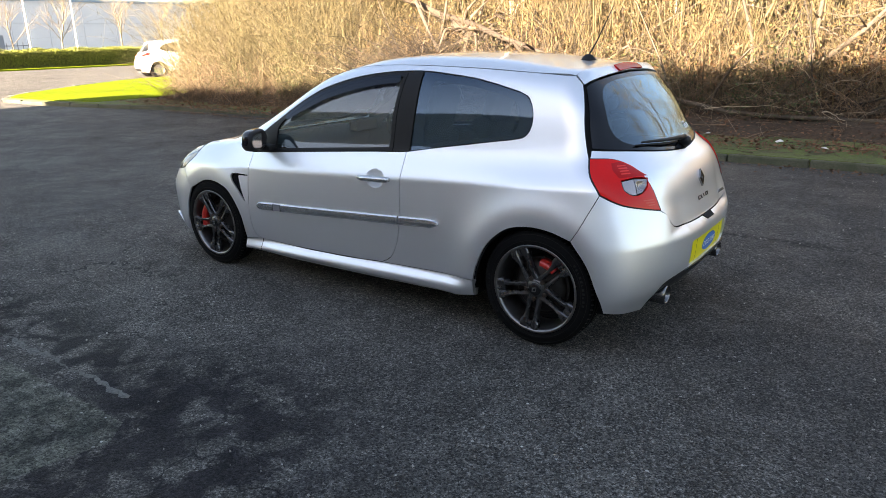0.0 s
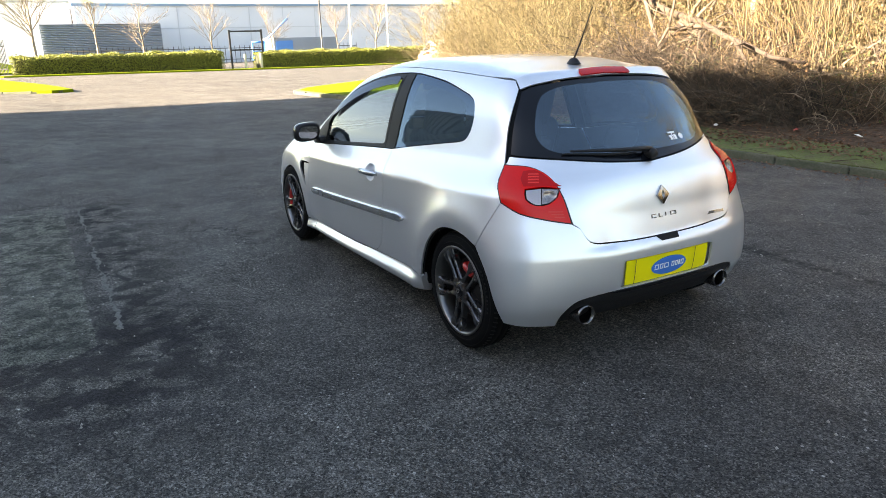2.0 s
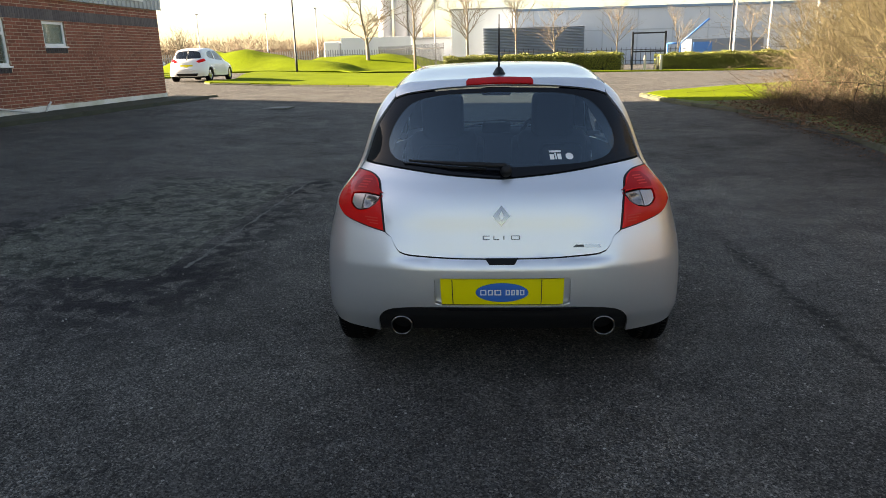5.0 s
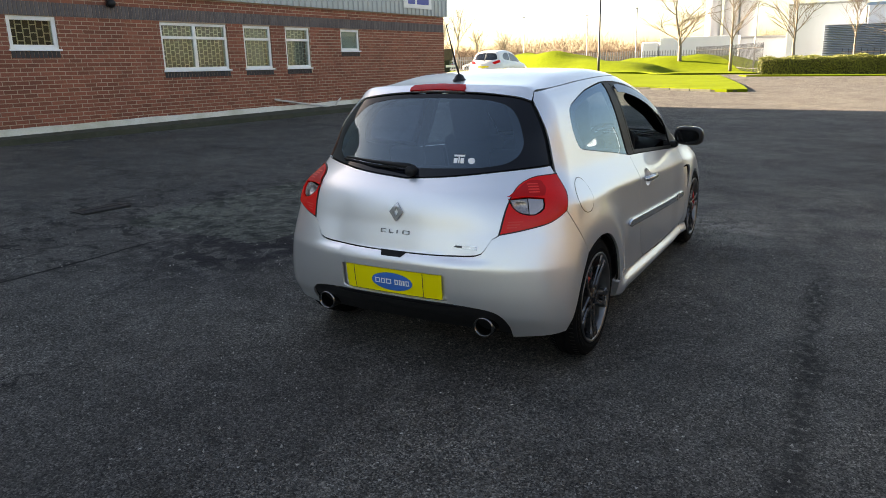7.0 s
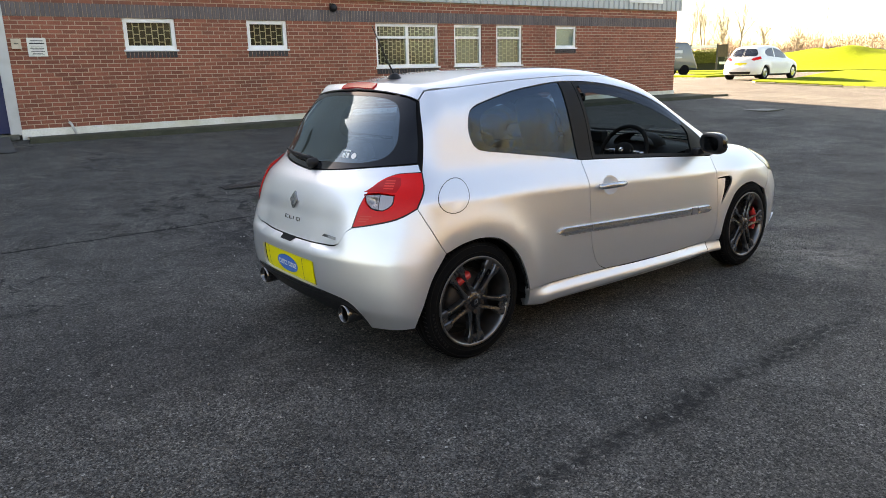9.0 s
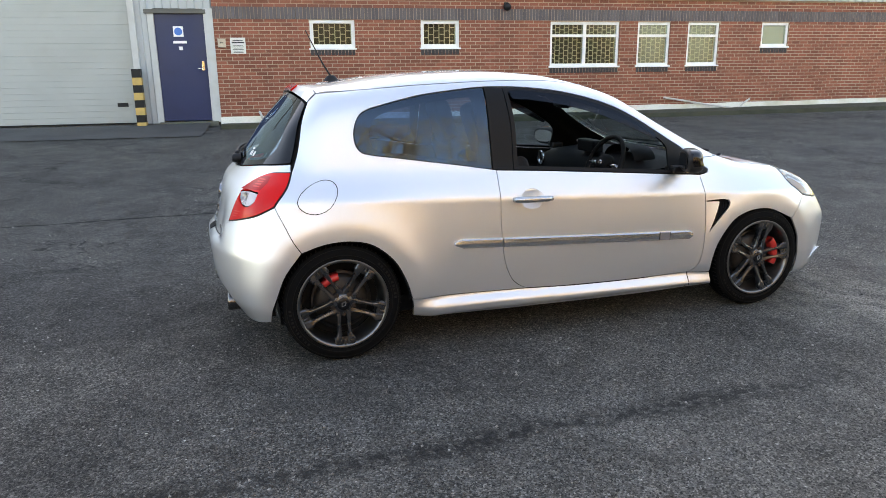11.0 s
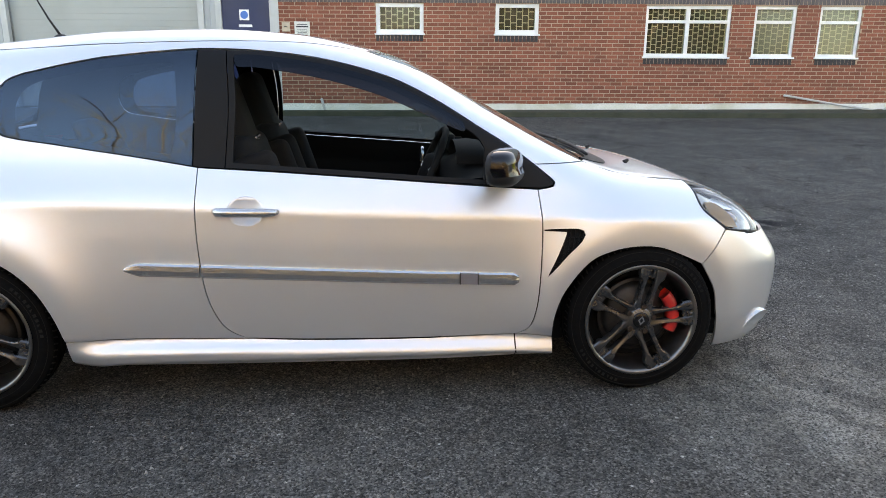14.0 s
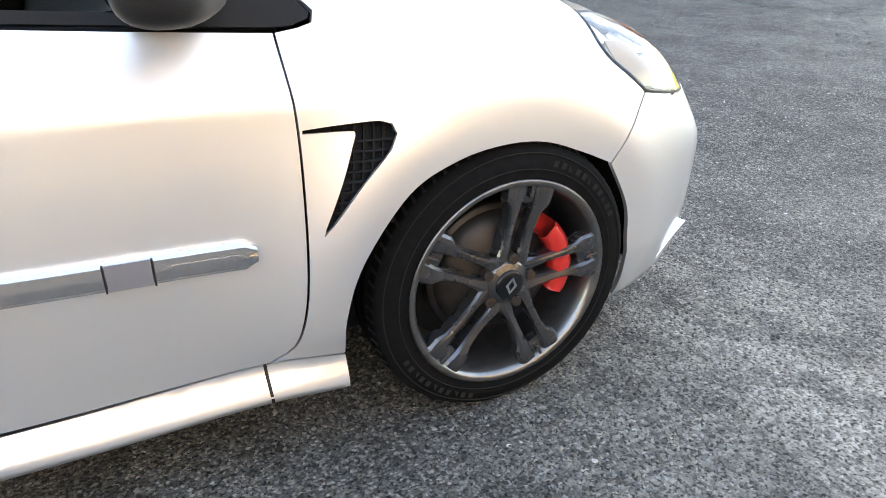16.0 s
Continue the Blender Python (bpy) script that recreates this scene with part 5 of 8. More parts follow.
for s in (1, -1):
    V, F = lathe([(.052, .10), (.054, .0), (.050, -.012), (.045, -.010), (.043, .02), (.043, .10)], 32, "x")
    o = mesh_object("exhaust_tip", V, F, tip_steel, hatchback, True, "dull steel round exhaust tip")
    o.location = (-.545, .470 * s, .266)
    o.scale = (1, 1, .92)
    # Black disc set inside the pipe paints the darkness of its hollow.
    V, F = lathe([(.0, .08), (.043, .08)], 24, "x")
    mesh_object("exhaust_bore", V, F, black_plastic, o, False)
# wheels
def make_wheel():
    w = thing("wheel", "dark five twin-spoke alloy wheel", "wheel")
    tread = [(.222, -.072), (.230, -.078), (.235, -.076), (.244, -.079), (.264, -.079), (.268, -.076), (.284, -.072), (.295, -.062), (.300, -.045)]
    prof = tread + [(.296, -.043), (.296, -.037), (.3005, -.035), (.3015, -.004), (.297, -.003), (.297, .003), (.3015, .004), (.3005, .035), (.296, .037), (.296, .043)] + [(r, -y) for r, y in tread[::-1]]
    V, F = lathe(prof, 72, "y")
    tyre = mesh_object("tyre", V, F, rubber_mat, w, True, "black low-profile tyre")
    # raised band and tread cuts on the shoulder
    V, F = [], []
    for k in range(72):
        a = 2 * math.pi * k / 72
        for sgn in (1, -1):
            o = len(V)
            for da, r, y in ((-.012, .2955, .0620), (.012, .2955, .0620), (.03, .3010, .040), (.006, .3010, .040)):
                V.append(((r + .001) * math.cos(a + da * sgn), sgn * y, (r + .001) * math.sin(a + da * sgn)))
            F.append((o, o + 1, o + 2, o + 3) if sgn < 0 else (o + 3, o + 2, o + 1, o))
    tagged(mesh_object("tread_cut", V, F, black_plastic, tyre, False), kind="stuff")
    # unreadable raised marks on the sidewall, as plain bars, and fine rings
    V, F = [], []
    for a0 in (60, 240):
        for k in range(11):
            a = radians(a0 - 22 + 4.4 * k)
            o = len(V)
            for da, r in ((-.026, .258), (.018, .258), (.018, .271), (-.026, .271)):
                V.append((r * math.cos(a + da), -.0806, r * math.sin(a + da)))
            F.append((o, o + 1, o + 2, o + 3) if k % 3 != 2 else (o, o + 1, o + 2))
    tagged(mesh_object("sidewall_mark", V, F, rubber_worn, tyre, False), kind="stuff")
    for r in (.248, .279):
        V, F = lathe([(r, -.0785 if r < .27 else -.0735), (r + .0012, -.0812 if r < .27 else -.0758), (r + .0026, -.0785 if r < .27 else -.0735)], 72, "y")
        mesh_object("sidewall_ring", V, F, rubber_worn, tyre, True)
    # rim: outer face towards -y
    V, F = lathe([(.226, -.074), (.230, -.081), (.226, -.084), (.217, -.081), (.211, -.070), (.206, -.050), (.196, .02), (.200, .09), (.222, .10)], 72, "y")
    rim = mesh_object("rim", V, F, alloy_lip, w, True, "worn grey rim lip")
    V, F = lathe([(.0, -.040), (.05, -.040), (.118, -.022), (.140, .0), (.140, .012), (.0, .012)], 48, "y")
    d = mesh_object("hub_bell", V, F, disc_metal, w, True)
    V, F = lathe([(.09, .004), (.152, .002), (.154, .006), (.154, .028), (.09, .030)], 56, "y")
    mesh_object("brake_disc", V, F, disc_metal, w, True, "rust-tinted brake disc")
    V, F = lathe([(.0, .06), (.205, .06)], 48, "y")
    mesh_object("inner_shield", V, F, black_plastic, w, False)
    # twin spokes
    for k in range(5):
        a0 = math.pi / 2 + 2 * math.pi * k / 5
        for sgn in (1, -1):
            V, F = [], []
            # stations: radius, inner edge, outer edge, face depth; the pair splays into barbs at the rim
            st = [(.028, .002, .034, -.066), (.044, .006, .039, -.067), (.058, .0095, .0385, -.068), (.074, .0125, .0355, -.069), (.098, .0145, .0335, -.069), (.125, .0155, .0335, -.071), (.148, .0155, .0360, -.074),
                  (.163, .0150, .0400, -.077), (.173, .0145, .0475, -.079), (.180, .0140, .0515, -.080), (.192, .0125, .0525, -.081), (.205, .0100, .0535, -.081), (.221, .0085, .0555, -.079)]
            for r, qi, qo, y in st:
                wd = qo - qi
                for f, oy in ((0, .034), (0, .010), (.14, .0035), (.66, .0), (.86, .0015), (1, .0075), (1, .034)):
                    q = sgn * (qi + f * wd)
                    V.append((r * math.cos(a0) - q * math.sin(a0), y + oy, r * math.sin(a0) + q * math.cos(a0)))
            for i in range(len(st) - 1):
                for j in range(6):
                    q = (7 * i + j, 7 * i + 7 + j, 7 * i + 8 + j, 7 * i + 1 + j)
                    F.append(q if sgn > 0 else q[::-1])
            n = len(V)
            ends = [tuple(range(7)), tuple(range(n - 7, n))[::-1]]
            F += ends if sgn > 0 else [f[::-1] for f in ends]
            mesh_object("spoke", V, F, alloy, w, False)
        # web that ties each pair near the rim, with a notch between
        o = part("spoke_tip", box(bmesh.new(), .190, -.004, -.004, .221, .004, .02, .002), alloy, w)
        o.matrix_basis = Matrix(((math.cos(a0), -math.sin(a0), 0, 0), (0, 0, 1, -.075), (math.sin(a0), math.cos(a0), 0, 0), (0, 0, 0, 1)))
        V, F = [], []
        for r, half, y in ((.176, .012, -.064), (.190, .020, -.067), (.212, .030, -.069)):
            for q in (-half, half):
                V.append((r * math.cos(a0) - q * math.sin(a0), y, r * math.sin(a0) + q * math.cos(a0)))
        F = [(0, 1, 3, 2), (2, 3, 5, 4)]
        F = [f[::-1] for f in F]
        V2 = [(x, y + .02, z) for x, y, z in V]
        F += [(6, 8, 9, 7), (8, 10, 11, 9), (0, 6, 7, 1), (0, 2, 8, 6), (2, 4, 10, 8), (1, 7, 9, 3), (3, 9, 11, 5)]
        mesh_object("spoke_web", V + V2, F, alloy, w, False)
    V, F = lathe([(.0, -.074), (.030, -.074), (.034, -.070), (.044, -.069), (.052, -.062), (.056, -.03)], 40, "y")
    mesh_object("hub", V, F, alloy, w, True)
    V, F = lathe([(.0, -.080), (.028, -.079), (.032, -.076), (.033, -.06)], 32, "y")
    cap = mesh_object("centre_cap", V, F, black_gloss, w, True, "round cap with a small silver mark")
    bm = bmesh.new()
    for sx in (1, -1):
        q = [(.0, .017), (.012 * sx, .0), (.0, -.017), (.0, -.010), (.006 * sx, 0), (.0, .010)]
        f = bm.faces.new([bm.verts.new((x * 1.15, -.0812, z * 1.15)) for x, z in q])
        if f.normal.y > 0:
            f.normal_flip()
    part("cap_mark", bm, chrome, cap)
    for k in range(5):
        a = math.pi / 2 + 2 * math.pi * k / 5
        V, F = lathe([(0, -.066), (.010, -.066), (.012, -.062), (.012, -.04)], 10, "y")
        o = mesh_object("wheel_bolt", V, F, bolt_rust, w, False)
        o.location = (.054 * math.cos(a), -.006, .054 * math.sin(a))
    return w


first = make_wheel()


def wheel_at(x, s, spin):
    """A copy of the wheel as a part of the car, its face outwards."""
    m = Matrix.Translation((x, s * (.762 if x < 1 else .758), .301)) @ (Matrix.Identity(4) if s < 0 else Matrix.Rotation(math.pi, 4, "Z")) @ Matrix.Rotation(radians(spin), 4, "Y") @ Matrix.Diagonal((1.022, 1.0, 1.022, 1))
    return m


spins = {(0, -1): 36, (2.585, -1): 11, (0, 1): 45, (2.585, 1): 45}
for i, ((x, s), spin) in enumerate(spins.items()):
    w = first if i == 0 else copy_thing(first, Matrix.Identity(4))
    w.matrix_basis = wheel_at(x, s, spin)
    w.parent = hatchback
    for key in ("category",):
        if key in w:
            del w[key]
# calipers stay upright, behind the spokes
for x, s, a0, big in ((0, -1, 115, 0), (0, 1, 115, 0), (2.585, -1, 10, 1), (2.585, 1, 10, 1)):
    V, F = [], []
    span = 33 if big else 18
    ro, ri = (.166, .120) if big else (.156, .120)
    n = 28
    for i in range(n + 1):
        q = i / n
        a = radians(a0 - span + 2 * span * q)
        bulge = .008 * math.sin(math.pi * q)**.5 - (.004 if .47 < q < .53 else 0)
        for r, y in ((ro, .0), (ro, -.050 - bulge), (ro - .012, -.060 - bulge), (ri + .008, -.060 - bulge), (ri, -.052), (ri, .0)):
            V.append((r * math.cos(a), y, r * math.sin(a)))
    F = [(6 * i + j, 6 * i + 6 + j, 6 * i + 6 + (j + 1) % 6, 6 * i + (j + 1) % 6) for i in range(n) for j in range(6)]
    F += [tuple(range(6))[::-1], tuple(range(6 * n, 6 * n + 6))]
    c = mesh_object("brake_caliper", V, F, caliper_red, hatchback, True, "red painted brake caliper")
    c.location = (x, s * (.762 if x < 1 else .758), .301)
    if s > 0:
        c.scale = (1, -1, 1)

# mirrors
for s in (1, -1):
    bm = bmesh.new()
    bmesh.ops.create_uvsphere(bm, u_segments=28, v_segments=18, radius=1)
    for v in bm.verts:
        x, y, z = v.co
        sq = lambda a, p: math.copysign(abs(a)**p, a)
        v.co = (sq(x, .75) * .066 + (.010 if z < 0 else 0), sq(y, .62) * .108, sq(z, .68) * .068)
        if v.co.x < -.045:
            v.co.x = -.045
        v.co.x -= .045 * (v.co.y / .112)
    cap = bm.copy()
    bmesh.ops.delete(cap, geom=[f for f in cap.faces if f.calc_center_median().z < -.012 or f.calc_center_median().x + .40 * f.calc_center_median().y < -.022], context="FACES")
    for v in cap.verts:
        v.co *= 1.018
    m = part("door_mirror", bm, mirror_black, hatchback, "charcoal door mirror with a gloss black cap", True)
    part("mirror_cap", cap, mirror_cap_mat, m, "gloss black upper cap", True)
    m.matrix_basis = Matrix.Translation((1.992, .885 * s, .935)) @ (Matrix.Identity(4) if s > 0 else Matrix.Diagonal((1, -1, 1, 1)))
    bm = bmesh.new()
    bmesh.ops.create_circle(bm, cap_ends=True, segments=28, radius=1)
    for v in bm.verts:
        x, y, z = v.co
        v.co = (0, math.copysign(abs(x)**.7, x) * .085, math.copysign(abs(y)**.75, y) * .046)
        v.co.x = -.0465 - .045 * (v.co.y / .112)
    part("mirror_glass", bm, chrome, m, "mirror glass")
    bm = bmesh.new()
    box(bm, -.045, -.10, -.03, .045, .0, .012, .012)
    f = part("mirror_foot", bm, black_plastic, m)
    f.location = (.0, -.075, -.052)

# aerial, wipers, badges, plate
base = deck(np.array(.13), np.array(0.0))
V, F = lathe([(0.0, .034), (.012, .033), (.022, .026), (.034, .008), (.042, 0)], 24)
aer = mesh_object("aerial_base", [(x * 1.25, y * .8, z) for x, y, z in V], F, black_plastic, hatchback, True)
aer.location = tuple(base)
tubed("aerial_rod", [(0, 0, .025), (-.045, 0, .10), (-.135, 0, .285)], [.006, .0045, .0022], black_plastic, aer, 8)

wpts = [ring(np.array(v), np.array(z), l) for v, z, l in ((-.02, .975, .03), (.06, .980, .032), (.20, .990, .028), (.37, 1.003, .022))]
V, F = tube([tuple(p) for p in wpts], [.014, .012, .009, .005], 8)
wip = mesh_object("rear_wiper", V, F, black_plastic, hatchback, True, "black rear wiper, parked low")
wp = [ring(np.array(v), np.array(z), l) for v, z, l in ((.06, .972, .012), (.20, .981, .011), (.40, .998, .010))]
tubed("wiper_blade", [tuple(p) for p in wp], [.006, .007, .004], black_plastic, wip, 6)
bp = ring(np.array(-.02), np.array(.972), .0)
V, F = lathe([(0, .052), (.020, .050), (.026, .04), (.028, 0)], 20, "x")
o = mesh_object("wiper_boss", [(-x, y, z) for x, y, z in V], [f[::-1] for f in F], black_plastic, wip, True)
o.location = tuple(bp)
for y0, y1 in ((.48, -.05), (-.02, -.50)):
    pts = [deck(np.array(2.44 - .05 * abs(k - .5)), np.array(y0 + (y1 - y0) * k), .018) for k in (0, .35, .7, 1)]
    tubed("front_wiper", [tuple(p) for p in pts], [.010, .009, .008, .006], black_plastic, hatchback, 6)


def ring_shape(name, pts, mat, parent, lift=.004, depth=.004, holes=(), label=""):
    seg = [[pts[i], pts[(i + 1) % len(pts)]] for i in range(len(pts))]
    return skin(name, loop(*seg), mat, parent, lift=lift, gap=0, depth=depth, grid=.02, holes=holes, label=label)


# diamond mark with a hole, letters as plain bars
hole = loop([(-.009, .785), (0, .762)], [(0, .762), (.009, .785)], [(.009, .785), (0, .808)], [(0, .808), (-.009, .785)])
ring_shape("tail_badge", [(-.030, .785), (0, .740), (.030, .785), (0, .830)], badge_steel, hatchback, .010, .009, [hole], "chrome diamond badge")
def stroke(v0, z0, v1, z1, wd, mat, parent, name="tail_letter", lift=.005):
    """A thin straight bar on the tail between two places."""
    d = np.array([v1 - v0, z1 - z0])
    q = np.array([-d[1], d[0]]) / max(np.hypot(*d), 1e-6) * wd / 2
    ring_shape(name, [(v0 + q[0], z0 + q[1]), (v0 - q[0], z0 - q[1]), (v1 - q[0], z1 - q[1]), (v1 + q[0], z1 + q[1])], mat, parent, lift, .004)


for a, wd in ((.062, .022), (.026, .018), (-.008, .004), (-.034, .026)):
    for z in ((.683, .698) if wd > .02 else (.683,) if wd > .01 else ()):
        stroke(a, z, a - wd, z, .0035, letter_steel, hatchback)
    stroke(a, .682, a, .699, .0035, letter_steel, hatchback)
    if a < -.02:
        stroke(a - wd, .682, a - wd, .699, .0035, letter_steel, hatchback)
ring_shape("trim_badge", [(-.232, .643), (-.318, .641), (-.318, .655), (-.245, .657)], alu_strip, hatchback, .004, .003)
ring_shape("trim_badge_mark", [(-.236, .645), (-.268, .644), (-.268, .653), (-.246, .654)], dark_ink, hatchback, .0055, .002)
plate = skin("plate", loop([(.196, .386), (-.196, .386)], [(-.196, .386), (-.196, .512)], [(-.196, .512), (.196, .512)], [(.196, .512), (.196, .386)]), plate_yellow, hatchback, lift=-.008, gap=0, depth=.006, label="yellow rear plate with a blue oval")
oval = [(.085 * math.cos(a), .447 + .047 * math.sin(a)) for a in np.linspace(0, 2 * math.pi, 33)]
skin("plate_oval", loop(oval), plate_blue, plate, lift=-.0065, gap=0, depth=0)
for a, wdt in ((.070, .020), (.045, .016), (.024, .022), (-.012, .014), (-.030, .012), (-.046, .008), (-.058, .014)):
    ring_shape("plate_bar", [(a, .434), (a - wdt, .434), (a - wdt, .461), (a, .461)], white_ink, plate, -.0055, 0,
               [loop([(a - .004, .439), (a - wdt + .004, .439)], [(a - wdt + .004, .439), (a - wdt + .004, .456)], [(a - wdt + .004, .456), (a - .004, .456)], [(a - .004, .456), (a - .004, .439)])])
for a in (.160, -.125):
    ring_shape("plate_line", [(a, .388), (a - .0025, .388), (a - .0025, .510), (a, .510)], dark_ink, plate, -.0055, 0)
# window sticker as plain bars
for a, b, z0, z1 in ((-.255, -.205, 1.042, 1.050), (-.205, -.222, 1.012, 1.034), (-.226, -.232, 1.012, 1.040), (-.236, -.252, 1.012, 1.036)):
    ring_shape("sticker_bar", [(max(a, b), z0), (min(a, b), z0), (min(a, b), z1), (max(a, b), z1)], white_ink, hatchback, .001, 0)
ring_shape("sticker_dot", [(-.285 + .016 * math.cos(a), 1.024 + .014 * math.sin(a)) for a in np.linspace(0, 6, 12)], white_ink, hatchback, .001, 0)

# ---- inside the car ----
def cushion(name, dims, mat, parent, bevel=.04, tilt=0.0, at=(0, 0, 0), label=""):
    bm = bmesh.new()
    box(bm, *dims, bevel=bevel, segments=4)
    o = part(name, bm, mat, parent, label, True)
    o.matrix_basis = Matrix.Translation(at) @ Matrix.Rotation(radians(tilt), 4, "Y")
    return o


for s in (1, -1):
    seat = cushion("seat", (-.26, -.24, -.08, .26, .24, .08), seat_cloth, hatchback, .05, -8, (1.42, .35 * s, .46), "charcoal bucket seat")
    cushion("seat_back", (-.07, -.22, -.02, .07, .22, .60), seat_cloth, seat, .06, -10, (-.28, 0, .02))
    for k in (1, -1):
        cushion("side_bolster", (-.10, -.045, 0, .08, .045, .50), seat_cloth, seat, .04, -10, (-.22, .215 * k, .05))
        cushion("base_bolster", (-.24, -.04, -.04, .24, .04, .10), seat_cloth, seat, .035, 0, (0, .225 * k, .03))
    cushion("shell_top", (-.055, -.135, .52, .055, .135, .86), seat_cloth, seat, .05, -10, (-.28, 0, .02))
    for k in (1, -1):
        slot = [(.0, .055 * k, .0), (.0, .035 * k, .045), (.0, .055 * k, .075), (.0, .095 * k, .045), (.0, .085 * k, .0), (.0, .055 * k, .0)]
        o = tubed("harness_slot", slot, .006, alu_strip, seat, 6)
        o.matrix_basis = Matrix.Translation((-.335, 0, .60)) @ Matrix.Rotation(radians(-10), 4, "Y")
    bm = bmesh.new()
    box(bm, -.035, -.05, .0, .035, .05, .012, .004)
    o = part("belt_slot", bm, alu_strip, seat)
    o.matrix_basis = Matrix.Translation((-.315, .0, .56)) @ Matrix.Rotation(radians(-80), 4, "Y")
rear_seat = cushion("rear_seat", (-.22, -.58, -.08, .22, .58, .08), seat_cloth, hatchback, .05, -8, (.52, 0, .48), "charcoal rear bench seat")
cushion("bench_back", (-.06, -.58, 0, .06, .58, .48), seat_cloth, rear_seat, .05, -14, (-.24, 0, .02))
for s in (1, -1):
    cushion("bench_headrest", (-.04, -.11, 0, .04, .11, .12), seat_cloth, rear_seat, .035, -12, (-.36, .32 * s, .49))
bm = bmesh.new()
box(bm, -.34, -.56, .885, .16, .56, .905, .008)
part("parcel_shelf", bm, car_trim, hatchback)
# dashboard
V, F = [], []
prof = [(1.84, .50), (1.80, .62), (1.76, .74), (1.80, .86), (1.90, .905), (2.10, .925), (2.34, .905), (2.34, .50)]
for y in np.linspace(-.66, .66, 23):
    k = 1 - .05 * (y / .66)**2
    hump = .035 * math.exp(-((y + .36) / .16)**2)
    for x, z in prof:
        V.append((x + (.0 if x > 2.2 else .02 * (y / .66)**2), y, z * k + (hump if .85 < z and x < 2.05 else 0)))
n = len(prof)
F = [(n * i + j, n * i + j + 1, n * i + n + j + 1, n * i + n + j) for i in range(22) for j in range(n - 1)]
dash = mesh_object("dashboard", V, F, car_trim, hatchback, True, "black soft-touch dashboard")
boxed("centre_console", (1.2, -.09, .30, 1.84, .09, .56), car_trim, hatchback, bevel=.03)
V, F = [], []
for i in range(40):
    a = 2 * math.pi * i / 40
    for j in range(8):
        b = 2 * math.pi * j / 8
        r = .180 + .015 * math.cos(b)
        V.append((.015 * math.sin(b), r * math.cos(a), r * math.sin(a) * (.93 if math.sin(a) < -.8 else 1)))
F = [(8 * i + j, 8 * ((i + 1) % 40) + j, 8 * ((i + 1) % 40) + (j + 1) % 8, 8 * i + (j + 1) % 8) for i in range(40) for j in range(8)]
wheel_pose = Matrix.Translation((1.755, -.36, .865)) @ Matrix.Rotation(radians(24), 4, "Y")
steer = mesh_object("steering_wheel", V, F, car_trim, hatchback, True, "black leather steering wheel")
steer.matrix_basis = wheel_pose
V, F = lathe([(0, -.035), (.05, -.03), (.066, -.01), (.066, .03), (0, .05)], 24, "x")
mesh_object("airbag_hub", V, F, car_trim, steer, True)
for a in (0, 180, 250, 290):
    t = radians(a)
    tubed("wheel_spoke", [(0, .05 * math.cos(t), .05 * math.sin(t)), (0, .175 * math.cos(t), .175 * math.sin(t))], [.016, .012], alu_strip, steer, 6)
V, F = lathe([(0, -.038), (.016, -.037), (.018, -.033)], 16, "x")
mesh_object("hub_mark", V, F, chrome, steer, True)
V, F = [], []
for i in range(13):
    a = math.pi * i / 12
    for x, k in ((1.86, 1.0), (1.93, 1.06), (2.02, .9)):
        V.append((x, -.36 + .17 * k * math.cos(a), .90 + .085 * k * math.sin(a)))
F = [(3 * i + j, 3 * i + 3 + j, 3 * i + 4 + j, 3 * i + 1 + j) for i in range(12) for j in range(2)]
mesh_object("instrument_hood", V, F, car_trim, hatchback, True, "black hood over the dials")
for y in (-.60, .60):
    V, F = lathe([(.050, .012), (.056, .0), (.048, -.006), (.042, .004), (.0, .012)], 24, "x")
    o = mesh_object("air_vent", V, F, alu_strip, hatchback, True, "round air vent with a satin ring")
    o.location = (1.785, y, .80)
boxed("screen_pod", (1.82, -.11, .905, 1.90, .11, .985), car_trim, hatchback, bevel=.012)
boxed("rear_view_mirror", (1.62, -.11, 1.20, 1.65, .11, 1.26), black_gloss, hatchback, bevel=.02)
for s in (1, -1):
    boxed("sun_visor", (1.52, .36 * s - .18, 1.29, 1.60, .36 * s + .18, 1.305), headliner_mat, hatchback, bevel=.006)

# ---- verge, kerbs and the thicket ----
VERGE_EDGE = [(-14, -5.15), (-4, -5.2), (0, -5.2), (3.5, -5.2), (6, -5.5), (8.5, -5.95), (10.8, -6.1), (13.2, -5.75), (15.0, -5.15), (16.6, -4.75), (18.4, -4.55)]
moss_grass = material("mossy_grass", (.105, .152, .032), .95, grain=.7, grain_size=.03, stain=.85, stain_size=.40, dark=(.066, .050, .030), bump=.03, bump_size=.05)
plot("grass_verge", VERGE_EDGE + [(19.4, -5.2), (21.2, -7.6), (23.5, -11), (26, -18), (-14, -18)], moss_grass, .10, "mossy grass verge with leaf litter below the thicket")


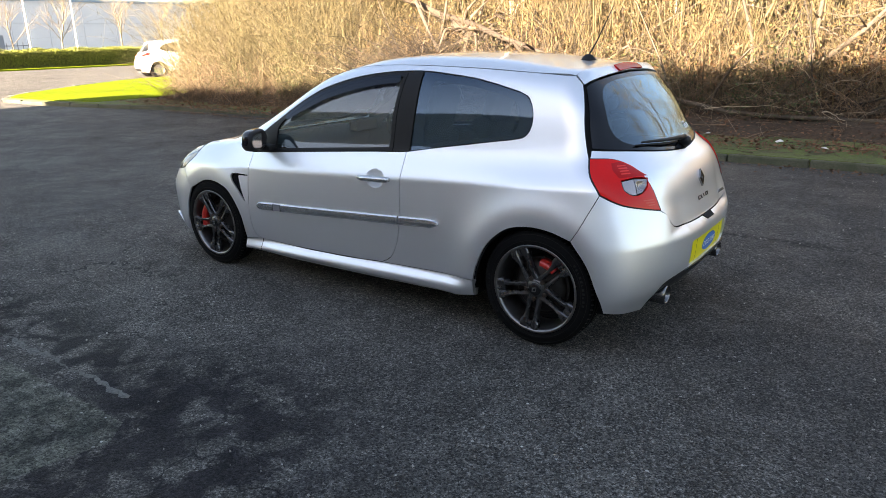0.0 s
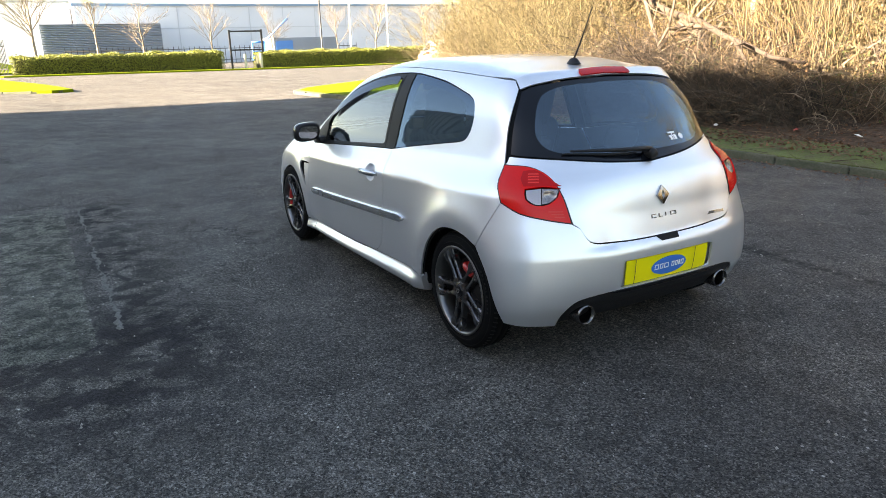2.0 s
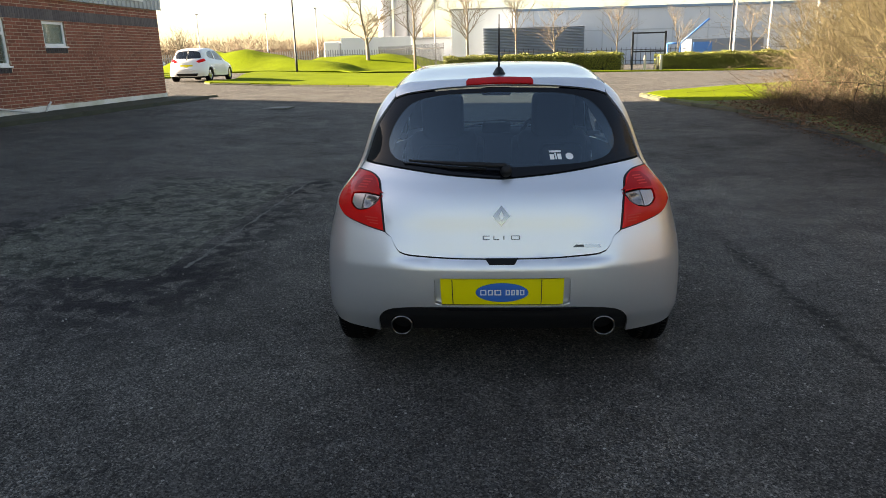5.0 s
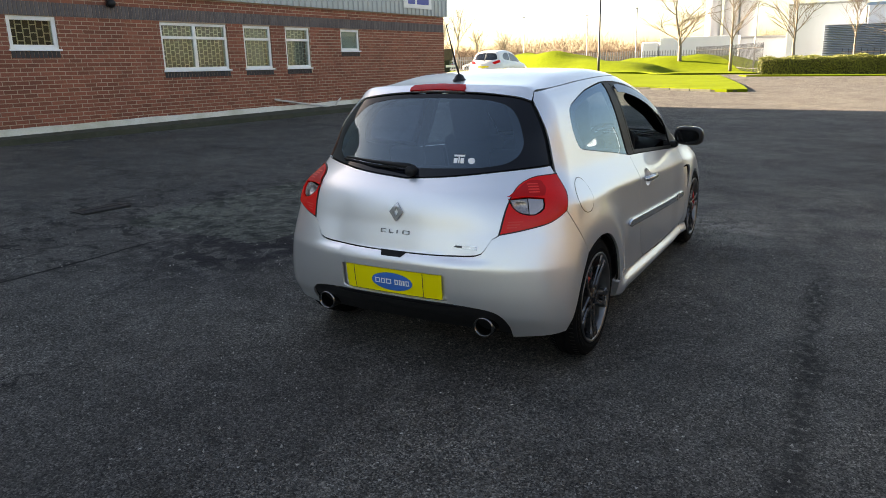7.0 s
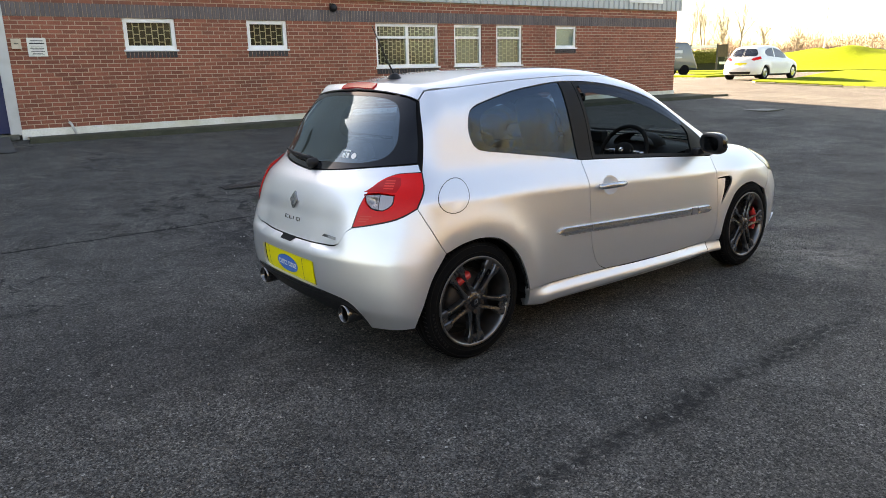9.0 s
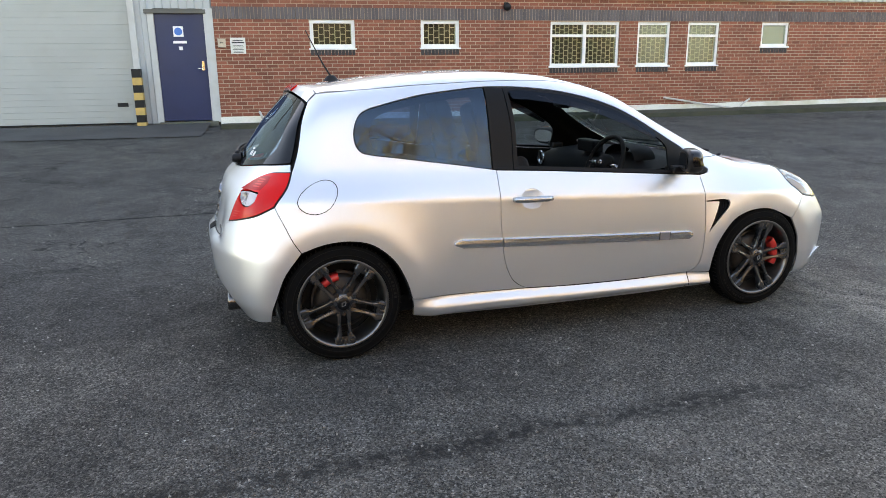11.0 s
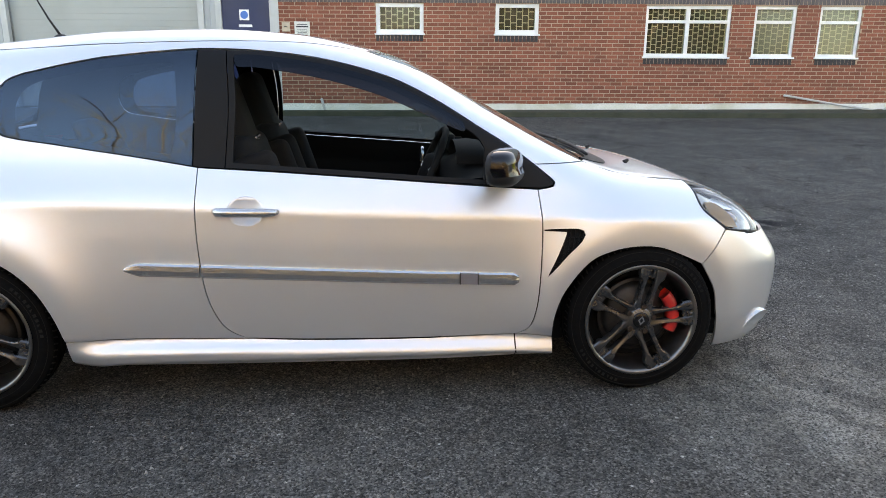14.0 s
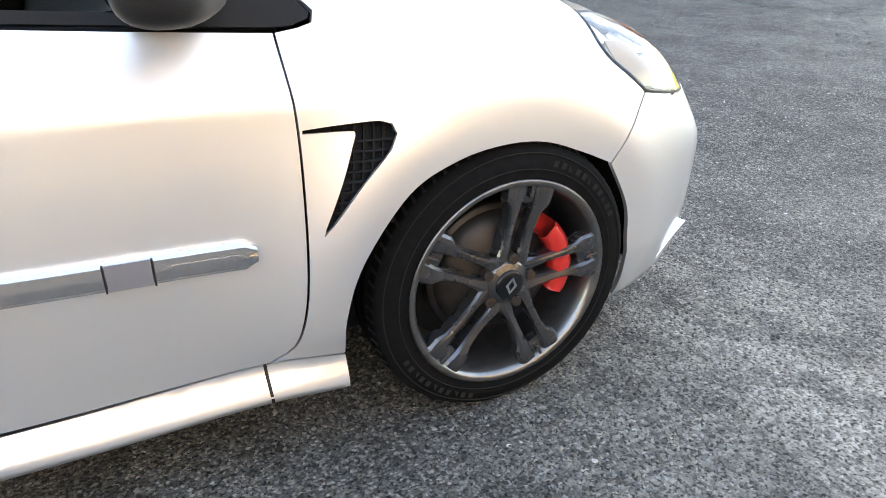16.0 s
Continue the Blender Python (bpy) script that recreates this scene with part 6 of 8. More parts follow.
def kerb(name, line, label, rise=.11, width=.13, length=.91, toward=1, mat=None):
    k = thing(name, label, "kerb", kind="structure")
    pts = [Vector((*p, 0)) for p in line]
    seg = [(pts[i + 1] - pts[i]).length for i in range(len(pts) - 1)]
    total = sum(seg)
    r = random.Random(3)

    def at(d):
        i = 0
        while i < len(seg) - 1 and d > seg[i]:
            d -= seg[i]
            i += 1
        return pts[i].lerp(pts[i + 1], min(d / seg[i], 1))
    d = 0
    base = None
    while d + length * .5 < total:
        a, b = at(d), at(min(d + length, total))
        u = (b - a).normalized()
        mid = (a + b) / 2
        if base is None:
            bm = box(bmesh.new(), -.4925 * length, -width / 2, -.12, .4925 * length, width / 2, rise, .018, 2)
            o = base = part("kerb_stone", bm, mat or kerb_mat, k)
        else:
            o = new("kerb_stone", base.data)
            o.parent = k
        o.matrix_basis = Matrix.Translation((mid.x, mid.y, gh(mid.x, mid.y) + r.uniform(-.012, .006))) @ Matrix.Rotation(math.atan2(u.y, u.x) + r.uniform(-.01, .01), 4, "Z")
        o.scale = ((b - a).length / length, 1, 1)
        d += length
    return k


old_kerb = material("mossy_kerb", (.092, .092, .066), .9, grain=.7, grain_size=.02, stain=.95, stain_size=.30, dark=(.040, .050, .024), bump=.008, bump_size=.03)
# Overlay in brighter grass: sunshine on the verge's end is put into the colour.
plot("grass_verge_end", [(15.4, -5.35), (16.6, -4.90), (18.4, -4.70), (19.25, -5.25), (21.05, -7.6), (23.3, -11), (25.7, -17.8), (15.4, -17.8)], grass_mat, .112, "verge end laid in a brighter grass colour for the sun on it")
kerb("kerb_verge", VERGE_EDGE, "mossy worn concrete kerb along the verge", rise=.092, mat=old_kerb)
kerb("kerb_verge_end", [(18.4, -4.55), (19.4, -5.2), (21.2, -7.6), (23.5, -11)], "pale concrete kerb round the verge's end")


def bank(x, y):
    """The ground under the thicket climbs away from the yard."""
    d = np.clip(-6.7 - y, 0, 12)
    return .10 + .20 * np.minimum(d, 1.2) + .18 * np.clip(d - 1.2, 0, 20)


bx, by = np.arange(-15, 16.6, .35), np.arange(-6.45, -22, -.35)
BX, BY = np.meshgrid(bx, by, indexing="ij")
lump = np.array([[noise.fractal(Vector((float(a) * .8, float(b) * .8, 0)), 1, 2, 4) for b in by] for a in bx])
edge = smoothstep((16.4 - BX) / 3.0) * smoothstep((-6.4 - BY) / .6)
BZ = ground_height(BX, BY) + .085 + edge * (bank(BX, BY) - .08 + .09 * lump)
nb = len(by)
tagged(mesh_object("bank", np.stack([BX, BY, BZ], -1).reshape(-1, 3), [(i * nb + j, i * nb + j + 1, (i + 1) * nb + j + 1, (i + 1) * nb + j) for i in range(len(bx) - 1) for j in range(nb - 1)], soil_mat, smooth=True),
       "brown leaf-littered bank under the thicket", "ground", kind="structure")


def bank_height(x, y):
    e = smoothstep((16.4 - x) / 3.0) * smoothstep((-6.4 - y) / .6)
    return ground_height(x, y) + .085 + e * (bank(x, y) - .08)


def stems(base, direction, length, radius, bend, segments=4, seed=1, wobble=.12):
    """Many thin three-sided tapered stems at once: vertices and faces."""
    r = np.random.RandomState(seed)
    n = len(base)
    d = direction / np.linalg.norm(direction, axis=1, keepdims=True)
    side = np.cross(d, np.array([0, 0, 1.0]) + r.normal(0, .2, (n, 3)))
    side /= np.maximum(np.linalg.norm(side, axis=1, keepdims=True), 1e-6)
    other = np.cross(d, side)
    P = []
    for k in range(segments + 1):
        t = k / segments
        P.append(base + d * (length * t)[:, None] + bend * (t * t * length)[:, None] + r.normal(0, 1, (n, 3)) * (length * wobble * t * .35 * (k > 0))[:, None])
    V = np.empty((n, segments + 1, 3, 3))
    for k in range(segments + 1):
        w = radius * (1 - .75 * k / segments)
        for j in range(3):
            a = 2 * math.pi * j / 3
            V[:, k, j] = P[k] + (side * math.cos(a) + other * math.sin(a)) * w[:, None]
    idx = np.arange(n)[:, None] * (segments + 1) * 3
    F = []
    for k in range(segments):
        for j in range(3):
            a, b = k * 3 + j, k * 3 + (j + 1) % 3
            F.append(np.concatenate([idx + a, idx + b, idx + b + 3, idx + a + 3], 1))
    return V.reshape(-1, 3), np.concatenate(F, 0), np.stack(P, 1)


def quick_mesh(name, V, F, mat):
    """A large mesh of quads from arrays."""
    me = bpy.data.meshes.new(name)
    me.vertices.add(len(V))
    me.vertices.foreach_set("co", np.asarray(V, np.float32).ravel())
    k = F.shape[1]
    me.loops.add(F.size)
    me.loops.foreach_set("vertex_index", np.asarray(F, np.int32).ravel())
    me.polygons.add(len(F))
    me.polygons.foreach_set("loop_start", np.arange(0, F.size, k, dtype=np.int32))
    me.update(calc_edges=True)
    me.validate()
    me.materials.append(mat)
    return new(name, me)


cane_mat = material("straw_canes", (.140, .102, .046), .8, stain=.75, stain_size=.7, dark=(.060, .042, .018), island=.60)
bramble_mat = material("bramble_stems", (.180, .122, .074), .8, stain=.6, stain_size=.5, dark=(.075, .046, .028), island=.8)
twig_mat = material("grey_twigs", (.130, .106, .050), .85, stain=.6, stain_size=.5, dark=(.070, .056, .028), island=.55)
bark_mat = material("grey_bark", (.085, .066, .048), .9, grain=.6, grain_size=.03, stain=.6, stain_size=.25, dark=(.045, .035, .026), bump=.01, bump_size=.03)
leaf_mat = material("ivy_leaves", (.052, .066, .018), .6, island=.5)
litter_mat = material("dead_leaves", (.17, .085, .045), .85, island=.45)
R = np.random.RandomState(11)


def scatter(n, x0, x1, y0, y1):
    x, y = R.uniform(x0, x1, n), R.uniform(y0, y1, n)
    return np.stack([x, y, bank_height(x, y) - .03], -1)


def around_up(n, lean):
    d = R.normal(0, lean, (n, 3))
    d[:, 2] = 1
    return d


def droop(n, k):
    b = R.normal(0, k, (n, 3))
    b[:, 2] = -np.abs(b[:, 2]) * .8
    return b


def patchy(b, scale, level, seed):
    """Keeps the places where a broad noise is high, so that clumps and gaps form."""
    q = np.array([noise.noise(Vector((float(x) * scale, float(y) * scale, seed))) for x, y, _ in b])
    return b[q > level]


# upright canes in clumps, with short rising side twigs
b = patchy(scatter(14500, -14, 15.2, -15, -8.0), .75, -.16, 7.0)
L = R.uniform(1.3, 3.7, len(b)) * (.75 + .25 * np.sin(b[:, 0] * .9 + b[:, 1]))
V1, F1, P1 = stems(b, around_up(len(b), .20), L, R.uniform(.006, .016, len(b)), droop(len(b), .20), 5, 2, .12)
pick = R.randint(0, len(b), 17000)
tb = P1[pick, R.randint(1, 5, len(pick))]
V2, F2, _ = stems(tb, R.normal(0, .6, (len(tb), 3)) + np.array([0, 0, .9]), R.uniform(.2, .8, len(tb)), R.uniform(.0025, .006, len(tb)), droop(len(tb), .25), 3, 3)
tagged(quick_mesh("cane_thicket", np.vstack([V1, V2]), np.vstack([F1, F2 + len(V1)]), cane_mat), "dense thicket of dry straw-coloured canes and twigs on the bank", "shrub", kind="stuff")
# brambles: close to the kerb ahead, set back behind the log
b = patchy(scatter(11500, -14, 15.0, -9.6, -6.55), .9, -.14, 2.0)
b = b[b[:, 1] < -6.60 - .95 * smoothstep((5.0 - b[:, 0]) / 1.5)]
uneven = np.array([noise.noise(Vector((float(q[0]) * .55, float(q[1]) * .8, 31.0))) for q in b])
V1, F1, P1 = stems(b, around_up(len(b), .55), R.uniform(.5, 1.75, len(b)) * np.clip(.85 + 1.1 * uneven, .35, 1.6), R.uniform(.004, .009, len(b)), droop(len(b), .55), 6, 4, .10)
pick = R.randint(0, len(b), 22000)
tb = P1[pick, R.randint(1, 6, len(pick))]
V2, F2, _ = stems(tb, R.normal(0, 1, (len(tb), 3)) + np.array([0, 0, .3]), R.uniform(.12, .6, len(tb)), R.uniform(.002, .004, len(tb)), droop(len(tb), .4), 3, 5)
tagged(quick_mesh("bramble_thicket", np.vstack([V1, V2]), np.vstack([F1, F2 + len(V1)]), bramble_mat), "tangled leafless red-brown brambles at the foot of the bank", "shrub", kind="stuff")
# tall saplings that close the skyline
b = np.vstack([scatter(420, -14, 15.6, -14, -9.2), scatter(260, 10.0, 16.6, -12.5, -8.6), scatter(420, 1.0, 13.5, -13.5, -9.6)])
grown = np.where(np.arange(len(b)) < 680, R.uniform(3.2, 6.2, len(b)), R.uniform(5.0, 8.6, len(b)))
V1, F1, P1 = stems(b, around_up(len(b), .16), grown, R.uniform(.014, .030, len(b)), droop(len(b), .12), 8, 31, .07)
pick = R.randint(0, len(b), 15000)
tb = P1[pick, R.randint(2, 8, len(pick))]
V2, F2, P2 = stems(tb, R.normal(0, .8, (len(tb), 3)) + np.array([0, 0, .7]), R.uniform(.4, 1.5, len(tb)), R.uniform(.005, .010, len(tb)), droop(len(tb), .2), 4, 32)
pick = R.randint(0, len(tb), 30000)
tb = P2[pick, R.randint(1, 5, len(pick))]
V3, F3, _ = stems(tb, R.normal(0, .9, (len(tb), 3)) + np.array([0, 0, .5]), R.uniform(.2, .7, len(tb)), R.uniform(.0025, .005, len(tb)), droop(len(tb), .3), 2, 33)
tagged(quick_mesh("saplings", np.vstack([V1, V2, V3]), np.vstack([F1, F2 + len(V1), F3 + len(V1) + len(V2)]), twig_mat), "tall bare saplings with fine twigs behind the canes", "shrub", kind="stuff")
# darker, thicker branches through the whole thicket
b = scatter(620, -14, 15.0, -12.5, -7.6)
lean, sag = around_up(len(b), .75), droop(len(b), .30)
lean[:, 1], sag[:, 1] = -np.abs(lean[:, 1]) * .6 + .08, -np.abs(sag[:, 1]) * .5
V1, F1, P1 = stems(b, lean, R.uniform(1.2, 4.0, len(b)), R.uniform(.012, .034, len(b)), sag, 6, 8, .06)
pick = R.randint(0, len(b), 4600)
tb = P1[pick, R.randint(1, 7, len(pick))]
V2, F2, _ = stems(tb, R.normal(0, 1, (len(tb), 3)) + np.array([0, 0, .3]), R.uniform(.3, 1.3, len(tb)), R.uniform(.005, .010, len(tb)), droop(len(tb), .3), 4, 9)
dark_stem = material("dark_branches", (.105, .080, .056), .9, stain=.6, stain_size=.3, dark=(.038, .029, .02), island=.7)
b = scatter(2300, 3.2, 8.6, -8.7, -7.0)
Vt, Ft, Pt = stems(b, around_up(len(b), .9), R.uniform(.5, 1.65, len(b)), R.uniform(.004, .013, len(b)), droop(len(b), .5), 5, 51, .14)
pick = R.randint(0, len(b), 8500)
tb = Pt[pick, R.randint(1, 6, len(pick))]
Vu, Fu, _ = stems(tb, R.normal(0, 1, (len(tb), 3)), R.uniform(.15, .6, len(tb)), R.uniform(.002, .005, len(tb)), droop(len(tb), .3), 3, 52)
tagged(quick_mesh("root_tangle", np.vstack([Vt, Vu]), np.vstack([Ft, Fu + len(Vt)]), dark_stem), "dense dark tangle of torn stems below the fallen limb", "shrub", kind="stuff")
# a heap of torn, rotten stems round the stump
b = scatter(1300, 5.3, 8.4, -8.8, -7.6)
b = b[np.hypot((b[:, 0] - 6.7) / 1.5, (b[:, 1] + 8.2) / .65) < 1]
Vt, Ft, Pt = stems(b, around_up(len(b), .5), R.uniform(.7, 2.0, len(b)) * (1.15 - .35 * np.abs(b[:, 0] - 6.6)), R.uniform(.006, .020, len(b)), droop(len(b), .5), 6, 53, .16)
pick = R.randint(0, len(b), 5200)
tb = Pt[pick, R.randint(1, 7, len(pick))]
Vu, Fu, _ = stems(tb, R.normal(0, 1, (len(tb), 3)), R.uniform(.15, .7, len(tb)), R.uniform(.003, .007, len(tb)), droop(len(tb), .4), 3, 54)
rotten = material("rotten_stems", (.040, .029, .020), .95, stain=.6, stain_size=.3, dark=(.016, .012, .009), island=.6)
tagged(quick_mesh("stump_tangle", np.vstack([Vt, Vu]), np.vstack([Ft, Fu + len(Vt)]), rotten), "heap of dark rotten stems and roots round the stump", "shrub", kind="stuff")
# pale bare twigs that hang out over the verge
n = 110
x = np.concatenate([R.uniform(2.5, 9.5, 80), R.uniform(-3, 2.5, 30)])
y = R.uniform(-7.6, -6.9, n)
b = np.stack([x, y, bank_height(x, y) + R.uniform(.1, .75, n)], -1)
Vt, Ft, Pt = stems(b, np.column_stack([R.normal(0, .7, n), R.uniform(.1, .7, n), R.uniform(.2, .9, n)]), R.uniform(.5, 1.3, n), R.uniform(.005, .011, n), np.column_stack([R.normal(0, .3, n), R.uniform(0, .3, n), -R.uniform(.2, .9, n)]), 7, 55, .10)
pick = R.randint(0, n, 420)
tb = Pt[pick, R.randint(2, 8, len(pick))]
Vu, Fu, _ = stems(tb, R.normal(0, 1, (len(tb), 3)), R.uniform(.1, .45, len(tb)), R.uniform(.002, .005, len(tb)), droop(len(tb), .4), 3, 56)
tagged(quick_mesh("hanging_twigs", np.vstack([Vt, Vu]), np.vstack([Ft, Fu + len(Vt)]), material("pale_dead_twigs", (.30, .235, .165), .85, stain=.5, stain_size=.3, dark=(.15, .11, .075), island=.4)), "pale dead twigs hanging over the verge", "twigs", kind="stuff")
tagged(quick_mesh("bare_branches", np.vstack([V1, V2]), np.vstack([F1, F2 + len(V1)]), dark_stem), "dark bare branches tangled through the thicket", "shrub", kind="stuff")
# rounded bush of fine twigs at the far end
b = patchy(scatter(11000, 9.0, 17.6, -12.0, -7.5), 1.1, -.10, 5.0)
b = b[b[:, 1] < -7.5 - np.maximum(b[:, 0] - 13, 0) * .30]
V1, F1, P1 = stems(b, around_up(len(b), .30), R.uniform(1.4, 3.4, len(b)), R.uniform(.004, .012, len(b)), droop(len(b), .30), 5, 6)
pick = R.randint(0, len(b), 20000)
tb = P1[pick, R.randint(1, 6, len(pick))]
V2, F2, _ = stems(tb, R.normal(0, .8, (len(tb), 3)) + np.array([0, .2, .45]), R.uniform(.2, .7, len(tb)), R.uniform(.0025, .005, len(tb)), droop(len(tb), .4), 3, 7)
tagged(quick_mesh("twig_bush", np.vstack([V1, V2]), np.vstack([F1, F2 + len(V1)]), twig_mat), "broad bare bush of fine pale twigs by the verge", "shrub", kind="stuff")


def leaf_cloud(name, centres, size, mat, label, category, tilt=1.0, seed=1):
    r = np.random.RandomState(seed)
    n = len(centres)
    u = r.normal(0, 1, (n, 3))
    u[:, 2] *= tilt
    u /= np.linalg.norm(u, axis=1, keepdims=True)
    w = np.cross(u, r.normal(0, 1, (n, 3)) * np.array([tilt, tilt, 1]))
    w /= np.maximum(np.linalg.norm(w, axis=1, keepdims=True), 1e-6)
    s = size * r.uniform(.6, 1.4, n)[:, None]
    fold = np.cross(u, w) * s * .25
    V = np.stack([centres - u * s, centres + w * s * .6 + fold, centres + u * s, centres - w * s * .6 + fold], 1).reshape(-1, 3)
    F = np.arange(4 * n).reshape(n, 4)
    return tagged(quick_mesh(name, V, F, mat), label, category, kind="stuff")


def patch_all(x, y):
    """Where the withered leaves cling, in drifts."""
    return np.array([noise.noise(Vector((float(a) * .6, float(c) * .6, 14.0))) for a, c in zip(x, y)]) > -.18


n = 26000
x, y = R.uniform(-14, 14.5, n), -7.2 - R.exponential(.75, n)
patch = np.array([noise.noise(Vector((float(a) * .8, float(c) * .8, 3.0))) for a, c in zip(x, y)])
h = np.abs(R.normal(0, .38, n)) * (1 + 1.4 * patch) + .25 * smoothstep((-7.6 - y) / .6)
keep = patch > .02
leaf_cloud("ivy", np.stack([x, y, bank_height(x, y) + .05 + h], -1)[keep], .022, leaf_mat, "low dark green ivy and bramble leaves among the stems", "plant", seed=4)
n = 42000
x, y = R.uniform(-14, 15.5, n), -8.0 - R.gamma(1.7, .8, n)
dry_leaf = material("dry_yellow_leaves", (.132, .086, .031), .8, stain=.7, stain_size=.9, dark=(.080, .042, .018), island=.45)
lift = np.clip(R.gamma(2.2, .55, n), .3, 3.4)
leaf_cloud("dry_leaves", np.stack([x, y, bank_height(x, y) + lift], -1)[patch_all(x, y)], .026, dry_leaf, "withered straw-yellow leaves clinging to the canes", "leaves", seed=16)
n = 9000
x, y = R.uniform(-14, 13.5, n), -8.0 - R.gamma(1.5, .5, n)
patch = np.array([noise.noise(Vector((float(a) * .7, float(c) * .7, 9.0))) for a, c in zip(x, y)])
keep = patch > -.02
bracken_mat = material("dead_bracken", (.15, .074, .034), .85, island=.5)
leaf_cloud("bracken", np.stack([x, y, bank_height(x, y) + .15 + np.abs(R.normal(.35, .35, n))], -1)[keep], .034, bracken_mat, "rust-brown dead bracken fronds below the canes", "plant", seed=6)
n = 15000
x, y = R.uniform(-14, 15, n), -5.5 - R.gamma(1.6, .8, n)
leaf_cloud("leaf_litter", np.stack([x, y, np.where(y > -6.4, ground_height(x, y) + .112, bank_height(x, y) + .02) + R.uniform(0, .03, n)], -1), .026, litter_mat, "fallen brown leaves on the verge and bank", "leaves", .25, seed=5)


n = 1500
x, y = R.uniform(-7, 13, n), -5.09 + R.exponential(.13, n)
leaf_cloud("swept_leaves", np.stack([x, y - .12 * np.clip(x - 3.5, 0, 5), ground_height(x, y) + .012 + R.uniform(0, .012, n)], -1), .018, litter_mat, "dead leaves and bits swept against the kerb", "leaves", .25, seed=8)


# twigs that lie about on the verge and at the kerb
n = 700
x, y = R.uniform(-8, 14, n), -5.0 - R.gamma(2.2, .75, n)
z = np.where(y > -5.2, ground_height(x, y) + .008, np.where(y > -6.4, ground_height(x, y) + .108, bank_height(x, y) + .03))
d = R.normal(0, 1, (n, 3))
d[:, 2] = np.abs(d[:, 2]) * .08 + .02
V1, F1, _ = stems(np.stack([x, y - .12 * np.clip(x - 3.5, 0, 5) * (y > -5.2), z], -1), d, R.uniform(.15, .7, n), R.uniform(.003, .008, n), R.normal(0, .08, (n, 3)) * np.array([1, 1, .1]), 4, 41, .08)
tagged(quick_mesh("fallen_twigs", V1, F1, bramble_mat), "broken twigs strewn over the verge and kerb", "twigs", kind="stuff")


def branchy(name, path, r0, mat, label, category="branch", twigs=14, seed=1, r1=.3):
    """A bent limb with side branches."""
    t = thing(name, label, category)
    rr = random.Random(seed)
    pts = [Vector(p) for p in path]
    n = len(pts)
    tubed("limb", pts, [r0 * (1 - (1 - r1) * i / (n - 1)) for i in range(n)], mat, t, 9)
    for _ in range(twigs):
        i = rr.randrange(1, n)
        a = pts[i - 1].lerp(pts[i], rr.random())
        d = Vector((rr.gauss(0, 1), rr.gauss(0, .7), rr.gauss(-.1, .7))).normalized()
        ln = rr.uniform(.4, 1.2)
        b_ = a + d * ln * .5 + Vector((0, 0, rr.uniform(-.1, .1)))
        c_ = b_ + (d + Vector((rr.gauss(0, .5), rr.gauss(0, .3), rr.gauss(-.2, .5)))) * ln * .5
        tubed("side_branch", [a, b_, c_], [r0 * .32, r0 * .22, r0 * .08], mat, t, 5)
    return t


white_trunk = material("birch_bark", (.34, .31, .26), .7, grain=.4, grain_size=.05, stain=.5, stain_size=.2, dark=(.25, .22, .18))
limb_mat = material("weathered_limb", (.066, .047, .032), .9, grain=.6, grain_size=.03, stain=.8, stain_size=.25, dark=(.026, .018, .013), bump=.012, bump_size=.03)
branchy("fallen_limb", [(9.6, -8.9, 2.95), (8.3, -8.7, 2.35), (7.27, -8.6, 1.96), (6.6, -8.4, 1.84), (6.1, -8.2, 1.70), (5.4, -7.8, 1.52), (4.7, -7.5, 1.36), (4.1, -7.3, 1.18), (3.5, -7.25, 1.10)], .085, limb_mat, "long bare fallen limb leaning across the thicket", twigs=10, seed=3)
branchy("limb_fork", [(5.0, -7.6, 1.42), (4.6, -7.4, 1.10), (4.5, -7.25, .85), (4.1, -7.15, .72), (3.9, -7.1, .45)], .032, limb_mat, "forked side branch drooping from the fallen limb", twigs=7, seed=13)
branchy("leaning_birch", [(11.9, -9.9, 4.0), (11.04, -10.0, 2.47), (10.6, -10.1, 1.75), (10.29, -10.19, 1.18), (10.1, -10.2, .6)], .105, white_trunk, "pale leaning trunk in the thicket", twigs=4, seed=4)
branchy("slanting_sapling", [(8.3, -8.6, 3.3), (7.9, -8.4, 2.45), (7.4, -8.2, 1.75), (6.9, -8.0, 1.15), (6.7, -7.9, .5)], .058, bark_mat, "dark slanting stem beside the pale trunk", twigs=5, seed=14)
branchy("dark_sapling", [(7.6, -8.5, .3), (7.3, -8.4, 1.2), (7.0, -8.3, 2.0), (6.9, -8.5, 3.4)], .05, bark_mat, "dark upright stem in the thicket", twigs=9, seed=5)
branchy("root_mass", [(6.7, -8.0, .35), (6.45, -8.15, .75), (6.2, -8.25, 1.15), (6.35, -8.35, 1.55), (6.9, -8.45, 1.78)], .17, dark_stem, "thick dark torn root and stump below the limb", twigs=26, seed=15, r1=.55)
branchy("forked_tree", [(.35, -8.4, .4), (.25, -8.4, 1.2), (.20, -8.5, 2.2), (.4, -8.8, 3.6)], .055, bark_mat, "bare young forked tree at the bank", twigs=12, seed=6)
branchy("forked_tree_limb", [(.3, -8.4, .9), (-.4, -8.3, 1.5), (-1.0, -8.3, 2.2), (-1.5, -8.5, 3.4)], .045, bark_mat, "bare slanting stem at the bank", twigs=10, seed=7)
branchy("thin_tree", [(1.1, -8.6, .4), (1.2, -8.7, 1.4), (1.6, -8.8, 2.6), (1.8, -9.2, 4)], .04, bark_mat, "thin bare tree at the bank", twigs=10, seed=8)
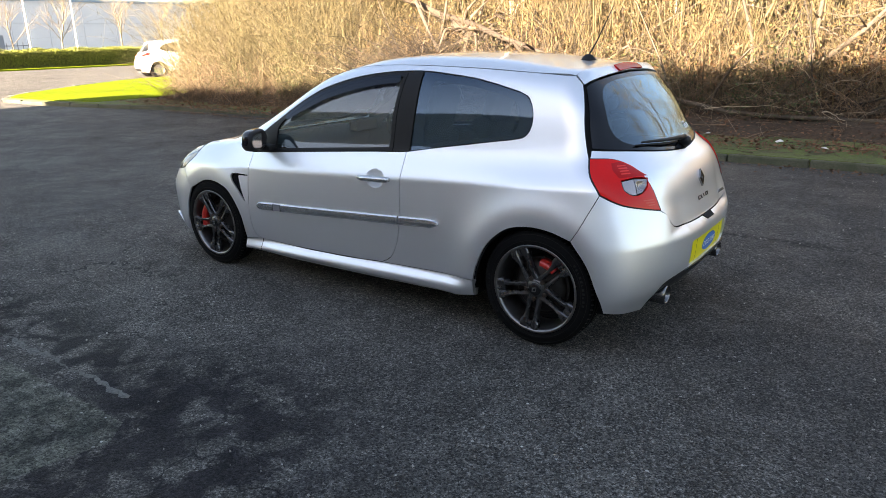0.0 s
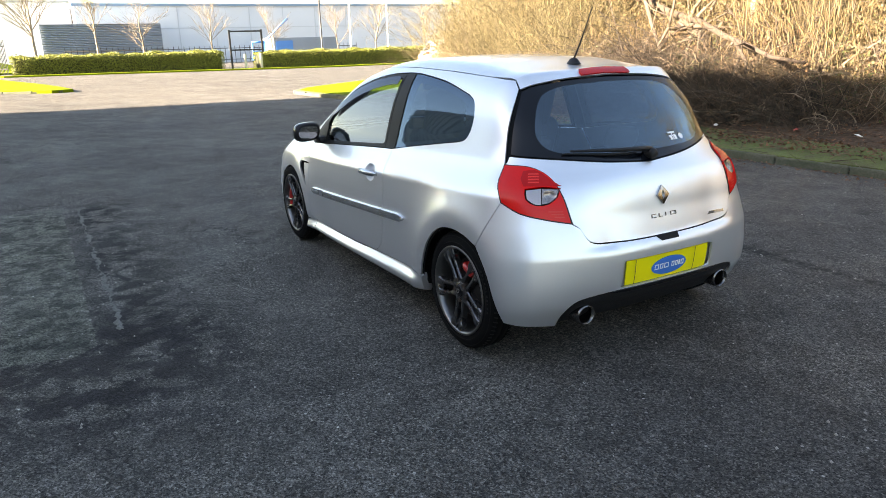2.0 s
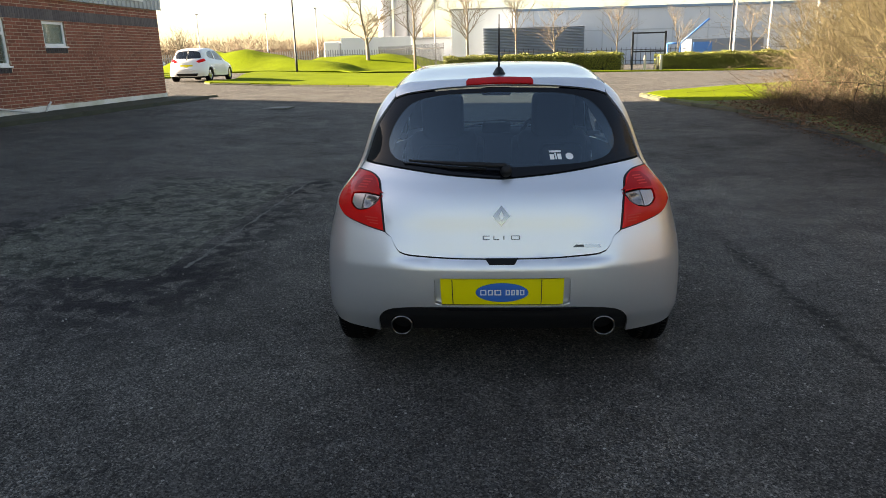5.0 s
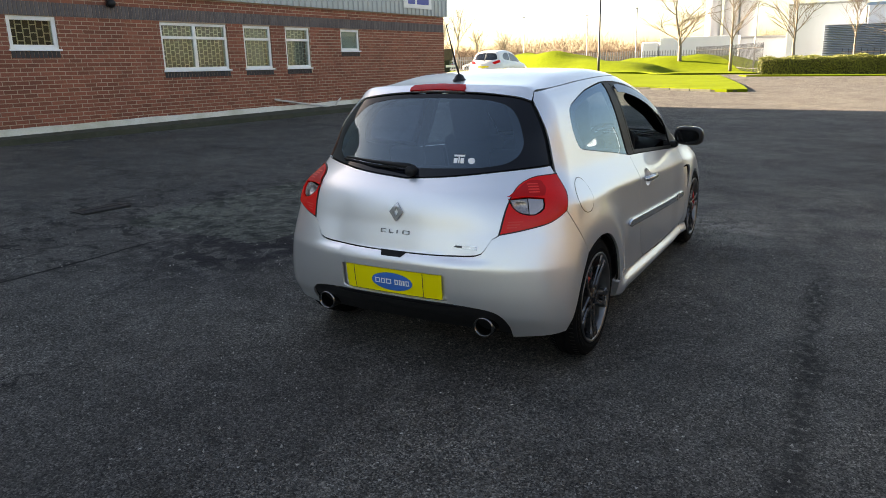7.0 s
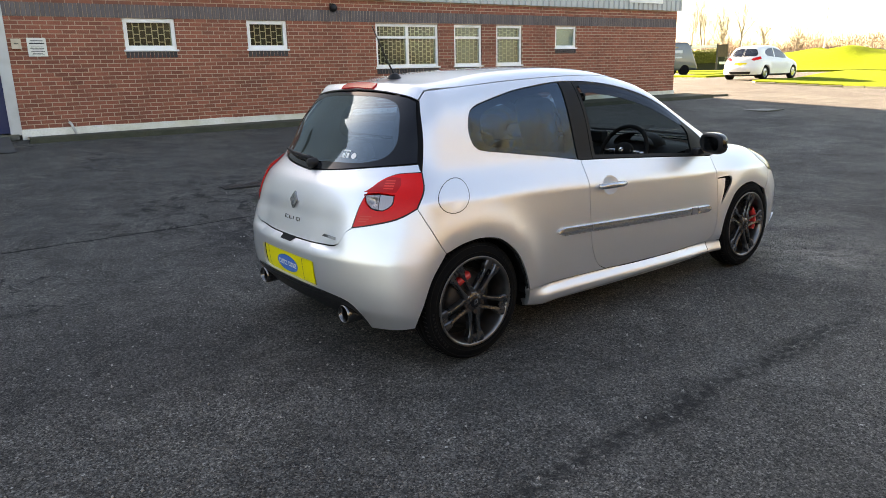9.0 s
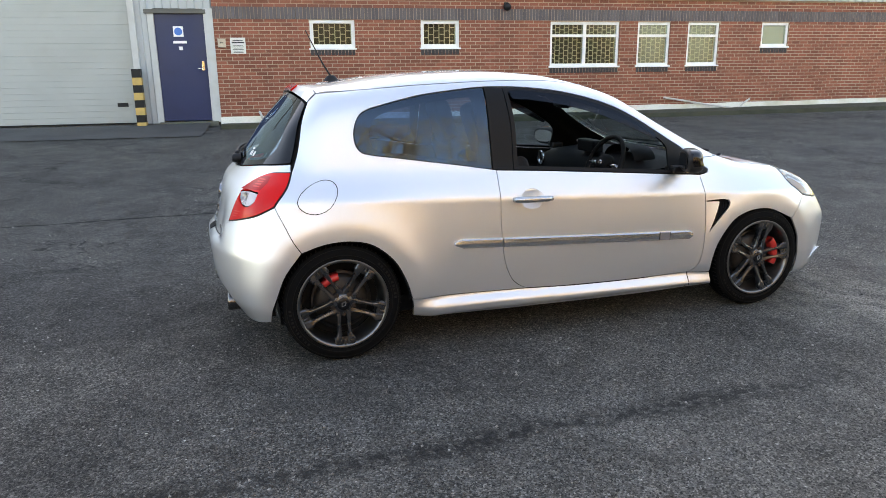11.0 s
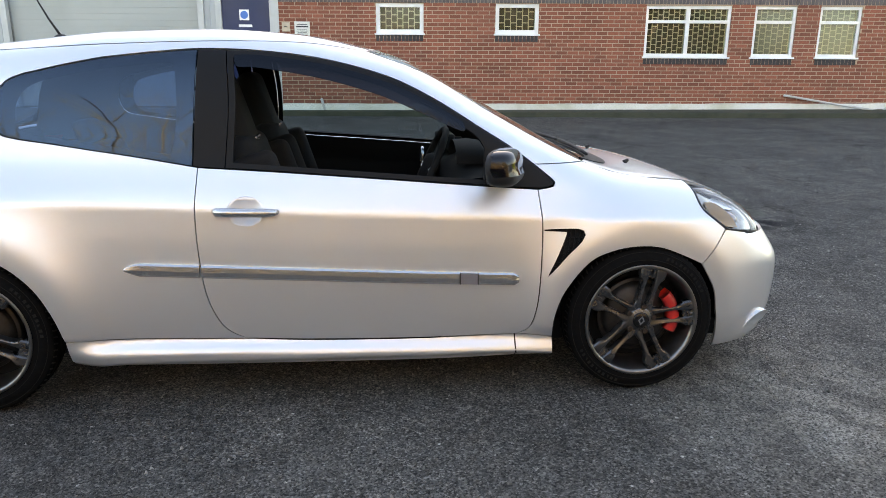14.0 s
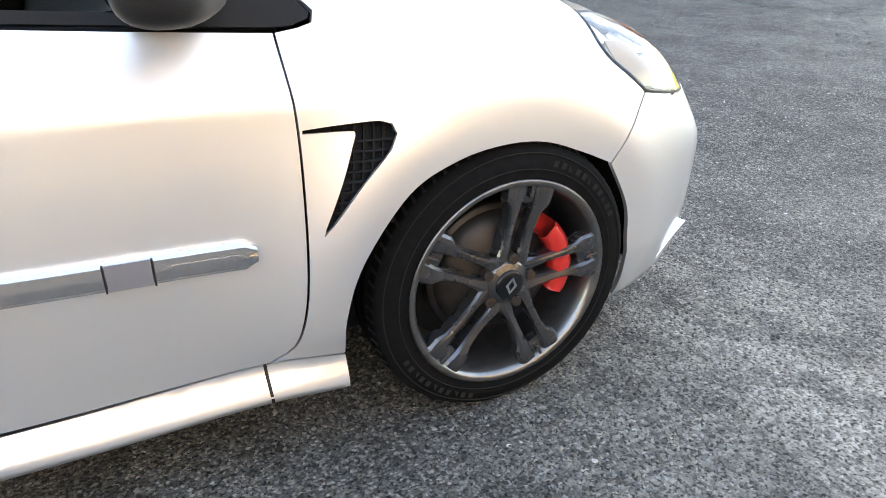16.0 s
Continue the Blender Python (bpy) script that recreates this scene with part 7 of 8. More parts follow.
branchy("rotting_log", [(3.0, -8.3, .62), (2.4, -7.8, .54), (1.85, -7.55, .47), (1.2, -7.5, .36), (.6, -7.5, .31), (-.8, -7.5, .30), (-1.8, -7.4, .27)], .046, bark_mat, "grey rotting log lying on the leaf litter", twigs=5, seed=9, r1=.6)
for i, (a, c) in enumerate(((12.5, -9), (5.0, -10.5), (-3.5, -9.5), (-7.5, -9), (9.8, -11))):
    branchy("young_tree", [(a, c, .5), (a + .1, c, 1.6), (a - .1, c - .1, 3.0), (a + .25, c - .2, 5.0)], .05, bark_mat, "slender bare young tree in the thicket", "tree", 16, 20 + i)
for i, (a, c) in enumerate(((8.0, -10.2), (3.2, -11.0), (6.2, -9.6))):
    branchy("birch", [(a, c, .8), (a, c, 2.0), (a + .1, c, 3.2), (a + .2, c, 5.5)], .075, white_trunk, "pale birch trunk in the thicket", "tree", 8, 40 + i)
# litter on the verge
rubbish_white = material("paper_scrap", (.75, .73, .70), .7)
rubbish_red = material("red_wrapper", (.45, .08, .07), .5)
for i, (a, c, m) in enumerate(((2.4, -6.9, rubbish_white), (1.2, -6.6, rubbish_white), (3.3, -6.9, rubbish_red), (.2, -6.3, rubbish_white), (4.6, -6.8, rubbish_white), (-.4, -5.9, rubbish_white))):
    V = [(-.05, -.03, 0), (.05, -.035, .012), (.045, .03, .03), (-.04, .035, .008), (0, 0, .035)]
    o = mesh_object("litter", V, [(0, 1, 4), (1, 2, 4), (2, 3, 4), (3, 0, 4)], m)
    o.location = (a, c, float(bank_height(np.array(a), np.array(c))) + .035 if c < -6.4 else gh(a, c) + .115)
    o.rotation_euler = (0, 0, i * 1.3)
    tagged(o, "crumpled scrap of %s litter on the verge" % ("red" if m is rubbish_red else "white"), "litter")

# ---- road, grass, hedge and the far side ----
plot("grass_island", [(23.7, 1.9), (24.0, 1.25), (26, 1.6), (34, 3.2), (44, 5.2), (45, 10), (46, 16.6), (38, 14.6), (30.5, 12.4), (27.2, 12.6), (26.5, 12.1), (26.1, 8.5), (25.0, 4.6)], grass_mat, .10, "bright mown grass island beside the road")
kerb("kerb_island", [(27.2, 12.6), (26.5, 12.1), (26.1, 8.5), (25.0, 4.6), (23.7, 1.9), (24.0, 1.25), (26, 1.6), (34, 3.2)], "low dark concrete kerb round the grass island", rise=.07, width=.08, mat=old_kerb)


def mound(x, y):
    """A long mown ridge that ends steeply at the path, and a second one behind it."""
    mid = 49.3 + .45 * (y - 10)
    first = (.58 + .92 * smoothstep((y - 11.5) / 10)) * np.exp(-((x - mid) / 4.3)**4) * smoothstep((y - 9.6) / 1.5) * smoothstep((29.5 - y) / 6.5)
    second = 1.15 * np.exp(-(((x - 62) / 6)**4 + ((y - 10.2) / 6.6)**4))
    dips = .10 * np.sin(y * .9 + x * .3) + .06 * np.sin(y * 2.1 - x * .5)
    return np.maximum(first, second) * (1 + dips)


plot("grass_mound", [(46.2, 24), (45.9, 17), (44.9, 12.5), (45.0, 9.6), (49, 8.6), (50, 4), (56, 2.5), (80, 2.5), (80, 48), (62, 48), (50, 34)], grass_mat, .115, "long sunlit grass mounds behind the car park", hump=mound, step=.8)
plot("lawn_by_wall", [(31.0, 17.2), (38.5, 17.2), (45.5, 20.5), (52, 27), (52, 31.5), (44, 27.0), (38.8, 21.0), (32.0, 20.6)], grass_mat, .09, "shaded mown lawn beyond the brick wall")
plot("grass_strip", [(43.4, 3.6), (44.8, 4.2), (45.0, -34), (43.6, -34)], grass_mat, .08, "narrow grass strip in front of the hedge")
kerb("kerb_wall_end", [(17.35, 9.60), (18.7, 8.75), (19.0, 8.95)], "low mossy kerb at the end of the brick wall", rise=.06, mat=old_kerb)

hedge_leaf = material("hedge_leaves", (.170, .185, .028), .6, island=.5)
# Near-black filler box: the shade between the leaves is put into its colour.
hedge_core = material("hedge_core", (.020, .024, .010), .95)
for x0, y0, y1, lift in ((0, -8.9, 3.2, 0), (0, -36, -11.2, 0), (12.2, 32.4, 39.0, .70)):
    h = thing("hedge", "clipped evergreen hedge with yellow-green leaves", "hedge", group="clipped hedges by the road")
    g0 = gh(46, (y0 + y1) / 2) + lift
    bm = box(bmesh.new(), x0 + 45.25, y0 + .15, g0 - .2 - lift, x0 + 46.55, y1 - .15, g0 + 1.02, .12, 3)
    part("hedge_core", bm, hedge_core, h)
    r = np.random.RandomState(int(abs(y0) * 10))
    n = int((y1 - y0) * 3000)
    u = r.uniform(0, 1, (n, 3))
    face = r.randint(0, 3, n)
    px = np.where(face == 0, 45.15 + r.normal(0, .06, n), np.where(face == 1, 45.2 + 1.4 * u[:, 0], 46.62 + r.normal(0, .05, n)))
    py = y0 + (y1 - y0) * u[:, 1]
    bump = .05 * np.sin(py * 2.3) + .04 * np.sin(py * 5.1 + 1)
    pz = np.where(face == 1, g0 + 1.10 + bump + r.normal(0, .05, n), g0 + .03 + 1.10 * u[:, 2])
    V_ = np.stack([px + x0, py, pz], -1)
    o = leaf_cloud("hedge_foliage", V_, .042, hedge_leaf, "", "", seed=8)
    del o["kind"]
    o.parent = h
    o["kind"] = "stuff"

steel_black = material("black_painted_steel", (.02, .02, .022), .5)
steel_grey = material("galvanised_steel", (.34, .35, .36), .45, metal=.6, stain=.4, stain_size=.5)
gate = thing("barrier_frame", "black steel barrier frame at the gap in the hedge", "gate")
g0 = gh(46, -9.6)
for d in ((46.0, -9.66, g0 - .1, 46.10, -9.54, g0 + 2.55), (46.0, -11.82, g0 - .1, 46.1, -11.70, g0 + 2.55)):
    boxed("gate_post", d, steel_black, gate)
for z in (2.45, 1.25):
    boxed("gate_rail", (46.0, -11.70, g0 + z - .05, 46.08, -9.66, g0 + z + .05), steel_black, gate)
for yy in (-10.25, -11.3):
    tagged(boxed("gap_post", (44.95, yy - .07, g0 - .1, 45.1, yy + .07, g0 + 1.0), material("pale_concrete_post", (.42, .40, .36), .8) if yy > -10.5 else bpy.data.materials["pale_concrete_post"]), "short pale concrete post at the gap in the hedge", "bollard")


# bare trees
def bare_tree(name, x, y, height, spread, trunk_r, seed, label, z=None, mat=None):
    t = thing(name, label, "tree", Matrix.Translation((x, y, (gh(x, y) if z is None else z) - .05)))
    rr = random.Random(seed)
    V, F = [], []

    def limb(p, d, ln, r, depth):
        n = 4
        pts = [p]
        for i in range(n):
            d = (d + Vector((rr.gauss(0, .10), rr.gauss(0, .10), rr.gauss(.03, .06)))).normalized()
            pts.append(pts[-1] + d * ln / n)
        v, f = tube(pts, [r * (1 - .55 * i / n) for i in range(n + 1)], 5 if depth else 7, False)
        o = len(V)
        V.extend(v)
        F.extend([tuple(k + o for k in q) for q in f])
        if depth >= 4:
            return
        for i in range(6 if depth < 3 else 4):
            k = rr.randint(2 if depth == 0 else 1, n)
            a = rr.uniform(0, 2 * math.pi)
            out = Vector((math.cos(a), math.sin(a), 0))
            limb(pts[k], (d * .8 + out * spread * rr.uniform(.6, 1.2)).normalized(), ln * rr.uniform(.48, .72), r * .5, depth + 1)
    fork = height * .30
    tr = [Vector((0, 0, 0)), Vector((.02, .01, fork * .5)), Vector((-.01, .03, fork))]
    tubed("trunk", tr, [trunk_r, trunk_r * .85, trunk_r * .75], mat or bark_mat, t, 9)
    lead, d = [tr[2]], Vector((0, 0, 1))
    for i in range(6):
        d = (d + Vector((rr.gauss(0, .10), rr.gauss(0, .10), .25))).normalized()
        lead.append(lead[-1] + d * height * .105)
    v, f = tube(lead, [trunk_r * .75 * (1 - .14 * i) for i in range(7)], 7, False)
    V.extend(v)
    F.extend(f)
    for i in range(13):
        k = rr.uniform(0, 5.4)
        q = lead[int(k)].lerp(lead[int(k) + 1], k % 1)
        a = 2.4 * i + rr.uniform(-.4, .4)
        limb(q, Vector((math.cos(a) * spread, math.sin(a) * spread, rr.uniform(.55, 1.1))).normalized(), height * (.40 - .042 * k) * rr.uniform(.75, 1.15), trunk_r * (.36 - .035 * k), 2)
    mesh_object("crown", V, F, mat or bark_mat, t, True)
    return t


# Lit copy of the bark: sun on the far trees is put into the colour.
pale_bark = material("sunlit_bark", (.21, .175, .13), .9, grain=.5, grain_size=.05)
for i, (x, y, h, sp, r) in enumerate(((57, 10.3, 7.0, 1.15, .19), (54, 6.0, 7.2, .60, .13), (52, 1.7, 6.8, .70, .13), (50.5, -1.95, 5.6, .5, .09), (49.5, -4.7, 4.6, .8, .08), (49, -9.1, 4.8, .6, .07), (49, -13.4, 4.2, .5, .06), (49, -18.5, 4.6, .6, .06), (48.6, -21.5, 5.5, .6, .08), (48, -25.5, 6, .6, .08), (47.5, -28.5, 5.6, .6, .07))):
    bare_tree("street_tree", x, y, h, sp, r, 60 + i, "young leafless street tree behind the hedge" if y < 3 else "spreading leafless tree on the grass", mat=pale_bark)
# taller bare trees that stand in the thicket
for i, (x, y, h, sp, r) in enumerate(((2.2, -11.2, 9.0, .75, .13), (6.6, -12.6, 10.0, .7, .15), (10.8, -11.6, 8.5, .75, .12), (-3.6, -11.8, 9.0, .75, .13), (-8.5, -11.5, 8.0, .75, .12))):
    bare_tree("thicket_tree", x, y, h, sp, r, 80 + i, "tall bare tree rising out of the thicket", z=float(bank_height(np.array(x), np.array(y))) - .1)
for i, (x, y, h) in enumerate(((75, 46.6, 7.0), (76, 45.4, 6.0), (74, 44.6, 8.2), (77, 43.8, 7.4), (75, 42.6, 5.6), (76, 41.0, 7.4), (80, 40.2, 5.0), (82, 37.4, 4.6))):
    bare_tree("slim_tree", x, y, h, .34, .10, 120 + i, "slim leafless tree in a row beyond the lawn", mat=pale_bark, z=.75)
# lamp posts
def lamp_post(x, y, h, mat, label, r=.06, head=True, z=None):
    t = thing("street_lamp", label, "street lamp", Matrix.Translation((x, y, gh(x, y) - .05 if z is None else z)))
    tubed("post", [(0, 0, 0), (0, 0, 1.2), (0, 0, 1.25), (0, 0, h)], [r * 1.3, r * 1.3, r, r * .7], mat, t, 10)
    if head:
        boxed("lantern", (-.35, -.12, h - .02, .35, .12, h + .10), mat, t, bevel=.03)
    return t


lamp_post(44.8, 13.2, 8.0, steel_black, "tall thin black lamp post on the grass", .065)
lamp_post(52, 4.2, 5.2, steel_grey, "grey lamp post beyond the hedge", .05)
for i, (x, y, h) in enumerate(((100, 42.4, 7.5), (96, 31, 7), (88, 22, 7.0), (110, 60, 8), (120, 75, 8))):
    lamp_post(x, y, h, steel_grey, "grey lamp post in the far car park", .07, z=.8)
lamp_post(45.6, -15.9, 6.5, steel_black, "black post at the hedge", .07, False)
for i, (y, h) in enumerate(((-17.4, 7), (-19.8, 7), (-23.0, 7))):
    lamp_post(49.5, y, h, material("white_flag_pole", (.7, .7, .7), .4) if i == 0 else bpy.data.materials["white_flag_pole"], "white flagpole beyond the hedge", .08, False)

# far halls
metal_pale = material("pale_hall_cladding", (.56, .60, .655), .5, stain=.3, stain_size=5, dark=(.48, .52, .575))
joint_pale = material("pale_panel_joint", (.44, .48, .53), .6)
metal_dark = material("dark_louvres", (.19, .23, .28), .5, stain=.3, stain_size=3)
metal_white = material("white_hall_cladding", (.66, .68, .70), .5, stain=.2, stain_size=4)
hall_far = thing("far_hall", "long pale blue-grey industrial hall with a blue roof edge", "building")
boxed("wall", (80, -75, 0, 120, -2.8, 6.4), metal_pale, hall_far, bevel=.02)
boxed("roof_edge", (79.8, -75.2, 6.22, 120, -2.6, 6.5), material("blue_roof_edge", (.16, .26, .38), .4), hall_far, bevel=.02)
for i in range(18):
    boxed("wall_panel_joint", (79.96, -5 - i * 3.9, 0, 80, -4.9 - i * 3.9, 6.1), joint_pale, hall_far, bevel=0)
boxed("wall_band", (79.94, -75, 3.9, 80, -2.8, 4.0), joint_pale, hall_far, bevel=0)
louvre = thing("louvre_block", "low plant block clad in dark blue-grey louvres", "building")
boxed("wall", (75.2, -10.1, 0, 79.5, .7, 4.35), metal_dark, louvre, bevel=.02)
for i in range(26):
    bm = bmesh.new()
    box(bm, -.06, -5.4, -.05, .06, 5.4, .05, .01)
    o = part("slat", bm, metal_dark, louvre)
    o.matrix_basis = Matrix.Translation((75.15, -4.7, .35 + i * .158)) @ Matrix.Rotation(radians(35), 4, "Y")
white_hall = thing("white_hall", "plain white industrial hall", "building")
boxed("wall", (84, -2.7, 0, 110, 4.6, 6.8), metal_white, white_hall, bevel=.02)
boxed("roof_edge", (83.9, -2.7, 6.8, 110, 4.7, 7.0), steel_grey, white_hall, bevel=.02)
silo_mat = material("silo_steel", (.50, .50, .50), .5, stain=.3, stain_size=3, dark=(.38, .38, .38))
for y in (10.6, 12.6, 14.9):
    V, F = lathe([(0, 16), (.6, 15.6), (1.0, 14.6), (1.0, 0), (0, 0)], 24)
    o = mesh_object("silo", V, F[:-24], silo_mat, None, True)
    o.location = (100, y, .8)
    tagged(o, "tall pale steel silo behind the sheds", "silo", "tall pale silos")
shed = thing("low_shed", "long low grey shed with a flat roof", "building")
boxed("wall", (89.5, 4.8, .4, 97, 17.6, 3.75), metal_pale, shed, bevel=.02)
boxed("roof", (89.0, 4.6, 3.75, 97.3, 17.9, 3.98), steel_grey, shed, bevel=.02)
blue_steel = material("blue_steel", (.05, .20, .50), .5)
ramp = thing("blue_frame", "blue steel loading frame in front of the far hall", "frame")
for a, b_ in (((68, -17.2, .4), (68, -17.2, 2.2)), ((68, -18.4, .4), (68, -18.4, 2.2)), ((68, -17.2, 2.2), (68, -18.4, 2.2)), ((68, -18.4, 2.2), (68, -21, 4.4)), ((68, -17.2, 1.3), (68, -18.4, 1.3))):
    tubed("frame_bar", [a, b_], .10, blue_steel, ramp, 6)
kiosk = thing("dark_shed", "dark low shed with a blue end beyond the hedge", "building")
boxed("wall", (70, -27, .3, 74, -20, 2.6), metal_dark, kiosk, bevel=.02)
boxed("blue_panel", (69.96, -22, .4, 70, -20.2, 2.3), blue_steel, kiosk, bevel=0)

# fences
def palisade(name, a, b, h, gap, w, mat, label):
    A, B = Vector(a), Vector(b)
    n = int((B - A).length / gap)
    t = thing(name, label, "fence", kind="stuff")
    u = (B - A).normalized()
    V, F = [], []
    for i in range(n + 1):
        p = A.lerp(B, i / n)
        o = len(V)
        q = u * w / 2
        z0, z1 = gh(p.x, p.y) - .1, gh(p.x, p.y) + h
        nrm = Vector((-u.y, u.x, 0)) * .012
        V += [p - q - nrm + Vector((0, 0, z0)), p + q - nrm + Vector((0, 0, z0)), p + q - nrm + Vector((0, 0, z1 - .1)), p - nrm + Vector((0, 0, z1)), p - q - nrm + Vector((0, 0, z1 - .1))]
        V += [v + nrm * 2 for v in V[o:o + 5]]
        F += [(o, o + 1, o + 2, o + 3, o + 4), (o + 9, o + 8, o + 7, o + 6, o + 5), (o, o + 5, o + 6, o + 1), (o + 1, o + 6, o + 7, o + 2), (o + 4, o + 9, o + 5, o), (o + 2, o + 7, o + 8, o + 3), (o + 3, o + 8, o + 9, o + 4)]
    mesh_object("pickets", V, F, mat, t)
    for z in (.35, h - .35):
        tubed("rail", [A + Vector((0, 0, gh(A.x, A.y) + z)), B + Vector((0, 0, gh(B.x, B.y) + z))], .03, mat, t, 4)
    return t


palisade("railing_fence", (70, 11.4, 0), (49.5, 3.4, 0), 2.1, .22, .03, steel_black, "black steel railing fence by the trees")
palisade("palisade_fence", (82, 9, 0), (86, 75, 0), 1.9, .30, .12, steel_grey, "pale galvanised palisade fence round the far car park")
palisade("yard_fence", (72, -1, 0), (72, -30, 0), 1.8, .5, .05, steel_black, "thin black mesh fence before the far hall")

# far woods
# Pale base: the haze over the distant woods is put into the colour.
wood_mat = material("far_bare_woods", (.250, .185, .135), 1.0, grain=.4, grain_size=.8, stain=.7, stain_size=5, dark=(.150, .115, .080), island=.35, spec=.05)
r = np.random.RandomState(9)
n = 900
ang, dist = r.uniform(radians(-5), radians(80), n), r.uniform(140, 212, n)
tall = (5.2 + .8 * np.sin(ang * 23) + .7 * np.sin(ang * 61 + 1)) * r.uniform(.75, 1.12, n) * dist / 185 + 1.6
root = np.stack([dist * np.cos(ang), dist * np.sin(ang), np.full(n, .5)], -1)
V1, F1, P1 = stems(root, np.column_stack([r.normal(0, .06, (n, 2)), np.ones(n)]), tall * .75, np.full(n, .10), r.normal(0, .04, (n, 3)), 3, 21)
own = r.randint(0, n, 46000)
ball = r.normal(0, 1, (len(own), 3))
ball /= np.linalg.norm(ball, axis=1, keepdims=True)
ball *= r.uniform(.25, 1, (len(own), 1))**.5
tb = root[own] + np.array([0, 0, 1]) * (tall[own] * .56)[:, None] + ball * np.stack([tall[own] * .42, tall[own] * .42, tall[own] * .40], -1)
V2, F2, _ = stems(tb, ball + r.normal(0, .45, ball.shape) + np.array([0, 0, .5]), r.uniform(.6, 1.5, len(tb)), r.uniform(.025, .055, len(tb)), r.normal(0, .1, ball.shape), 2, 22)
tagged(quick_mesh("far_woods", np.vstack([V1, V2]), np.vstack([F1, F2 + len(V1)]), wood_mat), "hazy belt of leafless woodland on the skyline", "woods", kind="stuff")
V, F = [], []
for i in range(241):
    a = radians(-6 + 88 * i / 240)
    hgt = 5.0 + .5 * math.sin(i * .155) + .3 * math.sin(i * .41) + .2 * math.sin(i * 1.05)
    V += [(215 * math.cos(a), 215 * math.sin(a), -1), (215 * math.cos(a), 215 * math.sin(a), hgt), (260 * math.cos(a), 260 * math.sin(a), hgt + .6)]
F = [(3 * i + j, 3 * i + j + 1, 3 * i + 4 + j, 3 * i + 3 + j) for i in range(240) for j in range(2)]
tagged(mesh_object("wooded_hill", V, F, wood_mat, smooth=True), "low wooded rise behind the car park", "hill", kind="structure")

# ---- other vehicles ----
white_paint = material("white_car_paint", (.78, .78, .77), .35, coat=.8)
grey_paint = material("grey_car_paint", (.09, .10, .11), .35, metal=.4, coat=.8)
dark_glass = thin_glass("tinted_glass", (.10, .11, .11), .10)


def parked_car(paint, label, m, name="parked_car"):
    """A plainer car on the same form, with five windows, lamps and wheels."""
    c = thing(name, label, "car", m)
    body = loop([(1.127, .26), (2.972, .24)], ARCH_FRONT_A, ARCH_FRONT_B, [(3.69, .15), (V_END, .16)], [(V_END, .16), (V_END, .68), (3.86, .74), (3.612, .83)], bonnet_line[::-1], screen_line[::-1], roof_line[::-1],
                [roof_line[0], (0.02, 1.36)], [(.02, 1.36), (.02, .22)], [(.02, .22), (.606, .24)], ARCH_REAR_B, ARCH_REAR_A)
    win1 = loop([(1.05, 1.0), (1.62, .95)], [(1.62, .95), (1.62, 1.32)], [(1.62, 1.32), (1.30, 1.30), (.98, 1.22), (.90, 1.10), (1.05, 1.0)])
    win2 = loop([(1.70, .945), (2.20, .91), (2.68, .88)], [(2.68, .88), (2.66, 1.03), (2.32, 1.21), (2.0, 1.29), (1.70, 1.32)], [(1.70, 1.32), (1.70, .945)])
    rw = loop([(.025, .97), (.40, .99), (.52, 1.02)], [(.52, 1.02), (.52, 1.20), (.47, 1.27), (.30, 1.30), (.025, 1.31)], [(.025, 1.31), (.025, .97)])
    for s in (1, -1):
        skin("body_side", body, paint, c, sign=s, holes=[win1, win2, rw], gap=0, grid=.12, depth=.01)
        skin("side_window", win1, dark_glass, c, sign=s, lift=-.004, gap=0, depth=0, grid=.15)
        skin("side_window", win2, dark_glass, c, sign=s, lift=-.004, gap=0, depth=0, grid=.15)
        skin("rear_window", rw, dark_glass, c, sign=s, lift=-.004, gap=0, depth=0, grid=.15)
        skin("tail_lamp", loop([(.40, .80), (.62, .88)], [(.62, .88), (.60, .97), (.42, .92), (.33, .86), (.40, .80)]), lens_red, c, sign=s, lift=.006, gap=0, grid=.1)
        skin("tail_gap", loop([(0, .9), (.03, .9)], [(.03, .9), (.03, .22)], [(.03, .22), (0, .22)], [(0, .22), (0, .9)]), paint, c, sign=s, lift=.0, gap=-.004, grid=.1, depth=0)
    skin("roof", loop(ROOF_EDGE, [(1.5, .5), (1.56, 0), (1.5, -.5)], [(x, -y) for x, y in ROOF_EDGE[::-1]], [(-.035, -.505), (-.10, 0), (-.035, .505)]), paint, c, where=deck, gap=0, grid=.15)
    skin("windscreen", screen_outline, dark_glass, c, where=deck, gap=0, grid=.15, depth=0)
    skin("bonnet", loop(BONNET_EDGE, [(2.8, .6), (3.1, .5), (3.25, 0), (3.1, -.5), (2.8, -.6)], [(x, -y) for x, y in BONNET_EDGE[::-1]], [(2.36, -.635), (2.48, 0), (2.36, .635)]), paint, c, where=deck, gap=0, grid=.15)
    skin("rear_plate", loop([(.20, .62), (-.20, .62)], [(-.20, .62), (-.20, .72)], [(-.20, .72), (.20, .72)], [(.20, .72), (.20, .62)]), plate_yellow, c, lift=.008, gap=0, grid=.1)
    skin("bumper_insert", loop([(.30, .25), (-.30, .25)], [(-.30, .25), (-.34, .36)], [(-.34, .36), (.34, .36)], [(.34, .36), (.30, .25)]), black_plastic, c, lift=.006, gap=0, grid=.1)
    boxed("cabin_floor", (-.3, -.6, .17, 3.0, .6, .5), black_plastic, c, bevel=0)
    boxed("bench_seat", (.05, -.55, .5, .35, .55, 1.12), seat_cloth, c, bevel=.05)
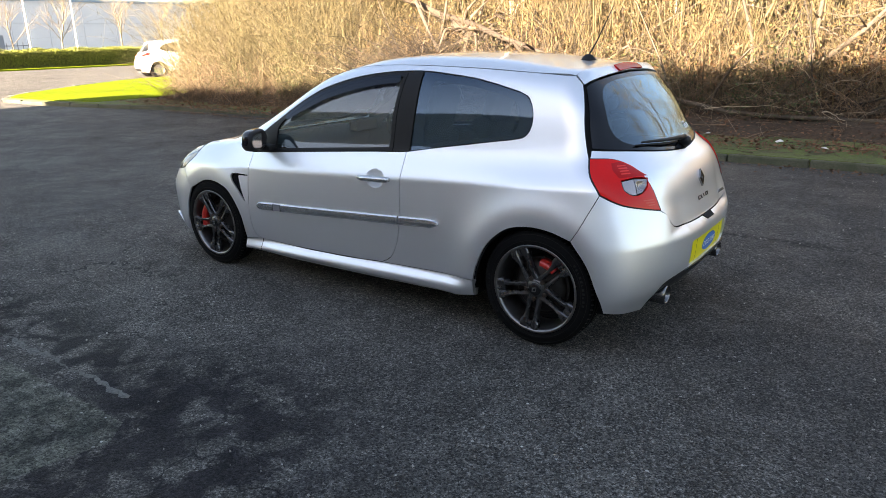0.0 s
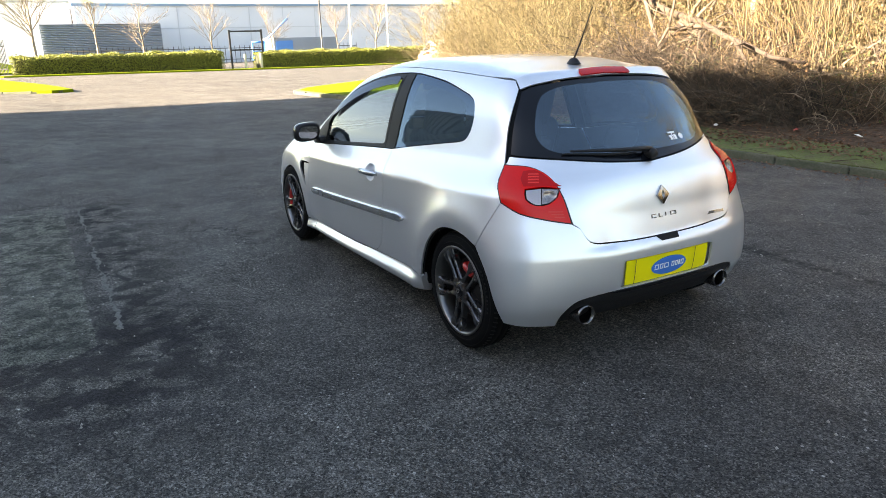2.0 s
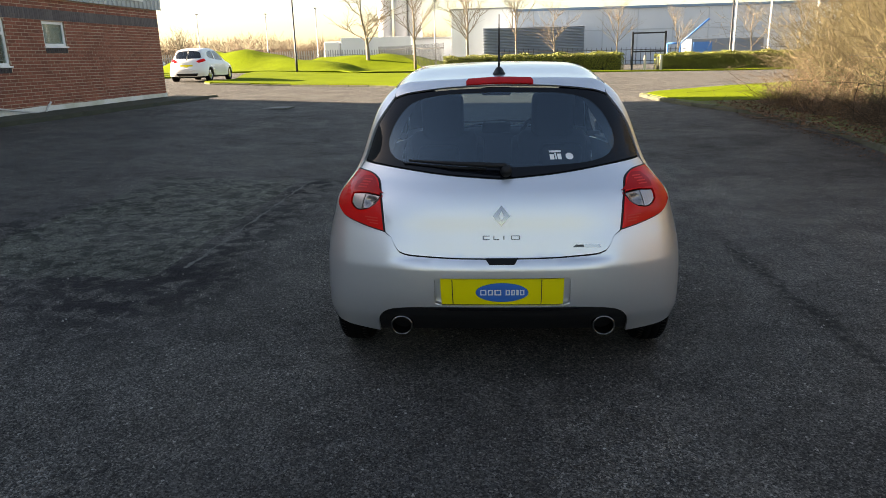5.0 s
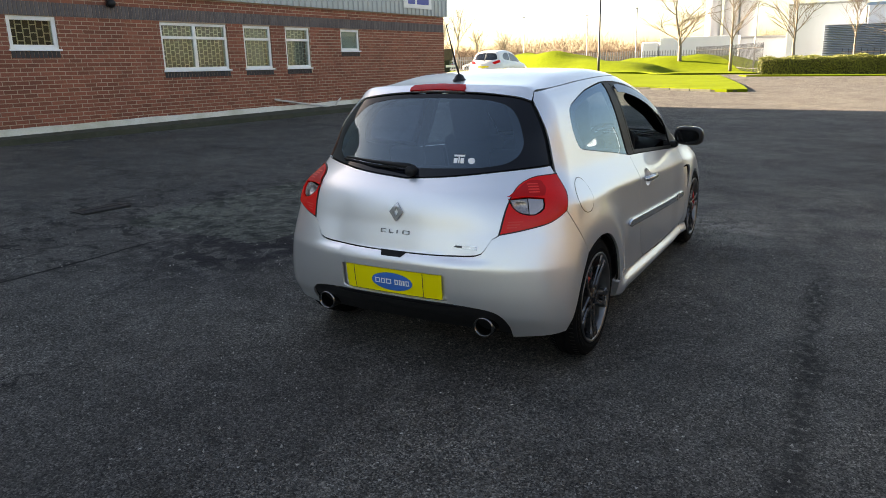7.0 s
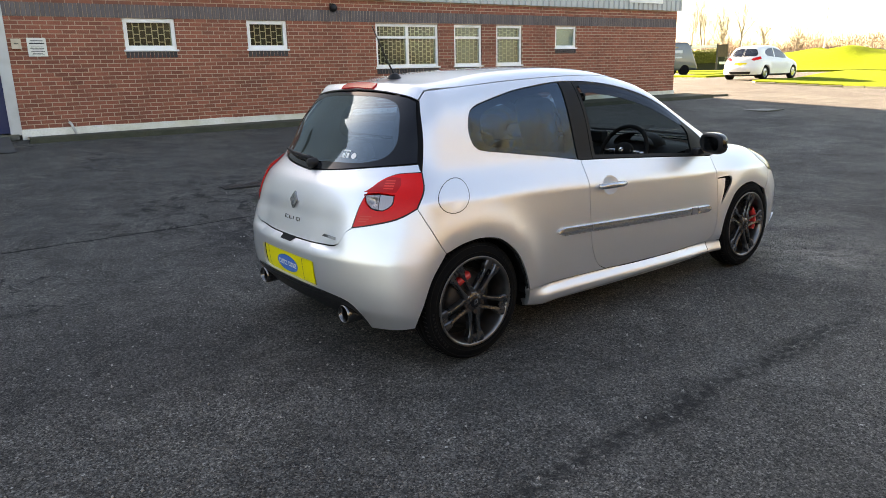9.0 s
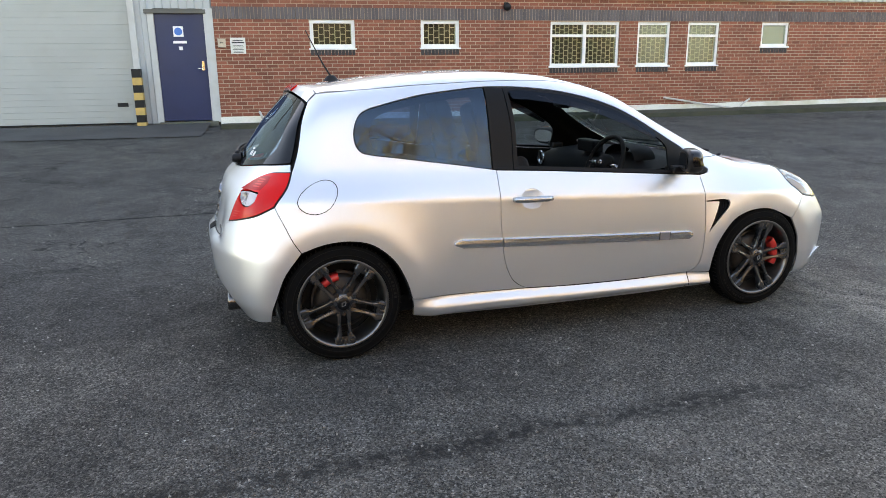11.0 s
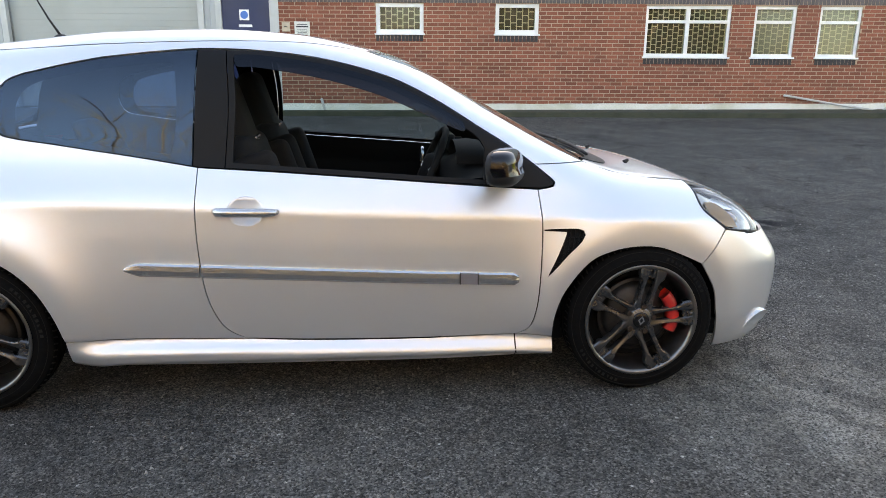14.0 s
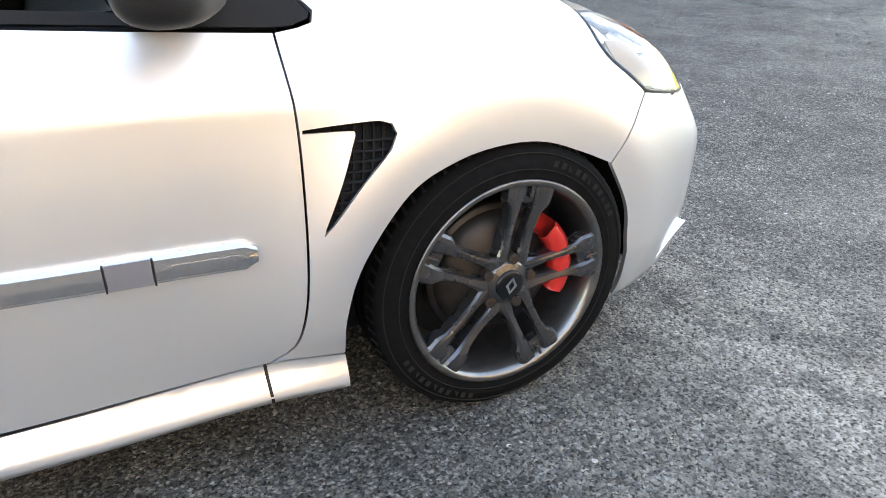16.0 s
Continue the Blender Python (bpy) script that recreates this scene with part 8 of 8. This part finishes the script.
    for x in (0, 2.585):
        for s in (1, -1):
            V, F = lathe([(.20, -.09), (.28, -.10), (.31, -.07), (.313, .0), (.31, .07), (.28, .09), (0, .09)], 28, "y")
            w = mesh_object("wheel", V, F, rubber_mat, c, True)
            w.matrix_basis = Matrix.Translation((x, s * .735, .3125)) @ (Matrix.Identity(4) if s < 0 else Matrix.Rotation(math.pi, 4, "Z"))
            V, F = lathe([(0, -.085), (.05, -.09), (.19, -.075), (.205, -.088)], 20, "y")
            mesh_object("hubcap", V, F, alu_strip, w, False)
    return c


def ground_pose(x, y, heading, scale=1.0, z=None):
    return Matrix.Translation((x, y, gh(x, y) if z is None else z)) @ Matrix.Rotation(radians(heading), 4, "Z") @ Matrix.Diagonal((scale, scale, scale, 1))


white_car = parked_car(white_paint, "white five-door hatchback parked by the grass island", ground_pose(28.7, 13.75, 2, 1.05))
copy_thing(white_car, ground_pose(25.8, -13.6, 252, 1.0))["label"] = "white hatchback parked past the end of the thicket"
grey_car = parked_car(grey_paint, "dark grey car in the far car park", ground_pose(86, 36, 95))
for i, (x, y, a) in enumerate(((85, 30, 92), (86, 44, 90), (87, 50, 96), (90, 56, 88), (92, 40, 90))):
    copy_thing(white_car if i % 2 else grey_car, ground_pose(x + 4, y, a))["label"] = "parked car behind the far palisade fence"


def van(m, paint, label, length=4.8, height=2.0, width=1.9, name="van"):
    t = thing(name, label, "van", m)
    bm = bmesh.new()
    box(bm, 0, -width / 2, .32, length, width / 2, height, .14, 4)
    for v in bm.verts:
        if v.co.x > length * .78 and v.co.z > height * .55:
            v.co.x -= (v.co.z - height * .55) * .75
        if v.co.z > height * .55:
            v.co.y *= .92
    part("body", bm, paint, t, "", True)
    for s in (1, -1):
        boxed("side_window", (length * .30, s * width * .462 - .008, height * .60, length * .72, s * width * .462 + .008, height * .86), dark_glass, t)
        boxed("tail_lamp", (-.01, s * width * .40 - .06, height * .40, .05, s * width * .40 + .06, height * .62), lens_red, t)
        for x in (.9, length - .9):
            V, F = lathe([(0, -.11), (.22, -.11), (.31, -.10), (.33, -.06), (.33, .08), (0, .08)], 24, "y")
            w = mesh_object("wheel", V, F, rubber_mat, t, True)
            w.matrix_basis = Matrix.Translation((x, s * (width / 2 - .10), .33)) @ (Matrix.Identity(4) if s < 0 else Matrix.Rotation(math.pi, 4, "Z"))
    boxed("rear_window", (-.012, -width * .36, height * .58, .02, width * .36, height * .86), dark_glass, t)
    boxed("bumper", (-.06, -width * .45, .34, .08, width * .45, .52), black_plastic, t, bevel=.03)
    return t


carrier = van(ground_pose(34.3, 25.3, -30), grey_paint, "dark grey people carrier with white side lettering beyond the brick wall")
for z0, z1, x0 in ((1.34, 1.52, 2.6), (1.04, 1.12, 2.2)):
    boxed("side_lettering", (x0, -.965, z0, 3.7, -.955, z1), metal_white, carrier, "white lettering band")
board = thing("sign_board", "brown framed notice board on posts beside the hedge", "sign")
for y in (32.3, 35.0):
    boxed("post", (56.9, y - .06, .5, 57.02, y + .06, 3.15), steel_black, board)
boxed("header_panel", (56.92, 32.36, 2.80, 57.0, 34.94, 3.04), metal_white, board)
boxed("panel", (56.9, 31.3, 2.0, 57.0, 32.24, 3.05), bark_mat, board, "brown panel")
boxed("notice", (56.86, 31.0, 1.35, 56.9, 32.0, 1.58), metal_white, board, "white notice strip")
lorry = thing("lorry", "white lorry parked behind the far fence", "lorry", ground_pose(87.2, 18.8, 92, z=.6))
boxed("cab", (0, -1.2, .6, 2.0, 1.2, 3.1), white_paint, lorry, bevel=.18)
boxed("cab_window", (2.0, -1.0, 1.9, 2.02, 1.0, 2.7), dark_glass, lorry)
boxed("trailer", (-9, -1.25, 1.0, -.2, 1.25, 3.5), metal_white, lorry, bevel=.04)
for x in (-8, -6.8, -1.2, 1.0):
    V, F = lathe([(0, -1.2), (.5, -1.2), (.5, 1.2), (0, 1.2)], 20, "y")
    o = mesh_object("axle_wheels", V, F, rubber_mat, lorry, False)
    o.location = (x, 0, .5)

# yard fittings
drain = thing("drain_grate", "square cast-iron drain grate set in the asphalt", "drain", Matrix.Translation((1.10, 4.9, gh(1.1, 4.9) - .028)) @ Matrix.Rotation(radians(-5), 4, "Z"))
iron = material("cast_iron", (.035, .033, .032), .6, metal=.5, grain=.4, grain_size=.01)
for d in ((-.26, -.24, 0, .26, -.20, .034), (-.26, .20, 0, .26, .24, .034), (-.26, -.20, 0, -.22, .20, .034), (.22, -.20, 0, .26, .20, .034)):
    boxed("grate_frame", d, iron, drain)
for k in range(7):
    boxed("grate_bar", (-.205 + k * .06, -.20, 0, -.175 + k * .06, .20, .032), iron, drain)
# Black sheet just under the bars paints the dark of the hole below.
boxed("grate_pit", (-.22, -.20, .026, .22, .20, .0285), black_plastic, drain, bevel=0)
iron_worn = material("worn_cover_iron", (.11, .108, .10), .6, stain=.6, stain_size=.2)
cover = thing("manhole_cover", "worn concrete and iron inspection cover in the road", "manhole cover", Matrix.Translation((15.2, 5.8, gh(15.2, 5.8) + .003)))
boxed("cover_frame", (-.42, -.40, -.02, .42, .40, .005), kerb_mat, cover)
boxed("cover_plate", (-.36, -.34, -.02, .36, .34, .008), iron_worn, cover)
# older, paler asphalt patch beside the car
V, F = [], []
edge_noise = [.06 * math.sin(i * 1.9) + .045 * math.sin(i * 4.3) + .03 * math.sin(i * 7.7) for i in range(80)]
for i in range(41):
    x = .98 + i * .1035
    for j in range(9):
        y = 2.335 + (.2 * edge_noise[i] if j == 0 else 0) + j * .25
        V.append((x + (edge_noise[j + 20] if i == 40 else -1.6 * edge_noise[2 * j + 3] - .06 * j if i == 0 else 0), y, gh(x, y) + (.004 if 0 < j < 8 and 0 < i < 40 else -.004)))
F = [(9 * i + j, 9 * i + 9 + j, 9 * i + 10 + j, 9 * i + 1 + j) for i in range(40) for j in range(8)]
tagged(mesh_object("asphalt_patch", V, F, old_asphalt, smooth=True), "paler worn patch of old asphalt with a crumbling edge", "road", kind="structure")
# crumbling pale lip where the patch meets the newer surface
V, F = [], []
rr = random.Random(17)
n = 150
for i in range(n + 1):
    x = 1.25 + i * .0250
    mid = 2.335 + .010 * math.sin(i * .37) + .006 * math.sin(i * 1.3)
    half = max(.0, .012 + .008 * math.sin(i * .21) + rr.uniform(-.012, .008))
    for y, dz in ((mid - half, .001), (mid, .0075), (mid + half, .001)):
        V.append((x, y, gh(x, y) + dz))
F = [(3 * i + j, 3 * i + 3 + j, 3 * i + 4 + j, 3 * i + 1 + j) for i in range(n) for j in range(2)]
lip_mat = material("crumbled_asphalt_lip", (.155, .152, .136), .9, grain=.7, grain_size=.012, dark=(.04, .04, .038), bump=.004)
tagged(mesh_object("patch_lip", V, F, lip_mat, smooth=False), "thin crumbling pale lip along the old asphalt patch", "road", kind="structure")
# loose stones and twigs on the yard
pebble_mat = material("pale_grit", (.30, .28, .25), .8, island=.4)
r = np.random.RandomState(31)
n = 2600
px, py = r.uniform(-5, 6, n), r.uniform(-6, 5, n)
s = r.uniform(.003, .011, n)
c = np.stack([px, py, ground_height(px, py) + s * .35], -1)
tet = np.array([(1, 0, -.5), (-.5, .87, -.5), (-.5, -.87, -.5), (.1, .05, .8)])
V = (c[:, None] + tet[None] * s[:, None, None] * r.uniform(.6, 1.3, (n, 4, 1)))
F = (np.arange(n)[:, None, None] * 4 + np.array([(0, 2, 1), (0, 1, 3), (1, 2, 3), (2, 0, 3)])[None]).reshape(-1, 3)
tagged(quick_mesh("loose_grit", V.reshape(-1, 3), F, pebble_mat), "loose pale grit and small stones on the asphalt", "gravel", kind="stuff")

# coarser grit where the surface has worn open by the front wheel
grit_mat = material("dark_grit", (.105, .102, .090), .8, island=.45)
r = np.random.RandomState(37)
n = 8000
px, py = r.uniform(1.6, 5.6, n), r.uniform(-2.9, -.55, n)
keep = np.array([noise.noise(Vector((float(a) * 1.6, float(c) * 1.6, 21.0))) for a, c in zip(px, py)]) > -.12
px, py = px[keep], py[keep]
n = len(px)
s = r.gamma(3.0, .0011, n) + .0015
c = np.stack([px, py, ground_height(px, py) + s * .25], -1)
V = (c[:, None] + tet[None] * s[:, None, None] * r.uniform(.6, 1.3, (n, 4, 1)))
F = (np.arange(n)[:, None, None] * 4 + np.array([(0, 2, 1), (0, 1, 3), (1, 2, 3), (2, 0, 3)])[None]).reshape(-1, 3)
tagged(quick_mesh("worn_grit", V.reshape(-1, 3), F, grit_mat), "small dark and grey stones standing out of the worn asphalt", "gravel", kind="stuff")

# ---- brickwork: bricks with recessed joints ----
def brick_shape(w, h, d, bev=.003):
    V = [(bev, 0, bev), (w - bev, 0, bev), (w - bev, 0, h - bev), (bev, 0, h - bev), (0, bev, 0), (w, bev, 0), (w, bev, h), (0, bev, h), (0, d, 0), (w, d, 0), (w, d, h), (0, d, h)]
    F = [(0, 1, 2, 3), (0, 4, 5, 1), (1, 5, 6, 2), (2, 6, 7, 3), (3, 7, 4, 0), (4, 8, 9, 5), (5, 9, 10, 6), (6, 10, 11, 7), (7, 11, 8, 4)]
    return V, F


BW, BH, PITCH_X, PITCH_Z = .2125, .0625, .225, .075
rng = random.Random(5)
shared = {}
rest_V, rest_F = [], []
singles = 0
row = 0
z = .435
while z + BH < WTOP + .03:
    if not (2.535 < z + BH / 2 < 2.76):
        runs = [(W0, W1)]
        for s0, s1, z0, z1 in OPENINGS:
            if z + BH > z0 - .065 and z < z1 + .005:
                new_runs = []
                for a, b in runs:
                    if s0 < b and s1 > a:
                        new_runs += [(a, s0), (s1, b)]
                    else:
                        new_runs.append((a, b))
                runs = [(a, b) for a, b in new_runs if b - a > .03]
        for a, b in runs:
            x = W0 + (row % 2) * PITCH_X / 2 - PITCH_X
            while x < b:
                x0, x1 = max(x, a), min(x + BW, b)
                if x1 - x0 > .02:
                    full = x1 - x0 > BW - 1e-4
                    out = rng.uniform(-.0015, .0015)
                    if full and singles < 290 and 6.3 < x0 < 11.9 and .9 < z < 1.50:
                        if "brick" not in shared:
                            V, F = brick_shape(BW, BH, .03)
                            shared["brick"] = mesh_object("brick", V, F, brick_single, wall_south)
                            o = shared["brick"]
                        else:
                            o = new("brick", shared["brick"].data)
                            o.parent = wall_south
                        o.location = (x0, out, z)
                        singles += 1
                    else:
                        V, F = brick_shape(x1 - x0, BH, .03)
                        o = len(rest_V)
                        rest_V += [(p + x0, q + out, r + z) for p, q, r in V]
                        rest_F += [tuple(i + o for i in f) for f in F]
                x += PITCH_X
    z += PITCH_Z
    row += 1
tagged(mesh_object("brickwork", rest_V, rest_F, brick_mat, wall_south), kind="stuff")
# soldier course of dark bricks, and under the sills
sol_V, sol_F = [], []


def soldiers(a, b, z0, h):
    n = round((b - a) / .075)
    for i in range(n):
        x = a + (b - a) * i / n
        V, F = brick_shape((b - a) / n - .010, h, .03)
        o = len(sol_V)
        sol_V.extend([(p + x, q - .006, r + z0) for p, q, r in V])
        sol_F.extend([tuple(k + o for k in f) for f in F])


soldiers(W0, W1, 2.526, .236)
tagged(mesh_object("soldier_course", sol_V, sol_F, soldier_mat, wall_south, label="grey upright bricks"), kind="stuff")
sol_V, sol_F = [], []
for s0, s1, z0, z1 in OPENINGS:
    soldiers(s0, s1, z0 - .130, .112)
sill_brick = material("dark_sill_brick", (.060, .052, .052), .8, grain=.4, grain_size=.015, bump=.003, island=.25)
tagged(mesh_object("sill_course", sol_V, sol_F, sill_brick, wall_south, label="dark upright bricks under the sills"), kind="stuff")
